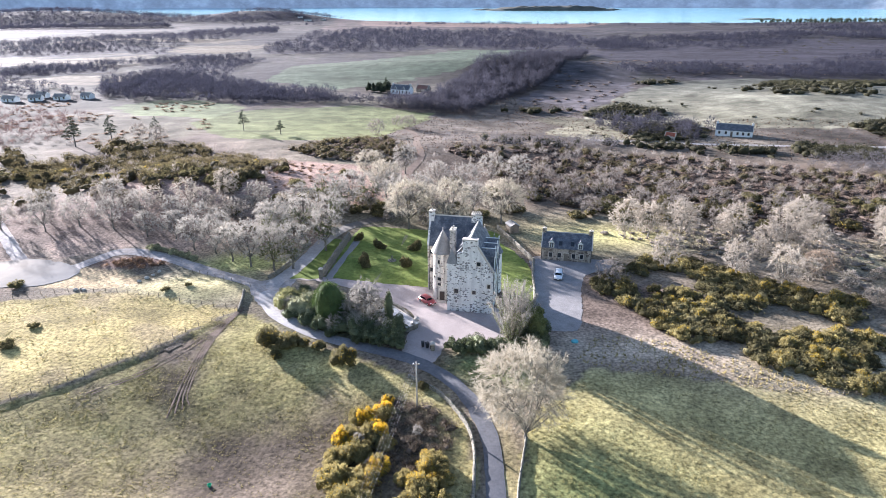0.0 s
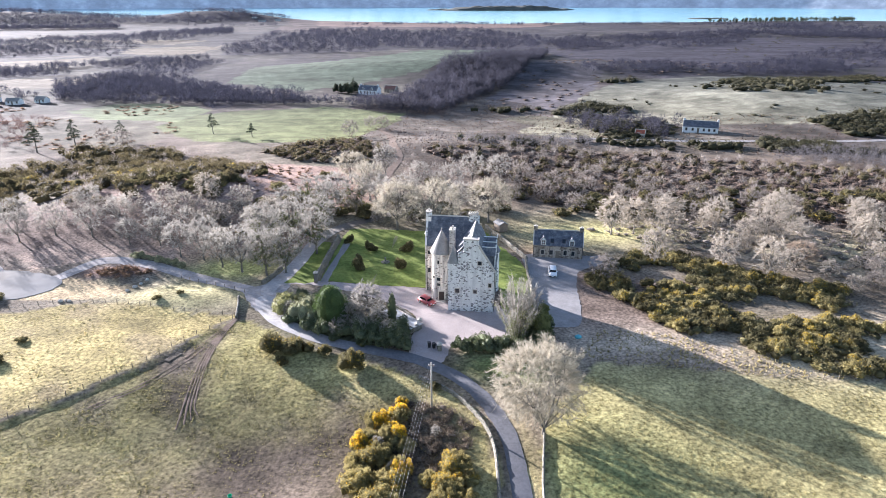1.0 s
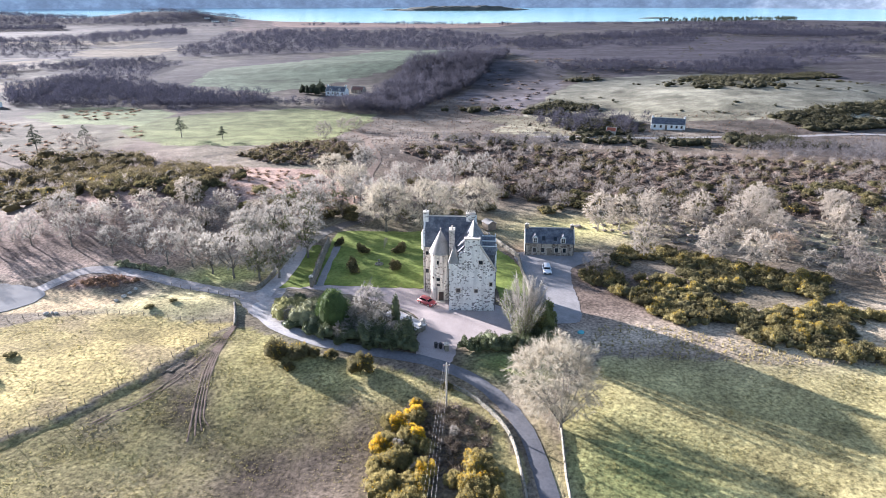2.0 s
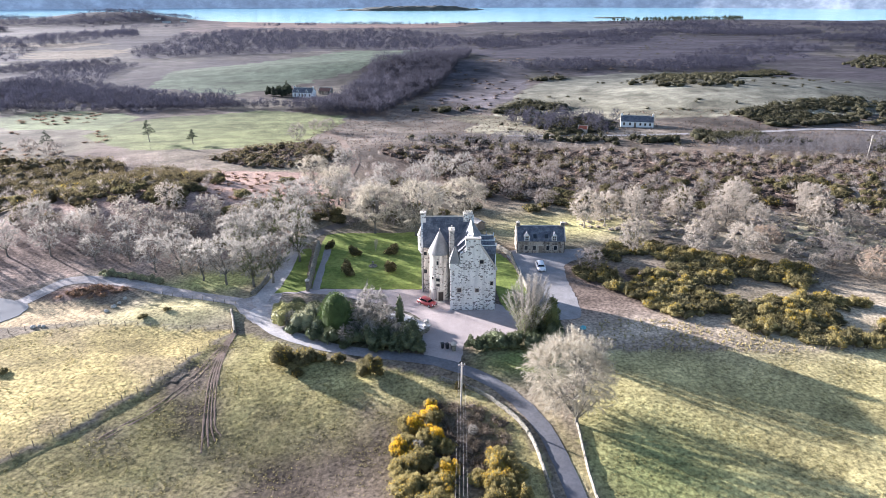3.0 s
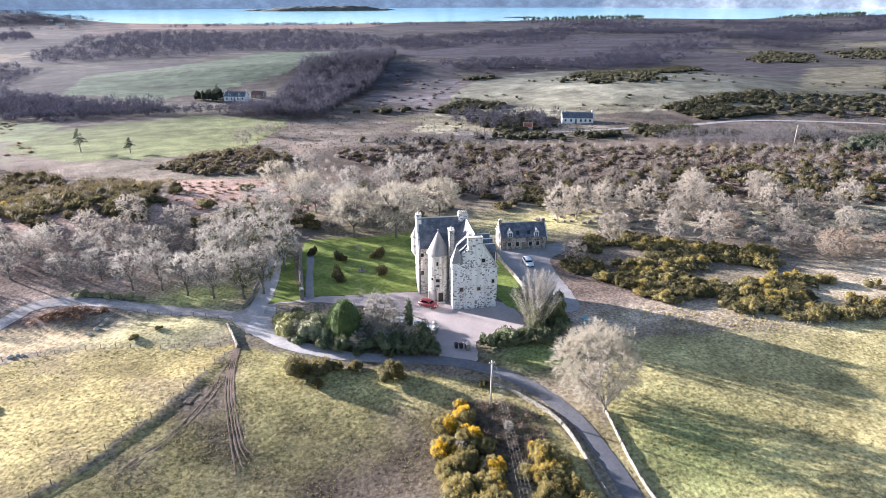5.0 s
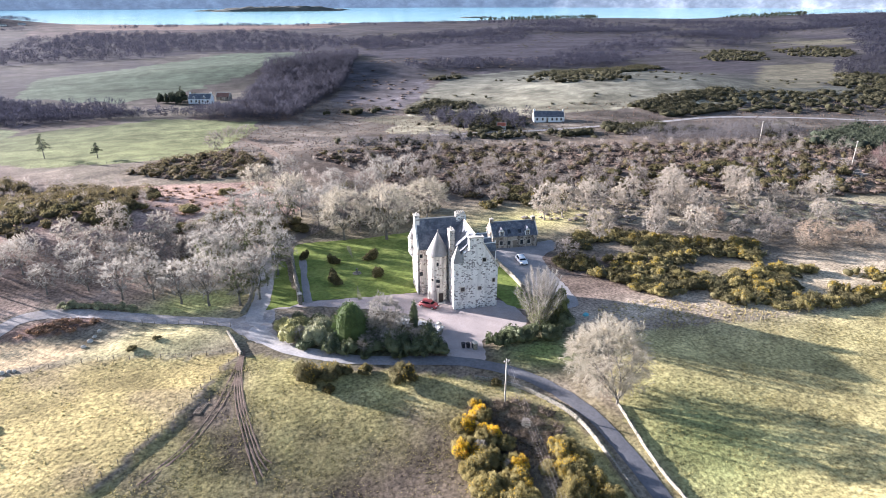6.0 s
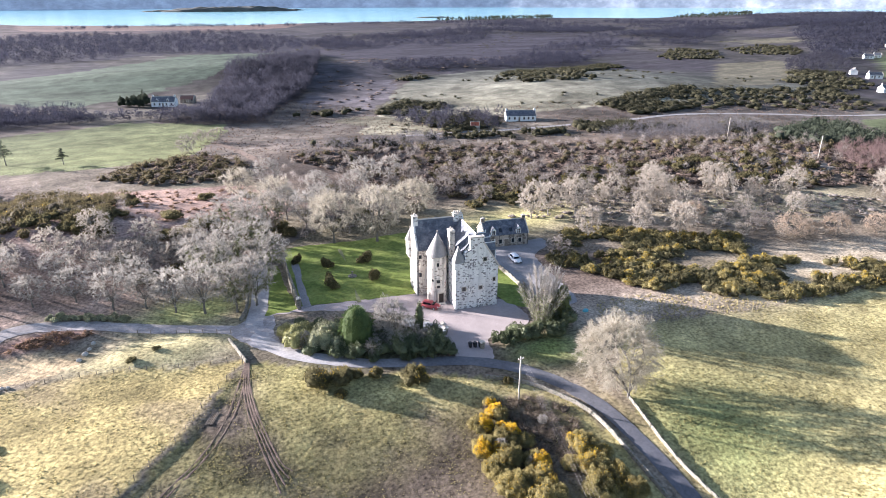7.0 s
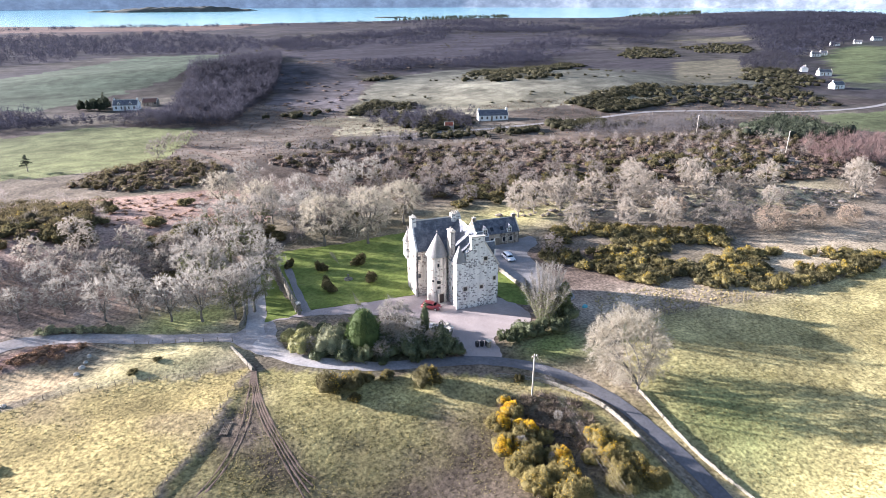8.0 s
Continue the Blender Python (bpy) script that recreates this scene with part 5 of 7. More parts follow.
pts = spread_out([(768, 1700), (1250, 1800), (1150, 1640), (760, 1600)], 150, 9, rng) + spread_out([(1500, 1500), (1700, 1650), (2200, 1800), (1800, 1450)], 160, 14, rng)
stuff("plantation", "dark conifer plantation by the shore", "plantation", far_trees(pts, rng, 14.0, 40, 0.5, 0.4), M_PINE)
pts = []
for x, y, n in ((112, 137, 14), (118, 140, 10), (199, 112, 12), (171, 72, 14), (156, 121, 14), (29, 240, 8), (42, 243, 12), (140, 132, 12), (182, 96, 12), (75, 150, 10), (60, 152, 8), (90, 144, 10), (15, 150, 10), (35, 146, 10)):
    pts += [(x + rng.normal() * 7, y + rng.normal() * 3) for _ in range(n)]
stuff("scrub", "dark bushes in a broken line beyond the heath", "scrub", far_bushes(pts, rng, 3.4, 2.4, 60, 0.1, 0.4), M_GORSE_FAR)
pts = spread_out([(120, 112), (146, 128), (200, 118), (196, 92), (150, 88)], 130, 3.4, rng) + spread_out([(-10, 142), (30, 152), (62, 160), (60, 140), (30, 136)], 70, 3.6, rng)
stuff("thicket", "soft grey bare thicket beyond the heath", "thicket", far_wood(pts, rng, 4.6, 120, 0.05, 0.6), M_TWIG_SOFT)
pts = spread_out([(191, 81), (235, 97), (219, 51), (188, 44), (168, 62)], 110, 3.0, rng)
stuff("evergreen_scrub", "dark evergreen scrub round the far pole", "scrub", far_bushes(pts, rng, 4.5, 4.0, 110, 0.1, 0.6), M_PINE)
pts = spread_out([(168, 43), (222, 39), (174, 10), (150, 22)], 150, 2.6, rng)
stuff("thicket", "reddish bare birch thicket", "thicket", far_trees(pts, rng, 6.0, 120, 0.025, 0.4), M_TWIG_RED)
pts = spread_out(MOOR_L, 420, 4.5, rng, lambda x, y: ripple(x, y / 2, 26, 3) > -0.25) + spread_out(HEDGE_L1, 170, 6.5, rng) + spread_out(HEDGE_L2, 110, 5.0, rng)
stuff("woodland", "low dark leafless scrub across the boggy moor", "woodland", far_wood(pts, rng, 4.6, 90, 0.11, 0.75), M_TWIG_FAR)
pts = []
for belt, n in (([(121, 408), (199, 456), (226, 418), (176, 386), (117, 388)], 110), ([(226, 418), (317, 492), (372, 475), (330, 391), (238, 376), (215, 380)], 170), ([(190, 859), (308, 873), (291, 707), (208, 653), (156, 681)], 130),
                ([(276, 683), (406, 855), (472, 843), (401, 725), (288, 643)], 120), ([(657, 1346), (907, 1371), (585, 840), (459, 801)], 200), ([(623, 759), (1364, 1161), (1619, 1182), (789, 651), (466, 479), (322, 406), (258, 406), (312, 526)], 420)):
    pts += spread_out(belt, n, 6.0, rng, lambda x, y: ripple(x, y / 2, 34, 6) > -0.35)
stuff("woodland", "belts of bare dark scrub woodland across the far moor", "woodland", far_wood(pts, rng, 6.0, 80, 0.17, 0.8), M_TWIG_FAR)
pts = spread_out([(-300, 640), (1000, 1500), (1500, 1000), (700, 420), (330, 380), (120, 520), (-120, 1200)], 520, 9.0, rng, lambda x, y: ripple(x, y / 2.5, 48, 12) > 0.0)
stuff("scrub", "low dark heather and bush clumps over the wide moor", "scrub", far_wood(pts, rng, 2.2, 18, 0.5, 1.6), M_GORSE_FAR)
pts = spread_out([(-230, 140), (-100, 148), (-128, 200), (-150, 262), (-250, 250)], 150, 3.0, rng, lambda x, y: ripple(x, y, 15, 8) > 0.1)
stuff("scrub", "low brown scrub and rushes on the rough pasture", "scrub", far_bushes(pts, rng, 2.6, 0.5, 40, 0.08, 0.3), M_BRACKEN)
pts = spread_out([(40, 180), (64, 165), (130, 195), (180, 182), (330, 165), (400, 250), (316, 335), (239, 375), (130, 340), (94, 280)], 90, 4.5, rng, lambda x, y: ripple(x, y, 19, 4) > 0.25)
stuff("scrub", "small scattered bushes on the pale hillside", "scrub", far_bushes(pts, rng, 2.4, 0.9, 40, 0.1, 0.4), M_GORSE_FAR)
pts = spread_out([(27, 261), (72, 401), (149, 528), (300, 480), (330, 410), (213, 384), (128, 360), (87, 268), (57, 238)], 170, 5.0, rng, lambda x, y: ripple(x, y, 23, 14) > -0.1)
stuff("heather", "dark heather clumps over the brown moor", "heather", far_bushes(pts, rng, 4.0, 0.6, 12, 0.16, 0.4), M_HEATHER)
for i, (x, y) in enumerate(spread_out(ROUGH_R, 30, 4.0, rng)):
    (hazel, thicket, pale)[i % 3].put(x, y, scale=rng.uniform(0.45, 0.95))
stuff("bracken", "brown bracken and low bramble under the bare trees", "bracken", far_bushes(spread_out(ROUGH_R, 260, 1.8, rng), rng, 2.0, 0.7, 40, 0.05, 0.3), M_TWIG_MID)


def grass_tufts(poly, n, box4, size, length, bare=None):
    """Many loose tussocks over a pasture."""
    x0, x1, y0, y1 = box4
    x, y = rng.uniform(x0, x1, n * 3), rng.uniform(y0, y1, n * 3)
    ok = inside(x, y, poly) & (ripple(x, y, 3.1, 2) + 0.7 * ripple(x, y, 0.9, 5) > rng.uniform(-1.0, 0.6, n * 3))
    if bare:
        ok &= ~bare(x, y)
    x, y = x[ok][:n], y[ok][:n]
    x, y = np.repeat(x, 2) + rng.normal(size=2 * len(x)) * 0.09, np.repeat(y, 2) + rng.normal(size=2 * len(y)) * 0.09
    p = np.stack([x, y, land(x, y) - 0.02], 1)
    d = rng.normal(size=p.shape) * 0.35 + np.array([0.12, -0.1, 0.75])
    return blades(p, p + d * length * rng.uniform(0.6, 1.4, (len(p), 1)), size * rng.uniform(0.6, 1.4, len(p)), rng)


stuff("grass_tufts", "pale dry grass tussocks in the bright pasture", "grass", grass_tufts(PASTURE_L, 2600, (-100, -44, -60, 6), 0.09, 0.15), M_TUSSOCK)
stuff("grass_tufts", "olive and brown tussocks in the near pasture", "grass", grass_tufts(HOLLOW, 26000, (-70, 1, -62, -2), 0.05, 0.12, lambda x, y: swell(x, y, 1.0, -28, -42, 14, 12) + swell(x, y, 1.0, -50.3, -15.6, 4, 5) > rng.uniform(0.4, 1.1, len(x))), M_GRASSTUFT)
stuff("grass_tufts", "pale olive tussocks in the shaded pasture", "grass", grass_tufts(PASTURE_R, 22000, (4, 95, -66, -18), 0.05, 0.12), M_GRASSTUFT)
stuff("rough_grass", "pale rough grass below the gorse", "grass", grass_tufts([(18, -17), (24, -8), (34, -9), (48, -16), (58, -24), (70, -27), (100, -31), (60, -25), (40, -22)], 3000, (15, 100, -32, 0), 0.09, 0.4), M_TUSSOCK)
stuff("rough_grass", "dull brown bracken sprigs over the moor beyond the scrub", "grass", grass_tufts(MOOR, 2600, (-60, 330, 60, 300), 0.13, 0.45), M_BRACKEN)
stuff("rough_grass", "dark heather sprigs over the moor beyond the scrub", "heather", grass_tufts(MOOR, 9000, (-60, 330, 60, 300), 0.2, 0.5), M_HEATHER)
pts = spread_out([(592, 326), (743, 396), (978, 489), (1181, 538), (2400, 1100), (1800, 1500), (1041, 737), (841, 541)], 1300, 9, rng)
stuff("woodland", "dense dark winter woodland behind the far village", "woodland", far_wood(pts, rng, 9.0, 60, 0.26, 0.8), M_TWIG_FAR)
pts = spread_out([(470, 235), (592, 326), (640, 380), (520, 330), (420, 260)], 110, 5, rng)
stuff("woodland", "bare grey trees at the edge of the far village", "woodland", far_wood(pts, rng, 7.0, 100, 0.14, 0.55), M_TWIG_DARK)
pts = spread_out([(-258, 226), (-193, 208), (-171, 145), (-184, 129), (-260, 160)], 130, 4.5, rng)
stuff("thicket", "reddish bare thicket on the rough pasture", "thicket", far_trees(pts, rng, 5.5, 110, 0.03, 0.55), M_TWIG_RED)


# ---------------------------------------------------------------- tower house
def window(parent, u, v, z, w, h, face="front", margin=0.12, angle=0.0, bars=True):
    """A small window: stone margin, dark pane, glazing bar. face: the way it looks."""
    turn = {"front": 0, "left": -90, "right": 90, "back": 180}[face] + angle
    m = pose(u, v, z, 0, 0, turn)
    bm = bmesh.new()
    for x0, x1, z0, z1 in ((-w / 2 - margin, -w / 2, -margin, h + margin), (w / 2, w / 2 + margin, -margin, h + margin), (-w / 2, w / 2, -margin, 0), (-w / 2, w / 2, h, h + margin)):
        box(x0, x1, -0.05, 0.12, z0, z1, 0, bm)
    bm.transform(m)
    win = part("window", bm, M_DRESSED, parent, "small window with a stone margin")
    bm = box(-w / 2, w / 2, -0.012, 0.02, 0, h)
    bm.transform(m)
    part("pane", bm, M_GLASS, win, "dark glass")
    if not bars:
        return win
    bm = box(-0.03, 0.03, -0.035, -0.012, 0, h)
    box(-w / 2, w / 2, -0.034, -0.012, h * 0.5 - 0.025, h * 0.5 + 0.025, 0, bm)
    bm.transform(m)
    part("glazing_bar", bm, M_WHITE, win)
    return win


def chimney(parent, u0, u1, v0, v1, z0, z1, mat, pots=2, along="u"):
    bm = box(u0, u1, v0, v1, z0, z1 - 0.22, 0.03)
    st = part("chimney", bm, mat, parent, "rubble chimney stack")
    part("cope", box(u0 - 0.09, u1 + 0.09, v0 - 0.09, v1 + 0.09, z1 - 0.22, z1, 0.03), M_DRESSED, st)
    for i in range(pots):
        t = (i + 0.5) / pots
        cu, cv = (u0 + (u1 - u0) * t, (v0 + v1) / 2) if along == "u" else ((u0 + u1) / 2, v0 + (v1 - v0) * t)
        part("chimney_pot", lathe([(0.0, z1), (0.17, z1), (0.13, z1 + 0.4), (0.17, z1 + 0.45), (0.1, z1 + 0.45), (0.0, z1 + 0.3)], cu, cv, 10), M_DRESSED, st)
    return st


def slate_slope(parent, name, a, b, c, d, mat, rows=14, thick=0.1, label=""):
    """A slated roof plane from eave a-b to ridge d-c, its courses stepped like real slating."""
    a, b, c, d = (Vector(p) for p in (a, b, c, d))
    n = (b - a).cross(d - a).normalized()
    if n.z < 0:
        n = -n
    bm = bmesh.new()
    left, right = [], []
    for i in range(rows):
        for t, h in ((i / rows, thick), ((i + 1) / rows, thick * 0.35)):
            left.append(bm.verts.new(a.lerp(d, t) + n * h))
            right.append(bm.verts.new(b.lerp(c, t) + n * h))
    left += [bm.verts.new(d), bm.verts.new(a)]
    right += [bm.verts.new(c), bm.verts.new(b)]
    k = len(left)
    for i in range(k):
        bm.faces.new((left[i], left[(i + 1) % k], right[(i + 1) % k], right[i]))
    bm.faces.new(left)
    bm.faces.new(right[::-1])
    return part(name, bm, mat, parent, label)


def cone_roof(parent, cu, cv, r, z0, z1, mat, courses=12, label=""):
    prof = [(0.0, z0)]
    for i in range(courses):
        t0, t1 = i / courses, (i + 1) / courses
        prof += [(r * (1 - t0) + 0.04, z0 + (z1 - z0) * t0), (r * (1 - t1) + 0.04, z0 + (z1 - z0) * t1 - 0.01)]
    prof += [(0.03, z1), (0.0, z1 + 0.25)]
    rf = part("conical_roof", lathe(prof, cu, cv, 28), mat, parent, label)
    part("finial", lathe([(0.0, z1 + 0.1), (0.09, z1 + 0.15), (0.11, z1 + 0.28), (0.05, z1 + 0.42), (0.0, z1 + 0.5)], cu, cv, 8), M_DRESSED, rf)
    return rf


CASTLE = pose(-3.36, 1.2, 0.02, 0, 0, -9.0)
castle = thing("tower_house", "white-harled rubble tower house with slate roofs and a round stair tower", "castle", CASTLE)
# front wing: a tall gable with a broad chimney at its head
part("wall", prism([(0, -0.5), (8.8, -0.5), (8.8, 8.4), (5.75, 13.6), (5.75, 14.2), (3.0, 14.2), (3.0, 12.4), (1.9, 12.0), (1.9, 9.6), (0, 9.6)], 0, 0.9), M_HARL, castle, "white weathered rubble gable with dark stones")
part("wall", prism([(0.05, -0.5), (8.75, -0.5), (8.75, 8.4), (4.4, 14.6), (0.05, 9.4)], 0.85, 9.2), M_HARL, castle, "white weathered rubble side walls")
chimney(castle, 2.9, 5.75, -0.03, 1.0, 13.6, 15.1, M_HARL, 0)
slate_slope(castle, "roof", (-0.15, 1.0, 9.45), (-0.15, 9.6, 9.45), (4.4, 11, 15.2), (4.4, 1.0, 15.2), M_SLATE, label="sunlit blue-grey slates")
slate_slope(castle, "roof", (9.0, 0.9, 8.3), (9.0, 9.6, 8.3), (4.4, 11, 15.2), (4.4, 0.9, 15.2), M_SLATE, label="blue-grey slates")
part("ridge", prism([(4.25, 15.18), (4.55, 15.18), (4.4, 15.42)], 1.0, 11), M_DRESSED, castle)
part("skew", prism([(8.95, 8.35), (9.05, 8.75), (5.75, 14.0), (5.75, 13.4)], -0.04, 0.42), M_DRESSED, castle, "pale stone skew")
# corner turret of the wing
part("turret", prism([(-0.12, 0.05), (0.3, -0.14), (1.9, -0.14), (2.0, 1.9), (-0.12, 1.9)], 8.6, 10.0, "z"), M_HARL, castle)
bm = bmesh.new()
base = [bm.verts.new(p) for p in ((-0.2, 0.0, 10.0), (0.3, -0.22, 10.0), (2.0, -0.22, 10.0), (2.1, 2.0, 10.0), (-0.2, 2.0, 10.0))]
tip = [bm.verts.new((0.75, 0.75, 13.1)), bm.verts.new((1.0, 1.6, 13.1))]
bm.faces.new(base)
for f in ((0, 1, 5), (1, 2, 5), (2, 3, 6, 5), (3, 4, 6), (4, 0, 5, 6)):
    allv = base + tip
    bm.faces.new([allv[k] for k in f])
part("turret_roof", bm, M_SLATE_PALE, castle, "small pale slate turret roof")
# tall slim chimney on the wing's side wall
chimney(castle, -0.15, 0.85, 3.3, 5.1, 9.2, 15.5, M_CHIM, 2, "v")
# main block across the back
part("wall", prism([(8.4, -0.5), (14.2, -0.5), (14.2, 10.2), (11.3, 15.3), (8.4, 10.2)], -5.7, 5.0, "x"), M_TOWER, castle, "cream rubble walls of the main block")
slate_slope(castle, "roof", (-5.4, 8.15, 10.0), (4.6, 8.15, 10.0), (4.6, 11.3, 15.55), (-5.4, 11.3, 15.55), M_SLATE, 16, label="dark blue-grey slates")
slate_slope(castle, "roof", (-5.4, 14.45, 10.0), (4.6, 14.45, 10.0), (4.6, 11.3, 15.55), (-5.4, 11.3, 15.55), M_SLATE, 16)
part("ridge", prism([(11.15, 15.55), (11.45, 15.55), (11.3, 15.78)], -5.2, 4.4, "x"), M_DRESSED, castle)
for u0, u1 in ((-5.74, -5.35), (4.65, 5.04)):
    part("skew", prism([(8.2, 10.0), (8.2, 10.4), (11.3, 15.95), (14.4, 10.4), (14.4, 10.0), (11.3, 15.4)], u0, u1, "x"), M_HARL, castle, "pale harled skew")
chimney(castle, -5.8, -4.75, 10.6, 11.9, 14.5, 16.6, M_HARL, 1)
chimney(castle, 2.9, 4.7, 10.7, 11.9, 14.5, 16.4, M_HARL, 4)
# round stair tower in the angle
TU, TV = -2.0, 5.9
part("stair_tower", lathe([(0, -0.5), (2.1, -0.5), (2.02, 4), (1.98, 9.7), (2.08, 9.85), (2.14, 10.1), (0, 10.1)], TU, TV, 32), M_TOWER, castle, "round cream rubble stair tower", smooth=False)
cone_roof(castle, TU, TV, 2.3, 10.05, 14.6, M_SLATE_PALE, label="pale grey conical slate roof")
for a, z, w, h in ((-12, 8.0, 0.4, 0.8), (-10, 4.4, 0.75, 0.7), (-10, 3.3, 0.7, 0.55), (-42, 4.7, 0.45, 0.5)):
    window(castle, TU + 2.03 * math.sin(radians(a + 0)), TV - 2.03 * math.cos(radians(a)), z, w, h, angle=a, bars=False)
door = part("door", box(-0.5, 0.5, -0.03, 0.1, 0, 2.05), M_DOOR, castle, "dark timber entrance door")
DOORWAY = pose(TU + 2.07 * math.sin(radians(6)), TV - 2.07 * math.cos(radians(6)), 0.06, 0, 0, 6)
door.matrix_local = DOORWAY
bm = bmesh.new()
for x0, x1, z0, z1 in ((-0.72, -0.5, 0, 2.3), (0.5, 0.72, 0, 2.3), (-0.5, 0.5, 2.05, 2.3)):
    box(x0, x1, -0.08, 0.2, z0, z1, 0, bm)
jamb = part("door_surround", bm, M_DRESSED, castle, "pale stone door surround")
jamb.matrix_local = DOORWAY
part("doorstep", box(-1.0, 0.9, -0.9, 0, -0.1, 0.12, 0.03), M_DRESSED, castle).matrix_local = pose(TU + 0.2, TV - 2.05, 0.03)
# corbelled round turrets at the far corners
for u, v, r, z0, z1, zt in ((-5.6, 14.0, 0.95, 7.4, 10.6, 13.0), (5.2, 14.1, 1.0, 7.4, 10.6, 12.9)):
    part("bartizan", lathe([(0, z0 - 1.2), (r * 0.3, z0 - 1.1), (r * 0.7, z0 - 0.5), (r, z0), (r, z1), (0, z1)], u, v, 20), M_HARL, castle, "corbelled round corner turret")
    cone_roof(castle, u, v, r + 0.12, z1, zt, M_SLATE_PALE, 8)
part("round_tower", lathe([(0, -0.5), (1.75, -0.5), (1.7, 8.8), (0, 8.8)], 7.6, 10.6, 28), M_HARL, castle, "round white tower at the rear")
cone_roof(castle, 7.6, 10.6, 1.9, 8.8, 12.2, M_SLATE, label="blue-grey conical slate roof")
for u, z, w, h in ((1.75, 3.9, 0.75, 0.85), (5.2, 3.95, 0.65, 0.7), (6.0, 9.9, 0.7, 0.75), (8.0, 5.4, 0.5, 0.75)):
    window(castle, u, 0, z, w, h, bars=False)
window(castle, -4.9, 8.4, 8.2, 0.6, 0.8, bars=False)
window(castle, -4.9, 8.4, 4.2, 0.6, 0.9, bars=False)
for v, z in ((9.6, 8.2), (12.6, 8.2), (9.6, 4.2), (12.6, 4.2)):
    window(castle, -5.7, v, z, 0.6, 0.9, "left", bars=False)
for v, z in ((1.6, 6.6), (2.4, 3.2)):
    window(castle, 0.05, v, z, 0.5, 0.8, "left", bars=False)
for v, z in ((3.0, 3.0), (6.0, 3.0), (3.0, 6.0), (6.0, 6.0)):
    window(castle, 8.75, v, z, 0.7, 1.1, "right", bars=False)
for v in (2.4, 5.2, 8.0):      # tall wallhead dormers with white gables and pale ridges
    head = 12.6
    dm = part("dormer", prism([(-0.62, 7.6), (0.62, 7.6), (0.62, head - 1.15), (0, head), (-0.62, head - 1.15)], -0.12, 0.06), M_WHITE, castle, "white wallhead dormer with a steep slate roof")
    dm.matrix_local = pose(8.75, v, 0, 0, 0, 90)
    part("dormer_cheeks", prism([(-0.56, 8.0), (0.56, 8.0), (0.56, head - 1.25), (0, head - 0.1), (-0.56, head - 1.25)], 0.06, 2.5), M_SLATE, dm)
    for s in (-1, 1):
        slate_slope(dm, "dormer_roof", (s * 0.78, -0.1, head - 1.36), (s * 0.78, 2.6, head - 1.36), (0, 2.6, head + 0.02), (0, -0.1, head + 0.02), M_SLATE, 6, 0.06)
    part("dormer_ridge", box(-0.1, 0.1, -0.22, 2.55, head + 0.03, head + 0.18, 0.03), M_WHITE, dm, "pale lead ridge")
    part("pinnacle", lathe([(0, head), (0.12, head), (0.09, head + 0.3), (0.14, head + 0.42), (0.0, head + 0.75)], 0, -0.1, 8), M_WHITE, dm)
    part("pane", box(-0.36, 0.36, -0.16, -0.122, 8.5, 10.6), M_GLASS, dm, "dark glass")
for u, v, z in ((8.85, 0.5, 8.2), (8.85, 8.6, 8.2), (-5.35, 8.32, 10.0), (5.1, 8.9, 9)):
    part("downpipe", lathe([(0, 0), (0.06, 0), (0.06, z), (0, z)], u, v, 8), M_BIN, castle)


# ---------------------------------------------------------------- stone cottage
def chimney_small(parent, x, y, z0, z1, mat, w=0.9, d=0.6):
    st = part("chimney", box(x - w / 2, x + w / 2, y - d / 2, y + d / 2, z0, z1 - 0.12, 0.02), mat, parent)
    part("cope", box(x - w / 2 - 0.06, x + w / 2 + 0.06, y - d / 2 - 0.06, y + d / 2 + 0.06, z1 - 0.12, z1, 0.02), M_DRESSED, st)
    part("chimney_pot", lathe([(0, z1), (0.14, z1), (0.11, z1 + 0.35), (0, z1 + 0.35)], x, y, 8), M_DRESSED, st)


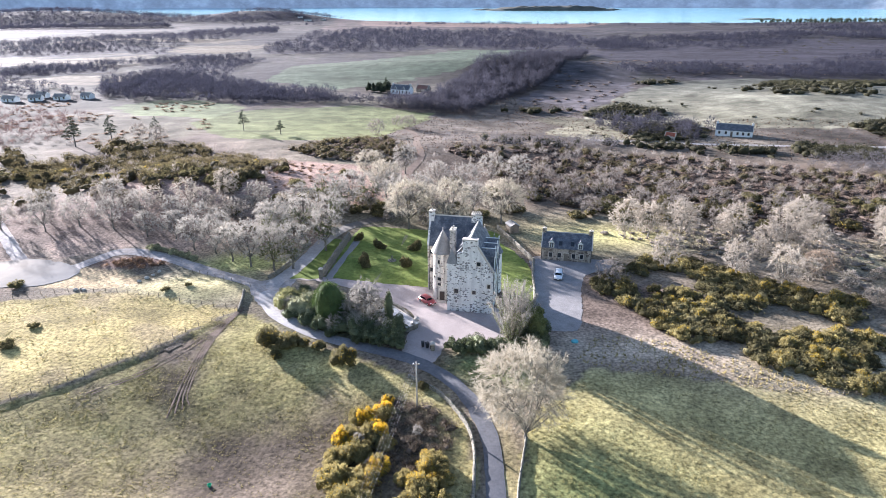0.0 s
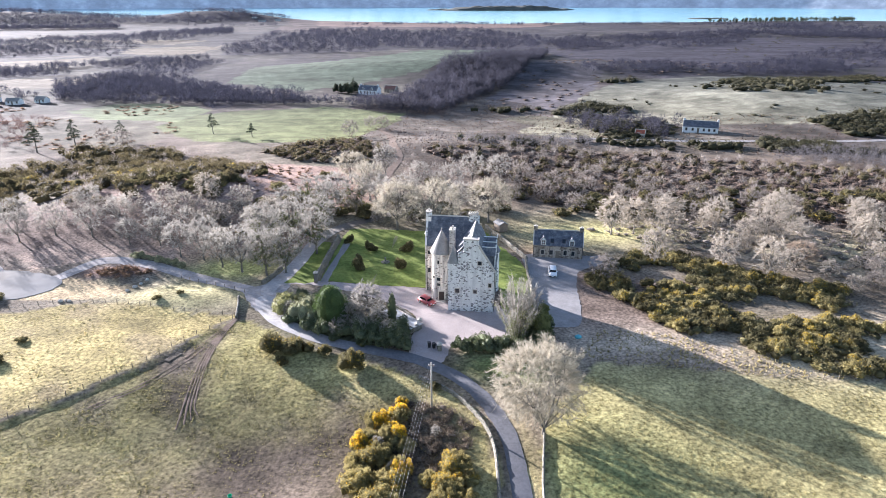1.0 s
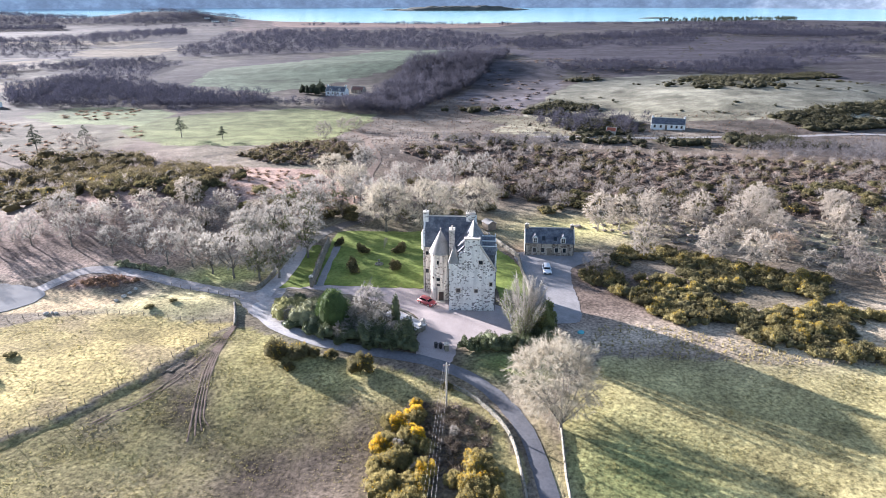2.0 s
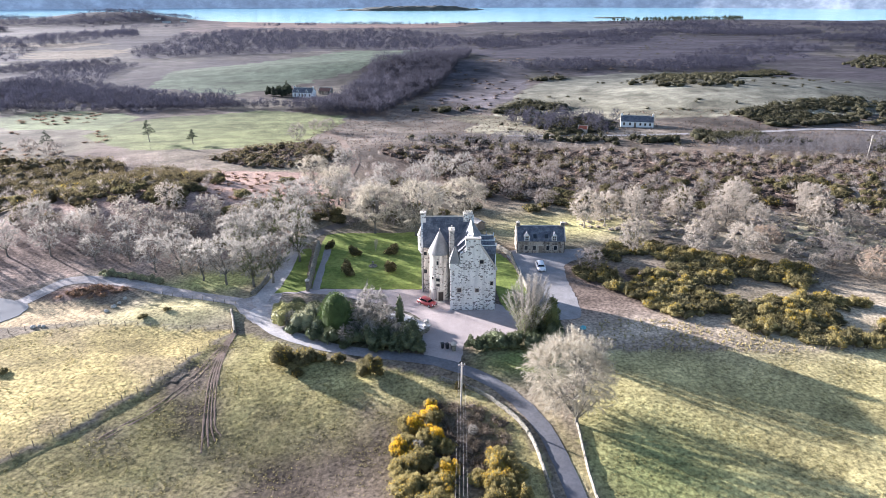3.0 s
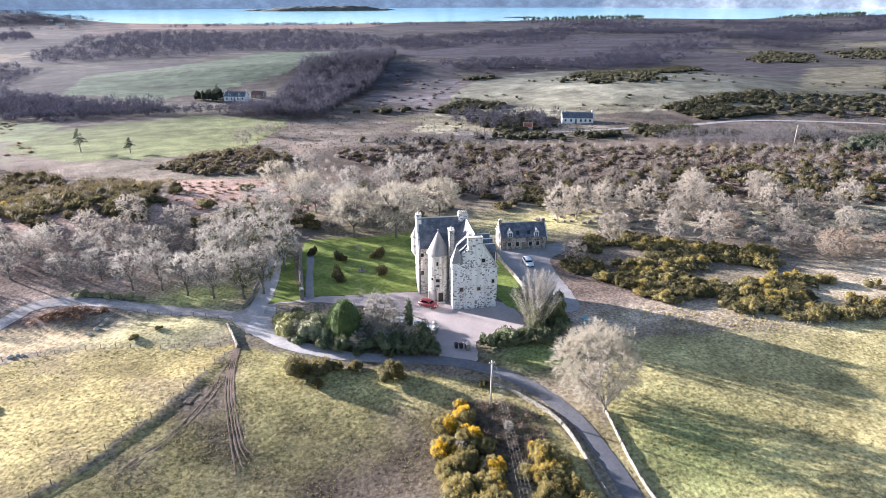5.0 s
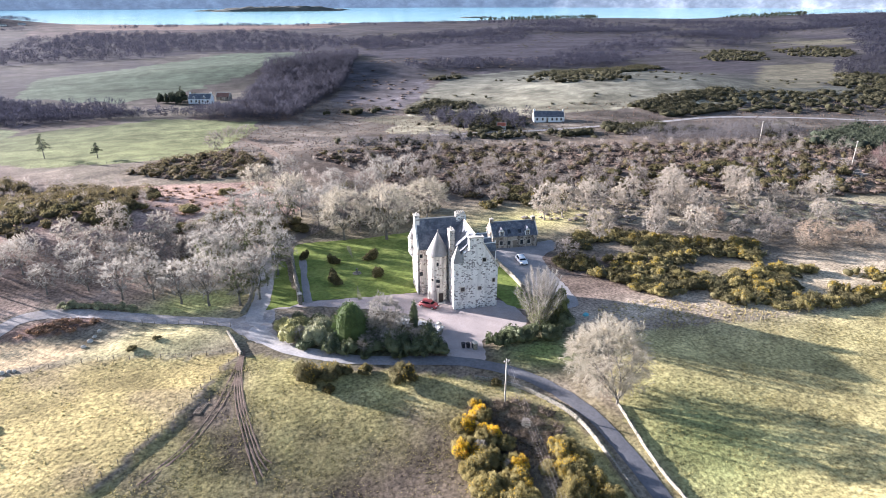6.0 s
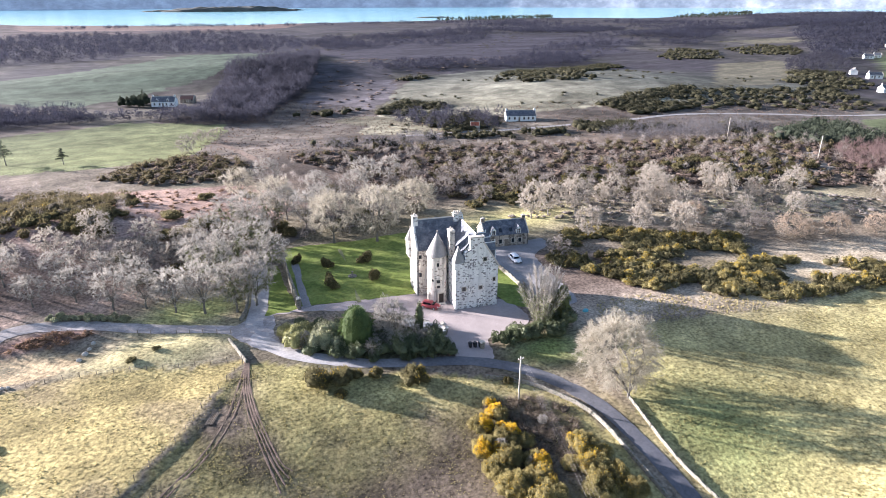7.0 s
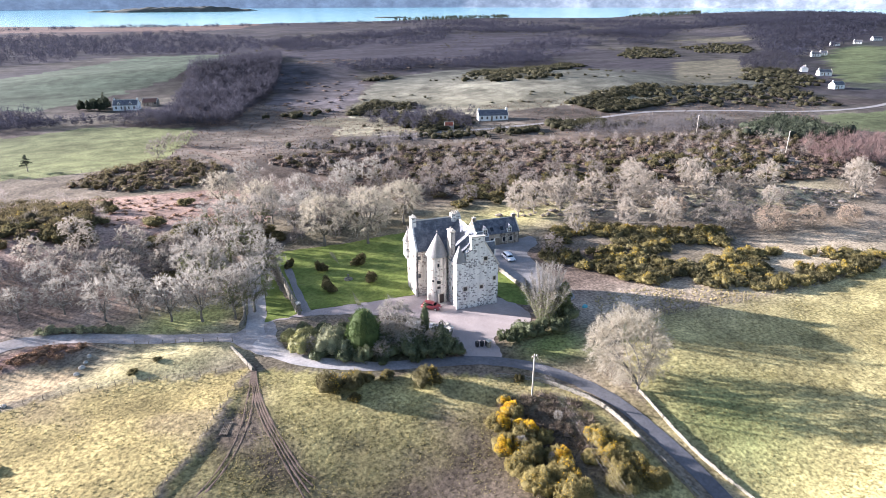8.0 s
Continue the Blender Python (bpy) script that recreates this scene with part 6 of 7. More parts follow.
def cottage(name, label, m, length, depth, eave, ridge, wall, roof, dormers, doors, windows, skylights=(), chimneys=(), pipes=()):
    ob = thing(name, label, "house", m)
    part("wall", prism([(0, -0.4), (depth, -0.4), (depth, eave), (depth / 2, ridge - 0.1), (0, eave)], 0, length, "x"), wall, ob)
    for y0 in (-0.2, depth + 0.2):
        slate_slope(ob, "roof", (-0.05, y0, eave - 0.15), (length + 0.05, y0, eave - 0.15), (length + 0.05, depth / 2, ridge), (-0.05, depth / 2, ridge), roof, 12, 0.08)
    part("ridge", prism([(depth / 2 - 0.14, ridge + 0.02), (depth / 2 + 0.14, ridge + 0.02), (depth / 2, ridge + 0.2)], -0.05, length + 0.05, "x"), M_DRESSED, ob)
    for x in (-0.12, length - 0.1):
        part("skew", prism([(-0.25, eave - 0.1), (-0.25, eave + 0.12), (depth / 2, ridge + 0.26), (depth + 0.25, eave + 0.12), (depth + 0.25, eave - 0.1), (depth / 2, ridge)], x, x + 0.24, "x"), M_DRESSED, ob)
    for x in dormers:
        dm = part("dormer", prism([(x - 0.6, eave - 0.1), (x + 0.6, eave - 0.1), (x + 0.6, eave + 1.2), (x, eave + 1.95), (x - 0.6, eave + 1.2)], -0.06, depth / 2 - 0.3), M_WHITE, ob, "white-painted gabled dormer")
        for s in (-1, 1):
            slate_slope(dm, "dormer_roof", (x + s * 0.78, -0.22, eave + 1.02), (x + s * 0.78, depth / 2 - 0.2, eave + 1.02), (x, depth / 2 - 0.2, eave + 2.0), (x, -0.22, eave + 2.0), roof, 4, 0.06)
        window(dm, x, -0.07, eave + 0.15, 0.7, 0.95)
    for x in skylights:
        t = 0.32
        z = eave - 0.15 + (ridge - eave + 0.15) * t
        slope = math.degrees(math.atan2(ridge - eave + 0.15, depth / 2 + 0.2))
        sk = part("skylight", box(-0.38, 0.38, -0.55, 0.55, 0.06, 0.18, 0.02), M_BIN, ob, "dark roof window")
        sk.matrix_local = pose(x, -0.2 + (depth / 2 + 0.2) * t, z, slope)
        part("pane", box(-0.3, 0.3, -0.47, 0.47, 0.182, 0.19), M_GLASS, sk, "dark glass")
    for x in doors:
        dr = part("door", box(x - 0.45, x + 0.45, -0.04, 0.08, 0, 2.05), M_WOOD, ob, "timber door")
        part("lintel", box(x - 0.65, x + 0.65, -0.06, 0.1, 2.06, 2.3), M_DRESSED, dr)
    for x in windows:
        window(ob, x, 0, 0.95, 0.75, 1.1, bars=False)
    for x in pipes:
        part("downpipe", lathe([(0, 0), (0.05, 0), (0.05, eave), (0, eave)], x, -0.07, 8), M_BIN, ob)
    for x in chimneys:
        chimney_small(ob, x, depth / 2, ridge - 0.5, ridge + 0.95, wall)
    return ob


cottage("stone_cottage", "brown rubble-stone cottage with slate roof and two white dormers", pose(17.6, 27.4, 0.03, 0, 0, -10.5), 11.4, 6.0, 3.3, 6.0, M_COTTAGE, M_SLATE, (2.3, 8.8), (5.7,), (2.2, 4.2, 7.4, 9.2), (4.3, 7.0), (0.35, 11.0), (0.1, 3.8, 7.5, 11.3))
# white bungalow and its red-roofed shed across the valley
hz = land1(116, 170)
cottage("white_bungalow", "long white-rendered bungalow with a grey slate roof", pose(109.6, 172.4, hz, 0, 0, -22), 15.0, 6.5, 2.7, 4.9, M_WHITE, M_SLATE, (), (6.6,), (1.6, 4.3, 9.0, 11.2, 13.4), (), (0.4, 14.6))
cottage("red_roofed_shed", "small pale shed with a rusty red roof", pose(85, 163.5, land1(86, 163), 0, 0, -25), 4.2, 3.6, 2.1, 3.3, M_DRESSED, material("rusty_red_sheet", (0.4, 0.13, 0.08), 0.8, 3.0, 0.3), (), (1.4,), ())
cottage("white_farmhouse", "white-rendered farmhouse with two dormers beside dark trees", pose(-48.6, 296.5, land1(-42, 297), 0, 0, -22), 13.0, 6, 2.9, 5.4, M_WHITE, M_SLATE, (3.5, 9.4), (6.4,), (1.8, 4.6, 8.4, 11.2), (), (0.4, 12.6))
cottage("brown_barn", "low brown barn behind the farmhouse", pose(-33, 305, land1(-28, 305), 0, 0, -22), 8, 5, 2.2, 4.0, M_COTTAGE, material("brown_tiles", (0.24, 0.13, 0.1), 0.8, 4.0, 0.3), (), (3,), (7,))
for x, y, a, s in ((380, 154, 40, 9), (447, 206, 20, 10), (464, 226, 95, 6), (618, 320, 10, 9), (640, 324, 10, 7), (763, 387, 15, 11), (807, 384, 0, 9), (871, 395, 30, 14)):
    cottage("white_house", "small white house with a grey roof in the far village", pose(x, y, land1(x, y), 0, 0, a - 50), s, 5.0, 2.7, 4.6, M_WHITE, M_SLATE, (), (s * 0.4,), (s * 0.2, s * 0.7), (), (0.4,))
for x, y, a, s in ((-272, 254, -8, 11), (-258, 257, 12, 9), (-246, 262, -5, 10), (-233, 268, -10, 8), (-262, 270, 0, 8), (-414, 1560, 0, 22), (-380, 1590, 10, 18), (-440, 1600, 5, 16)):
    cottage("pale_house", "pale low house with a grey roof in the far settlement", pose(x, y, land1(x, y), 0, 0, a), s * 0.8, 4.5, 2.1, 3.5, M_WHITE, M_SLATE_PALE, (), (s * 0.4,), (s * 0.2, s * 0.7))


# ---------------------------------------------------------------- walls, fences, poles
def dyke(name, label, line, height=1.0, width=0.5, mat=None, seed=0, cope=False):
    """A dry-stone wall with a lumpy top, along a plan line."""
    rg = random.Random(seed)
    bm = bmesh.new()
    prev = None
    pts = curve(line, 0.55)
    for i, (x, y) in enumerate(pts):
        (xa, ya), (xb, yb) = pts[max(0, i - 1)], pts[min(len(pts) - 1, i + 1)]
        d = math.hypot(xb - xa, yb - ya) or 1
        nx, ny = (yb - ya) / d, -(xb - xa) / d
        h = height * rg.uniform(0.86, 1.08)
        w = width * rg.uniform(0.85, 1.1)
        z = land1(x, y)
        ring = [bm.verts.new((x + nx * o, y + ny * o, z + zz)) for o, zz in ((-w * 0.6, -0.2), (-w * 0.52, h * 0.5), (-w * 0.36, h * 0.93), (0, h + rg.uniform(-0.02, 0.08)), (w * 0.36, h * 0.93), (w * 0.52, h * 0.5), (w * 0.6, -0.2))]
        if prev:
            for a in range(6):
                bm.faces.new((prev[a], prev[a + 1], ring[a + 1], ring[a]))
        else:
            bm.faces.new(ring)
        prev = ring
    bm.faces.new(prev[::-1])
    return tagged(part(name, bm, mat or M_DYKE), label, "wall")


dyke("stone_wall", "mossy dry-stone wall along the inner bend of the road", [(-8.9, -21.4), (-4.4, -24.9), (-1.5, -28.8), (0.7, -33.2), (1.6, -37.5), (1.6, -42), (1.4, -46), (1.0, -52), (0.4, -60)], 0.6, 0.45, seed=1)
dyke("stone_wall", "pale stone wall at the edge of the pasture", [(8.9, -35.8), (8.5, -38), (7.6, -42.6), (7.1, -45.8), (6.8, -49.5), (6.9, -53), (7.2, -60)], 0.45, 0.32, seed=2)
dyke("garden_wall", "tall rubble garden wall beside the lawn", [(-31.2, 15.6), (-30.6, 22), (-30.0, 30), (-29.2, 38.5)], 1.9, 0.75, seed=3)
dyke("garden_wall", "low rubble wall edging the forecourt", [(-15.4, 4.0), (-12.6, 1.0), (-10.6, -2.2), (-9.6, -5.8)], 0.8, 0.6, seed=4)
dyke("garden_wall", "stone wall between side lawn and yard", [(13.3, -2.2), (14.4, 9), (14.9, 18), (15.6, 24.5)], 1.0, 0.5, seed=5)
dyke("garden_wall", "old stone wall behind the side lawn", [(15.8, 25.5), (12.5, 36), (8.4, 48)], 1.1, 0.5, seed=6)
dyke("stone_wall", "mossy wall in front of the grove by the junction", [(-42.6, 14.4), (-40.9, 18.5), (-39.4, 26), (-38, 34)], 0.9, 0.55, seed=7)
dyke("stone_wall", "low mossy wall beside the junction", [(-45.6, 7.4), (-44.9, 4.4), (-44.4, 1.6), (-43.9, -1.0)], 0.6, 0.5, seed=8)
for x, y, h in ((-31.2, 14.8, 2.3), (-9.4, -6.6, 1.3), (-8.9, -4.9, 1.3), (-11.6, -10.6, 1.3), (-5.4, -13.6, 1.2)):
    pl = thing("gate_pillar", "square rubble gate pillar with a cap stone", "pillar", Matrix.Translation((x, y, land1(x, y))), "gate pillars")
    part("shaft", box(-0.35, 0.35, -0.35, 0.35, -0.2, h, 0.04), M_DYKE, pl)
    part("cap", prism([(-0.45, h), (0.45, h), (0.45, h + 0.12), (0, h + 0.35), (-0.45, h + 0.12)], -0.45, 0.45), M_DRESSED, pl)


def fence(label, line, gap=2.4, height=0.95, wires=3):
    pts = curve(line, 0.3)
    fx = thing("fence", label, "fence")
    keep, last = [], None
    for x, y in pts:
        if last is None or math.hypot(x - last[0], y - last[1]) >= gap:
            keep.append((x, y))
            last = (x, y)
    mesh = None
    for x, y in keep:
        if mesh is None:
            ob = part("post", box(-0.045, 0.045, -0.045, 0.045, -0.3, height, 0.012), M_WOOD, fx)
            mesh = ob.data
        else:
            ob = new("post", mesh)
            ob.parent = fx
        ob.location = (x, y, land1(x, y))
        ob.rotation_euler = (random.uniform(-0.06, 0.06), random.uniform(-0.06, 0.06), random.uniform(0, 3))
    for k in range(wires):
        p = np.array([(x, y, land1(x, y) + height * (0.35 + 0.3 * k)) for x, y in keep])
        link_mesh("wire", *pipe(p, 0.006, 3), M_WIRE, fx)
    return fx


fence("post and wire fence between the two pastures", [(-44.6, -1.0), (-47.4, -4.6), (-51.8, -11), (-55.6, -17.0), (-62.8, -24.6), (-72.5, -33.6), (-87, -46)])
fence("post and wire fence along the top of the pale pasture", [(-44.5, 0.2), (-55.4, 1.8), (-67.5, 5.3), (-76, 6.4), (-85, 5.6), (-97, 1.0), (-125, -8)])
fence("post and wire fence above the shaded pasture", [(21, -18.3), (27.5, -20.2), (42.9, -22.6), (53.2, -24.4), (63, -25.3), (91, -29.5), (120, -34)])
fence("old fence along the far edge of the bright field", [(-104, 160), (-79, 157), (-42, 156)], 3.0)
fence("fence running beside the inner lane", [(-45, 9.6), (-54, 13.6), (-62, 17.6)], 2.2)


def utility_pole(label, x, y, height, arm=True, mat=None):
    ob = thing("utility_pole", label, "pole", Matrix.Translation((x, y, land1(x, y))), "utility poles")
    part("pole", lathe([(0, -0.4), (0.15, -0.4), (0.1, height), (0, height + 0.05)], 0, 0, 10), mat or M_POLE, ob, smooth=True)
    if arm:
        part("crossarm", box(-0.5, 0.5, -0.06, 0.06, height - 0.5, height - 0.38, 0.01), M_WOOD, ob)
        for s in (-0.4, 0.4):
            part("insulator", lathe([(0, height - 0.38), (0.05, height - 0.38), (0.06, height - 0.25), (0, height - 0.22)], s, 0, 8), M_WHITE, ob)
    return ob


utility_pole("pale timber utility pole beside the gorse", -7.0, -28.6, 8.0)
utility_pole("pale timber utility pole in the far scrub", 152.0, 37.0, 8.6)
utility_pole("far timber utility pole", 163.7, 85.2, 8.0)
for o, u in ((-0.42, -0.9), (-0.15, -0.3), (0.15, 0.3), (0.42, 0.9)):
    a, b = np.array([-7.0 + o, -28.6, land1(-7.0, -28.6) + 7.9]), np.array([-13.6 + u, -62.0, 0.9])
    k = np.linspace(0, 1, 25)[:, None]
    p = a + (b - a) * k - np.array([0, 0, 1.0]) * (4 * k * (1 - k)) * 0.25
    tagged(link_mesh("cable", *pipe(p, 0.007), M_WIRE), "thin overhead cable running from the utility pole", "cable", "cables")


# ---------------------------------------------------------------- vehicles
def car(label, paint, m, length=4.2, width=1.75, height=1.46):
    ob = thing("car", label, "car", m)
    L, W = length / 2, width / 2
    prof = [(-L, 0.35), (-L + 0.05, 0.75), (-L + 0.2, 0.92), (L - 1.15, 0.98), (L - 0.25, 0.82), (L, 0.62), (L, 0.32), (L - 0.2, 0.24), (-L + 0.2, 0.24)]
    bm = prism([(x, z) for x, z in prof], -W, W)
    bmesh.ops.bevel(bm, geom=bm.edges[:], offset=0.06, segments=2, affect="EDGES")
    part("body", bm, paint, ob, smooth=True)
    cab = [(-L + 0.25, 0.9), (-L + 0.6, height - 0.06), (-L + 0.9, height), (L * 0.12, height), (L * 0.52, 0.96)]
    bm = prism(cab, -W + 0.1, W - 0.1)
    for v in bm.verts:
        if v.co.z > 1.1:
            v.co.y *= 0.84
    bmesh.ops.bevel(bm, geom=bm.edges[:], offset=0.05, segments=2, affect="EDGES")
    roof = part("cabin", bm, paint, ob, smooth=True)

    def pane(p, y=None):
        b = bmesh.new()
        b.faces.new([b.verts.new(q) for q in p])
        g = bmesh.ops.extrude_face_region(b, geom=b.faces[:])
        return b

    k = 0.012
    part("windscreen", pane([(L * 0.15 + k, -W * 0.68, height - 0.08), (L * 0.15 + k, W * 0.68, height - 0.08), (L * 0.52 + k, W * 0.8, 1.0), (L * 0.52 + k, -W * 0.8, 1.0)]), M_GLASS, ob, "dark windscreen")
    part("rear_window", pane([(-L + 0.56 - k, -W * 0.66, height - 0.12), (-L + 0.56 - k, W * 0.66, height - 0.12), (-L + 0.28 - k, W * 0.78, 0.98), (-L + 0.28 - k, -W * 0.78, 0.98)]), M_GLASS, ob, "dark rear window")
    for s in (-1, 1):
        y0, y1 = s * (W - 0.085), s * (W * 0.755)
        part("side_window", pane([(-L + 0.6, y0, 1.0), (L * 0.42, y0, 1.0), (L * 0.1, y1 + s * 0.015, height - 0.1), (-L + 0.85, y1 + s * 0.015, height - 0.1)]), M_GLASS, ob, "dark side windows")
        part("headlight", box(L - 0.18, L - 0.01, s * (W - 0.28) - 0.16, s * (W - 0.28) + 0.16, 0.62, 0.76, 0.02), M_LAMP, ob)
        part("tail_light", box(-L + 0.0, -L + 0.1, s * (W - 0.2) - 0.1, s * (W - 0.2) + 0.1, 0.7, 0.86, 0.02), M_RED, ob)
        part("wing_mirror", box(L * 0.4, L * 0.4 + 0.1, s * (W + 0.08) - 0.08, s * (W + 0.08) + 0.08, 0.98, 1.12, 0.02), paint, ob)
        for x in (-L + 0.78, L - 0.8):
            bm = lathe([(0, -0.1), (0.3, -0.1), (0.33, -0.05), (0.33, 0.05), (0.3, 0.1), (0, 0.1)], 0, 0, 18)
            bm.transform(pose(x, s * (W - 0.06), 0.33, 90, 0, 0))
            wh = part("wheel", bm, M_TYRE, ob, smooth=False)
            bm = lathe([(0, -0.105), (0.2, -0.105), (0.2, 0.105), (0, 0.105)], 0, 0, 14)
            bm.transform(pose(x, s * (W - 0.055), 0.33, 90, 0, 0))
            part("rim", bm, M_CHROME, wh)
    part("bumper", box(L - 0.08, L + 0.03, -W + 0.1, W - 0.1, 0.3, 0.5, 0.03), M_BIN, ob)
    part("number_plate", box(L + 0.03, L + 0.045, -0.26, 0.26, 0.38, 0.49), M_WHITE, ob)
    return ob


car("small red hatchback parked by the tower door", M_RED, pose(-7.5, 4.2, 0.08, 0, 0, -48), 3.9, 1.68, 1.45)
car("white saloon car parked in the cottage yard", M_CARWHITE, pose(20.4, 17.6, 0.07, 0, 0, -100), 4.4, 1.8, 1.5)


# ---------------------------------------------------------------- garden
def conifer(name, label, seed, height, radius, mat, sprays=2200, tip=0.15, size=0.1, length=0.25):
    """A dense upright evergreen."""
    rg = np.random.default_rng(seed)

    def girth(t):
        return (0.78 + 0.44 * min(t, 0.5)) * math.sqrt(max(0.0, 1 - t ** (2.4 - 1.2 * tip))) + 0.02

    rows = []
    for i in range(16):
        t = i / 15
        w = radius * girth(t)
        for _ in range(3):
            a = rg.uniform(0, 2 * math.pi)
            o = w * 0.35
            rows.append((math.cos(a) * o, math.sin(a) * o, 0.3 + t * (height - 0.7), w * 0.72, w * 0.72, height / 11))
    ob = thing(name, label, "tree")
    link_mesh("trunk", *tubes(np.array([[0, 0, -0.2]]), np.array([[0, 0, height * 0.8]]), np.array([0.14]), np.array([0.05]), 7), M_BARK, ob)
    bm = lathe([(0.0, 0.05)] + [(radius * 0.84 * girth(i / 9), 0.1 + i / 9 * (height - 0.5)) for i in range(10)] + [(0.0, height - 0.2)], 0, 0, 14)
    for v in bm.verts:
        v.co += v.co.normalized() * 0.25 * noise.noise(v.co * 1.1)
    part("heart", bm, mat, ob)
    link_mesh("foliage", *tufts(rg, rows, sprays, size, length, 0.6), mat, ob)
    return ob


stand(conifer("cypress", "broad bright-green domed cypress in the shrubbery", 201, 8.4, 3.5, M_BRIGHTGREEN, 9000, 0.0, 0.07, 0.2), -25.2, -4.2)
stand(conifer("slim_cypress", "slim dark columnar cypress beside the forecourt", 202, 7.4, 0.95, M_EVERGREEN, 2200, 0.3, 0.07, 0.22), -13.9, -5.4)
stand(conifer("ivy_tree", "leaning trunk smothered in yellow-green ivy", 203, 8.0, 1.9, M_IVY, 4200, 0.1, 0.08, 0.26), 12.6, -11.8)
shrub_a = Kit([lambda s=s: bush("evergreen_shrub", "dense dark evergreen shrub in the roadside shrubbery", s, 5.0, 4.0, M_EVERGREEN, 1500, 0.07, 0.22, 22, group="shrubbery") for s in (211, 212)])
shrub_b = Kit([lambda s=s, m=m, t=t: bush("variegated_shrub", t, s, 5.4, 4.6, m, 1700, 0.065, 0.2, 24, group="shrubbery") for s, m, t in ((221, M_LEAF_YELLOW, "yellowish rounded shrub at the end of the shrubbery"), (222, M_GREYLEAF, "pale grey-green rounded shrub in the shrubbery"))])
shrub_c = Kit([lambda s=s: bush("laurel_shrub", "glossy mid-green laurel shrub", s, 4.2, 3.0, M_EVERGREEN, 1300, 0.08, 0.22, 16, group="shrubbery") for s in (231,)])
for x, y, s, k in ((-34.6, 1.0, 1.0, 0), (-31.2, -1.6, 1.05, 1), (-35.8, 4.6, 0.7, 0), (-29.2, 0.8, 0.95, 1), (-32.6, 4.0, 0.7, 0), (-28.6, -4.0, 0.75, 1)):
    shrub_b.put(x, y, scale=s, pick=k)
for x, y, s in ((-29.4, -5.0, 0.75), (-26.6, -7.4, 0.8), (-22.4, -7.6, 1.0), (-19.6, -9.2, 1.0), (-16.4, -9.8, 1.0), (-13.2, -10.6, 1.0), (-21.4, -5.0, 0.9), (-12.0, -8.0, 0.95), (-17.0, -6.6, 0.9), (-24.6, -0.6, 0.9), (-33.2, -2.6, 0.6), (-33.0, 6.8, 0.65), (-29.4, 5.0, 0.7), (-26.4, 2.8, 0.75), (-22.4, 0.8, 0.7), (-11.4, -12.6, 0.7), (2.4, -13.6, 0.9), (5.6, -14.4, 0.85), (9.2, -15.0, 1.0), (12.2, -12.8, 1.1)):
    shrub_a.put(x, y, scale=s)
for x, y, s in ((-24.2, -9.2, 0.6), (-15.0, -12.2, 0.75), (-18.6, -11.4, 0.65), (-1.6, -13.4, 0.9), (0.4, -14.2, 0.9), (12.4, -9.2, 1.5), (11.6, -5.8, 1.0)):
    shrub_c.put(x, y, scale=s)
soft = Kit([lambda: bare_tree("bare_shrub", "feathery pale bare shrub among evergreens", 241, 5.2, 2.3, 0.04, 10, 34, 300, 8, 0.018, fine=M_TWIG, stems=3, thick=0.014, group="bare shrubs")])
soft.put(-18.6, -2.6, scale=1.55)
soft.put(-21.2, -5.6, scale=1.1)
soft.put(-16.4, -6.2, scale=1.0)
soft.put(-23.6, -8.2, scale=0.75)
soft.put(-14.4, -9.6, scale=0.8)
soft.put(-19.6, -8.4, scale=0.85)
soft.put(-33.6, -0.8, scale=0.7)
soft.put(-12.4, -41.0, scale=0.42)
soft.put(-6.5, -34.5, scale=0.35)
soft.put(-14.8, -36.6, scale=0.5)
rose = Kit([lambda: bush("garden_shrub", "low dark shrub in a round bed on the lawn", 251, 3.0, 2.2, M_GORSE, 620, 0.07, 0.2, 6, group="lawn shrubs")])
for x, y, s in ((-21.2, 32.3, 1.25), (-11.8, 30.5, 1.4), (-22.2, 22.3, 1.45), (-14.0, 21.0, 1.4), (-26, 37, 1.0)):
    rose.put(x, y, scale=s)

# pines and other far single trees
def pine(name, label, seed, height):
    rg = np.random.default_rng(seed)
    ob = thing(name, label, "tree")
    link_mesh("trunk", *tubes(np.array([[0, 0, -0.3]]), np.array([[0.2, 0, height * 0.95]]), np.array([0.22]), np.array([0.06]), 7), M_BARK, ob)
    rows = []
    for i in range(9):
        t = 0.4 + 0.6 * i / 8
        for _ in range(3):
            a = rg.uniform(0, 6.28)
            o = (1.05 - t) * height * 0.42 * rg.uniform(0.5, 1.1)
            rows.append((math.cos(a) * o, math.sin(a) * o, t * height, 0.3 + (1 - t) * 1.5, 0.3 + (1 - t) * 1.5, 0.35))
    link_mesh("crown", *tufts(rg, rows, 900, 0.1, 0.35, 0.2), M_PINE, ob)
    return ob


pines = Kit([lambda s=s, h=h: pine("pine", "dark pine standing by the bright field", s, h) for s, h in ((261, 9), (262, 6.5))])
for x, y, k, s in ((-102, 175, 0, 1.0), (-83, 168, 1, 0.9), (-137, 163, 0, 0.9), (-150, 150, 0, 1.2), (-160, 140, 0, 1.3), (-52, 303, 0, 1.0)):
    pines.put(x, y, pick=k, scale=s)
for x, y, s in ((-40, 168, 0.95), (-27, 184, 0.85), (-33, 190, 0.7), (-130, 150, 0.9), (-142, 158, 0.9)):
    hazel.put(x, y, scale=s * 1.35)

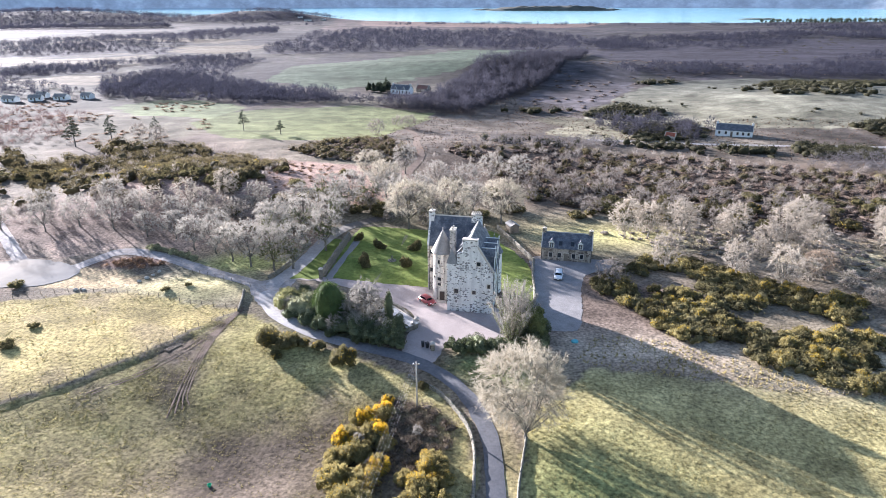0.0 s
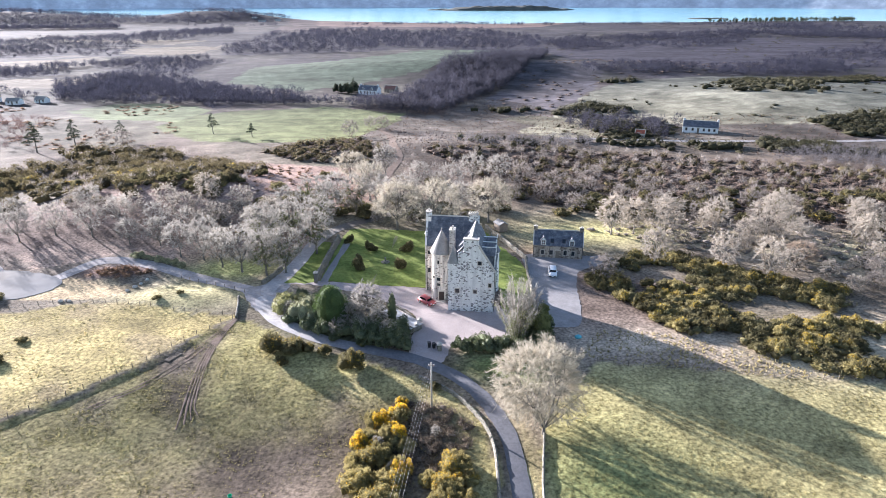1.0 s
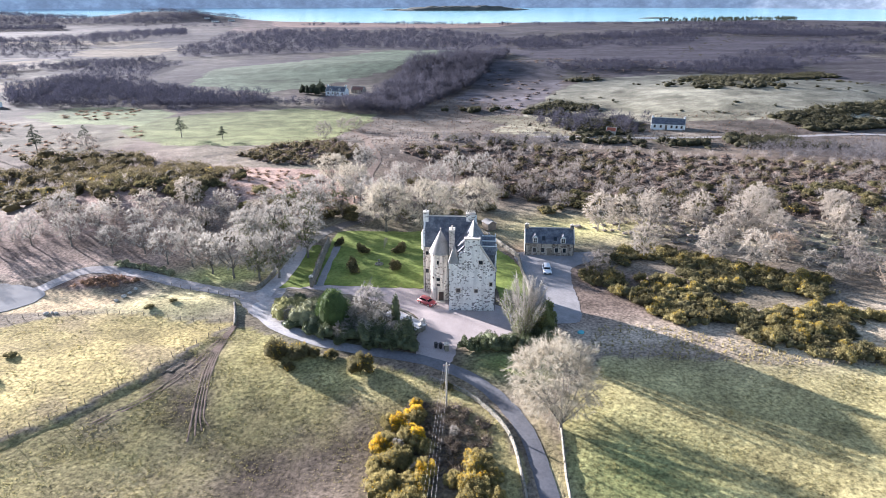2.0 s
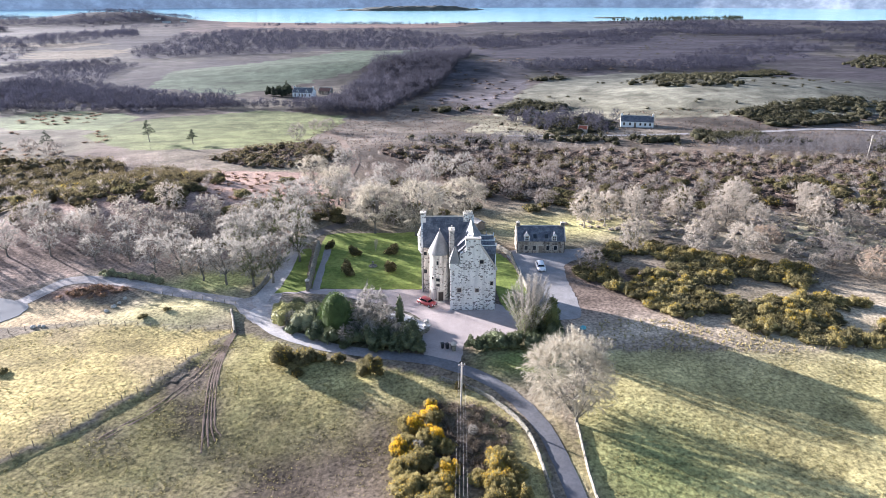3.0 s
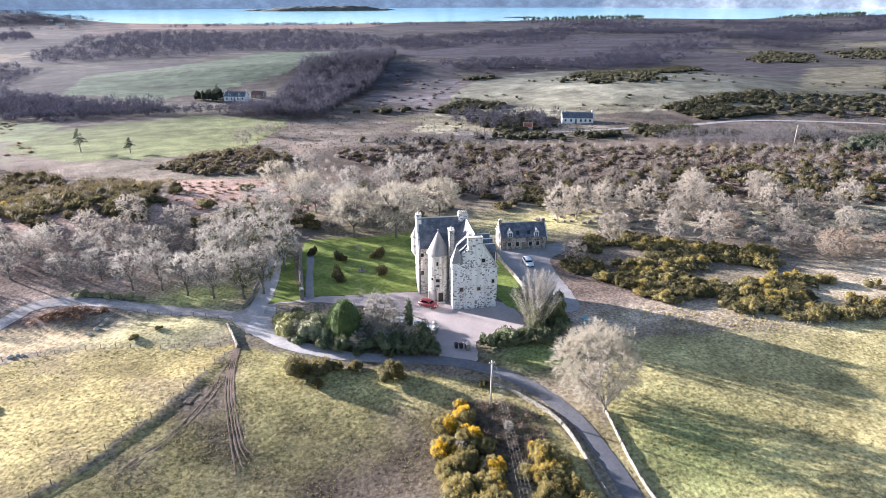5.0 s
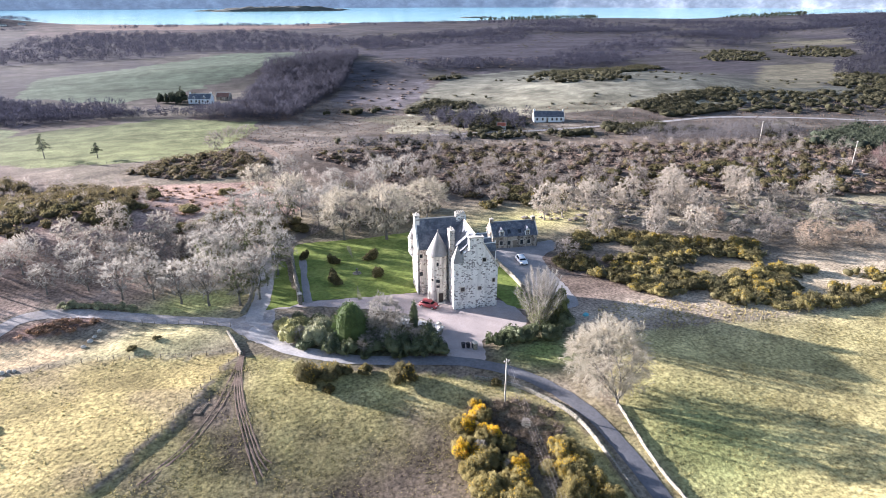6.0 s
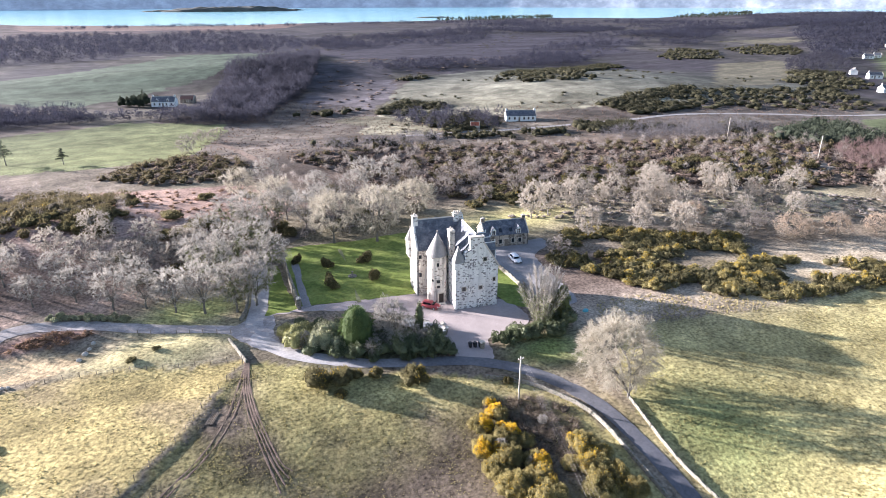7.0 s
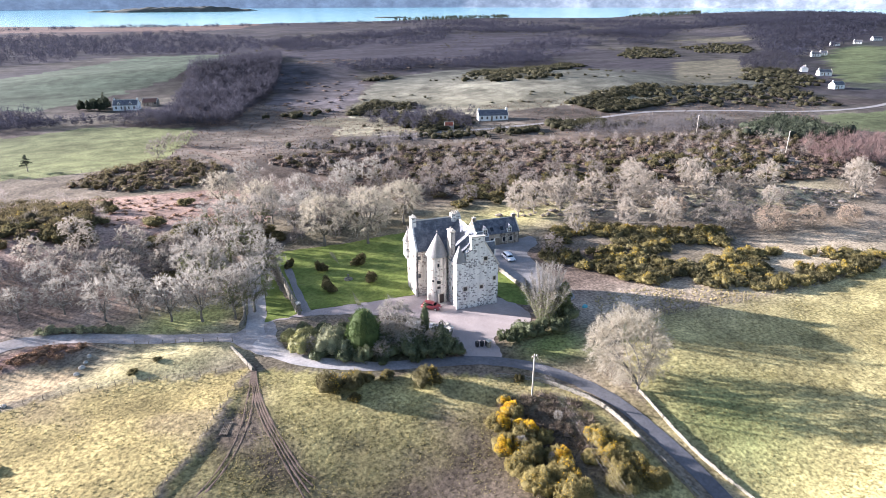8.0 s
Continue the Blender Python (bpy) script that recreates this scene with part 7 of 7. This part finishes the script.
farm_trees = Kit([lambda s=s: bush("evergreen_tree", "broad dark evergreen tree sheltering the farmhouse", s, 7.0, 7.5, M_PINE, 700, 0.16, 0.5, 16, category="tree", group="farm evergreens") for s in (271, 272)])
for x, y, s in ((-53.5, 298, 0.8), (-58.5, 301, 0.95), (-63, 305, 0.85), (-52, 306, 1.0), (-45, 309, 0.7), (-56, 310, 0.9)):
    farm_trees.put(x, y, scale=s)

# small things
def wheelie_bin(x, y, turn):
    b = thing("wheelie_bin", "black plastic wheelie bin by the gate", "bin", pose(x, y, land1(x, y) + 0.04, 0, 0, turn), "bins")
    bm = box(-0.27, 0.27, -0.3, 0.3, 0.05, 0.95, 0.03)
    for v in bm.verts:
        if v.co.z < 0.5:
            v.co.x *= 0.8
            v.co.y *= 0.8
    part("tub", bm, M_BIN, b)
    part("lid", box(-0.3, 0.3, -0.34, 0.33, 0.95, 1.05, 0.03), M_BIN, b)


for x, y, a in ((-7.2, -12.6, 10), (-6.4, -12.9, 25), (-5.6, -13.2, -15)):
    wheelie_bin(x, y, a)
sd = thing("sundial", "grey stone sundial on a stepped base in the lawn", "sundial", pose(-16.9, 25.2, land1(-16.9, 25.2) + 0.08))
part("base", lathe([(0, 0), (1.0, 0), (1.0, 0.18), (0.65, 0.2), (0.65, 0.38), (0, 0.38)], 0, 0, 16), M_DYKE, sd)
part("pedestal", lathe([(0, 0.36), (0.26, 0.36), (0.16, 0.55), (0.14, 1.0), (0.28, 1.12), (0.28, 1.2), (0, 1.2)], 0, 0, 12), M_DYKE, sd)
st = thing("store", "low flat-roofed rubble store behind the forecourt wall", "outbuilding", pose(-12.3, -3.7, land1(-12.3, -3.7), 0, 0, -49.5))
part("walls", box(-4.3, 4.3, -1.3, 1.3, -0.3, 1.05, 0.03), M_DYKE, st)
part("roof", box(-4.5, 4.5, -1.5, 1.5, 1.05, 1.17, 0.02), M_FELT, st, "pale grey sheet roof")
part("kerb", box(-4.55, 4.55, 1.36, 1.56, 1.0, 1.3, 0.03), M_DRESSED, st)
sh = thing("garden_shed", "small grey timber shed with a felt roof", "shed", pose(12.2, 46.2, land1(12, 46), 0, 0, 20))
part("walls", prism([(-1.2, 0), (1.2, 0), (1.2, 1.9), (0, 2.5), (-1.2, 1.9)], -1.6, 1.6), M_WOOD, sh)
for s in (-1, 1):
    part("roof", prism([(0, 2.5), (s * 1.4, 1.8), (s * 1.4, 1.9), (0, 2.62)], -1.75, 1.75), M_SLATE_PALE, sh)
part("door", box(-0.4, 0.4, -1.66, -1.602, 0.05, 1.75), M_WOOD, sh)
rg = np.random.default_rng(9)
bl = thing("tarpaulin", "crumpled blue tarpaulin on the grass", "tarpaulin", pose(19.6, -10.3, land1(19.6, -10.3)))
link_mesh("sheet", *core(rg, [(0, 0, 0.15, 0.7, 0.5, 0.4), (0.3, 0.2, 0.1, 0.4, 0.4, 0.3)], 1.0, 10, 6), M_BLUE, bl)
tb = thing("feed_tub", "small green plastic tub lying in the pasture", "tub", pose(-33.4, -44.0, land1(-33.4, -44), 0, 0, 0))
part("tub", lathe([(0, 0), (0.22, 0), (0.3, 0.35), (0.27, 0.35), (0.2, 0.04), (0, 0.04)], 0, 0, 14), M_GREENPLASTIC, tb)

rs = np.random.default_rng(41)
for x, y, r in ((-81.2, 7.2, 0.55), (-80.2, 7.5, 0.4), (-79.4, 7.2, 0.45), (-69.6, 11.2, 0.5), (-68.8, 13.0, 0.6), (-68.2, 14.6, 0.45), (-67.6, 16.4, 0.5)):
    stone = tagged(link_mesh("boulder", *core(rs, [(0, 0, 0.2 * r, r, r * 0.8, r * 0.7), (r * 0.3, 0.1, 0.1, r * 0.7, r * 0.6, r * 0.5)], 1.0, 9, 5), M_STONE), "pale lichened boulder at the edge of the pool", "boulder", "boulders")
    stone.location, stone.rotation_euler = (x, y, land1(x, y)), (0, 0, x)
hd = thing("hurdle", "weathered timber hurdle lying in the mud", "hurdle", pose(-51.0, -14.2, land1(-51.0, -14.2) + 0.06, 0, 0, 62))
for k in range(5):
    part("rail", box(-1.5, 1.5, -0.5 + k * 0.25 - 0.05, -0.5 + k * 0.25 + 0.05, 0.0, 0.06, 0.01), M_WOOD, hd)
for x in (-1.2, 0.0, 1.2):
    part("brace", box(x - 0.06, x + 0.06, -0.6, 0.6, 0.06, 0.11, 0.01), M_WOOD, hd)

# water and far shore
rim = [(4800 * math.cos(2 * math.pi * i / 160), 4800 * math.sin(2 * math.pi * i / 160)) for i in range(160)]
bm = bmesh.new()
bm.faces.new([bm.verts.new((x, y, -8.0)) for x, y in rim])
tagged(part("water", bm, M_WATER), "pale blue sea loch", "water", kind="structure")


def ridge_of_hills(name, label, a0, a1, r0, r1, height, seed, mat):
    verts, faces = [], []
    n, m = 260, 14
    for i in range(n + 1):
        a = radians(a0 + (a1 - a0) * i / n)
        edge = min(1, 8 * i / n, 8 * (n - i) / n)
        h = height * edge * (0.8 + 0.3 * noise.fractal((math.cos(a) * 3 + seed, math.sin(a) * 3, seed), 1.0, 2.0, 3))
        inner = r0 + 60 * noise.noise((math.cos(a) * 9, math.sin(a) * 9, seed + 4))
        for j in range(m + 1):
            t = j / m
            r = inner + (r1 - inner) * t
            z = -9 + h * math.sin(math.pi * min(1, t * 0.62)) ** 1.2 * (1 + 0.08 * noise.fractal((math.cos(a) * 20, math.sin(a) * 20, t * 2 + seed), 1.0, 2.0, 3))
            verts.append((r * math.cos(a), r * math.sin(a), z))
    for i in range(n):
        for j in range(m):
            k = i * (m + 1) + j
            faces.append((k, k + 1, k + m + 2, k + m + 1))
    return tagged(link_mesh(name, verts, faces, mat, smooth=True), label, "hills", kind="structure")


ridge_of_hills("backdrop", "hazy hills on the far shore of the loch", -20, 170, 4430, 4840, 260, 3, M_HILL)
isle = material("wooded_isle", (0.10, 0.10, 0.085), 0.95, 0.02, 0.3, 0.005, 0.2, space="World")
for x, y, l, w, h, a in ((420, 3350, 330, 70, 30, 0), (700, 3500, 120, 40, 12, 0), (130, 3450, 120, 40, 10, 0), (900, 1990, 70, 22, 5, -10)):
    verts, faces = [], []
    n, m = 60, 16
    for i in range(n + 1):
        for j in range(m + 1):
            u, v = i / n * 2 - 1, j / m * 2 - 1
            k = max(0, 1 - u * u - v * v) ** 0.6
            verts.append((x + u * l, y + v * w, -8.6 + h * k * (0.75 + 0.4 * noise.fractal((u * 4 + x, v * 2, 1), 1.0, 2.0, 4))))
    for i in range(n):
        for j in range(m):
            q = i * (m + 1) + j
            faces.append((q, q + m + 1, q + m + 2, q + 1))
    tagged(link_mesh("island", verts, faces, isle, smooth=True), "low dark wooded island in the loch", "island", kind="structure")
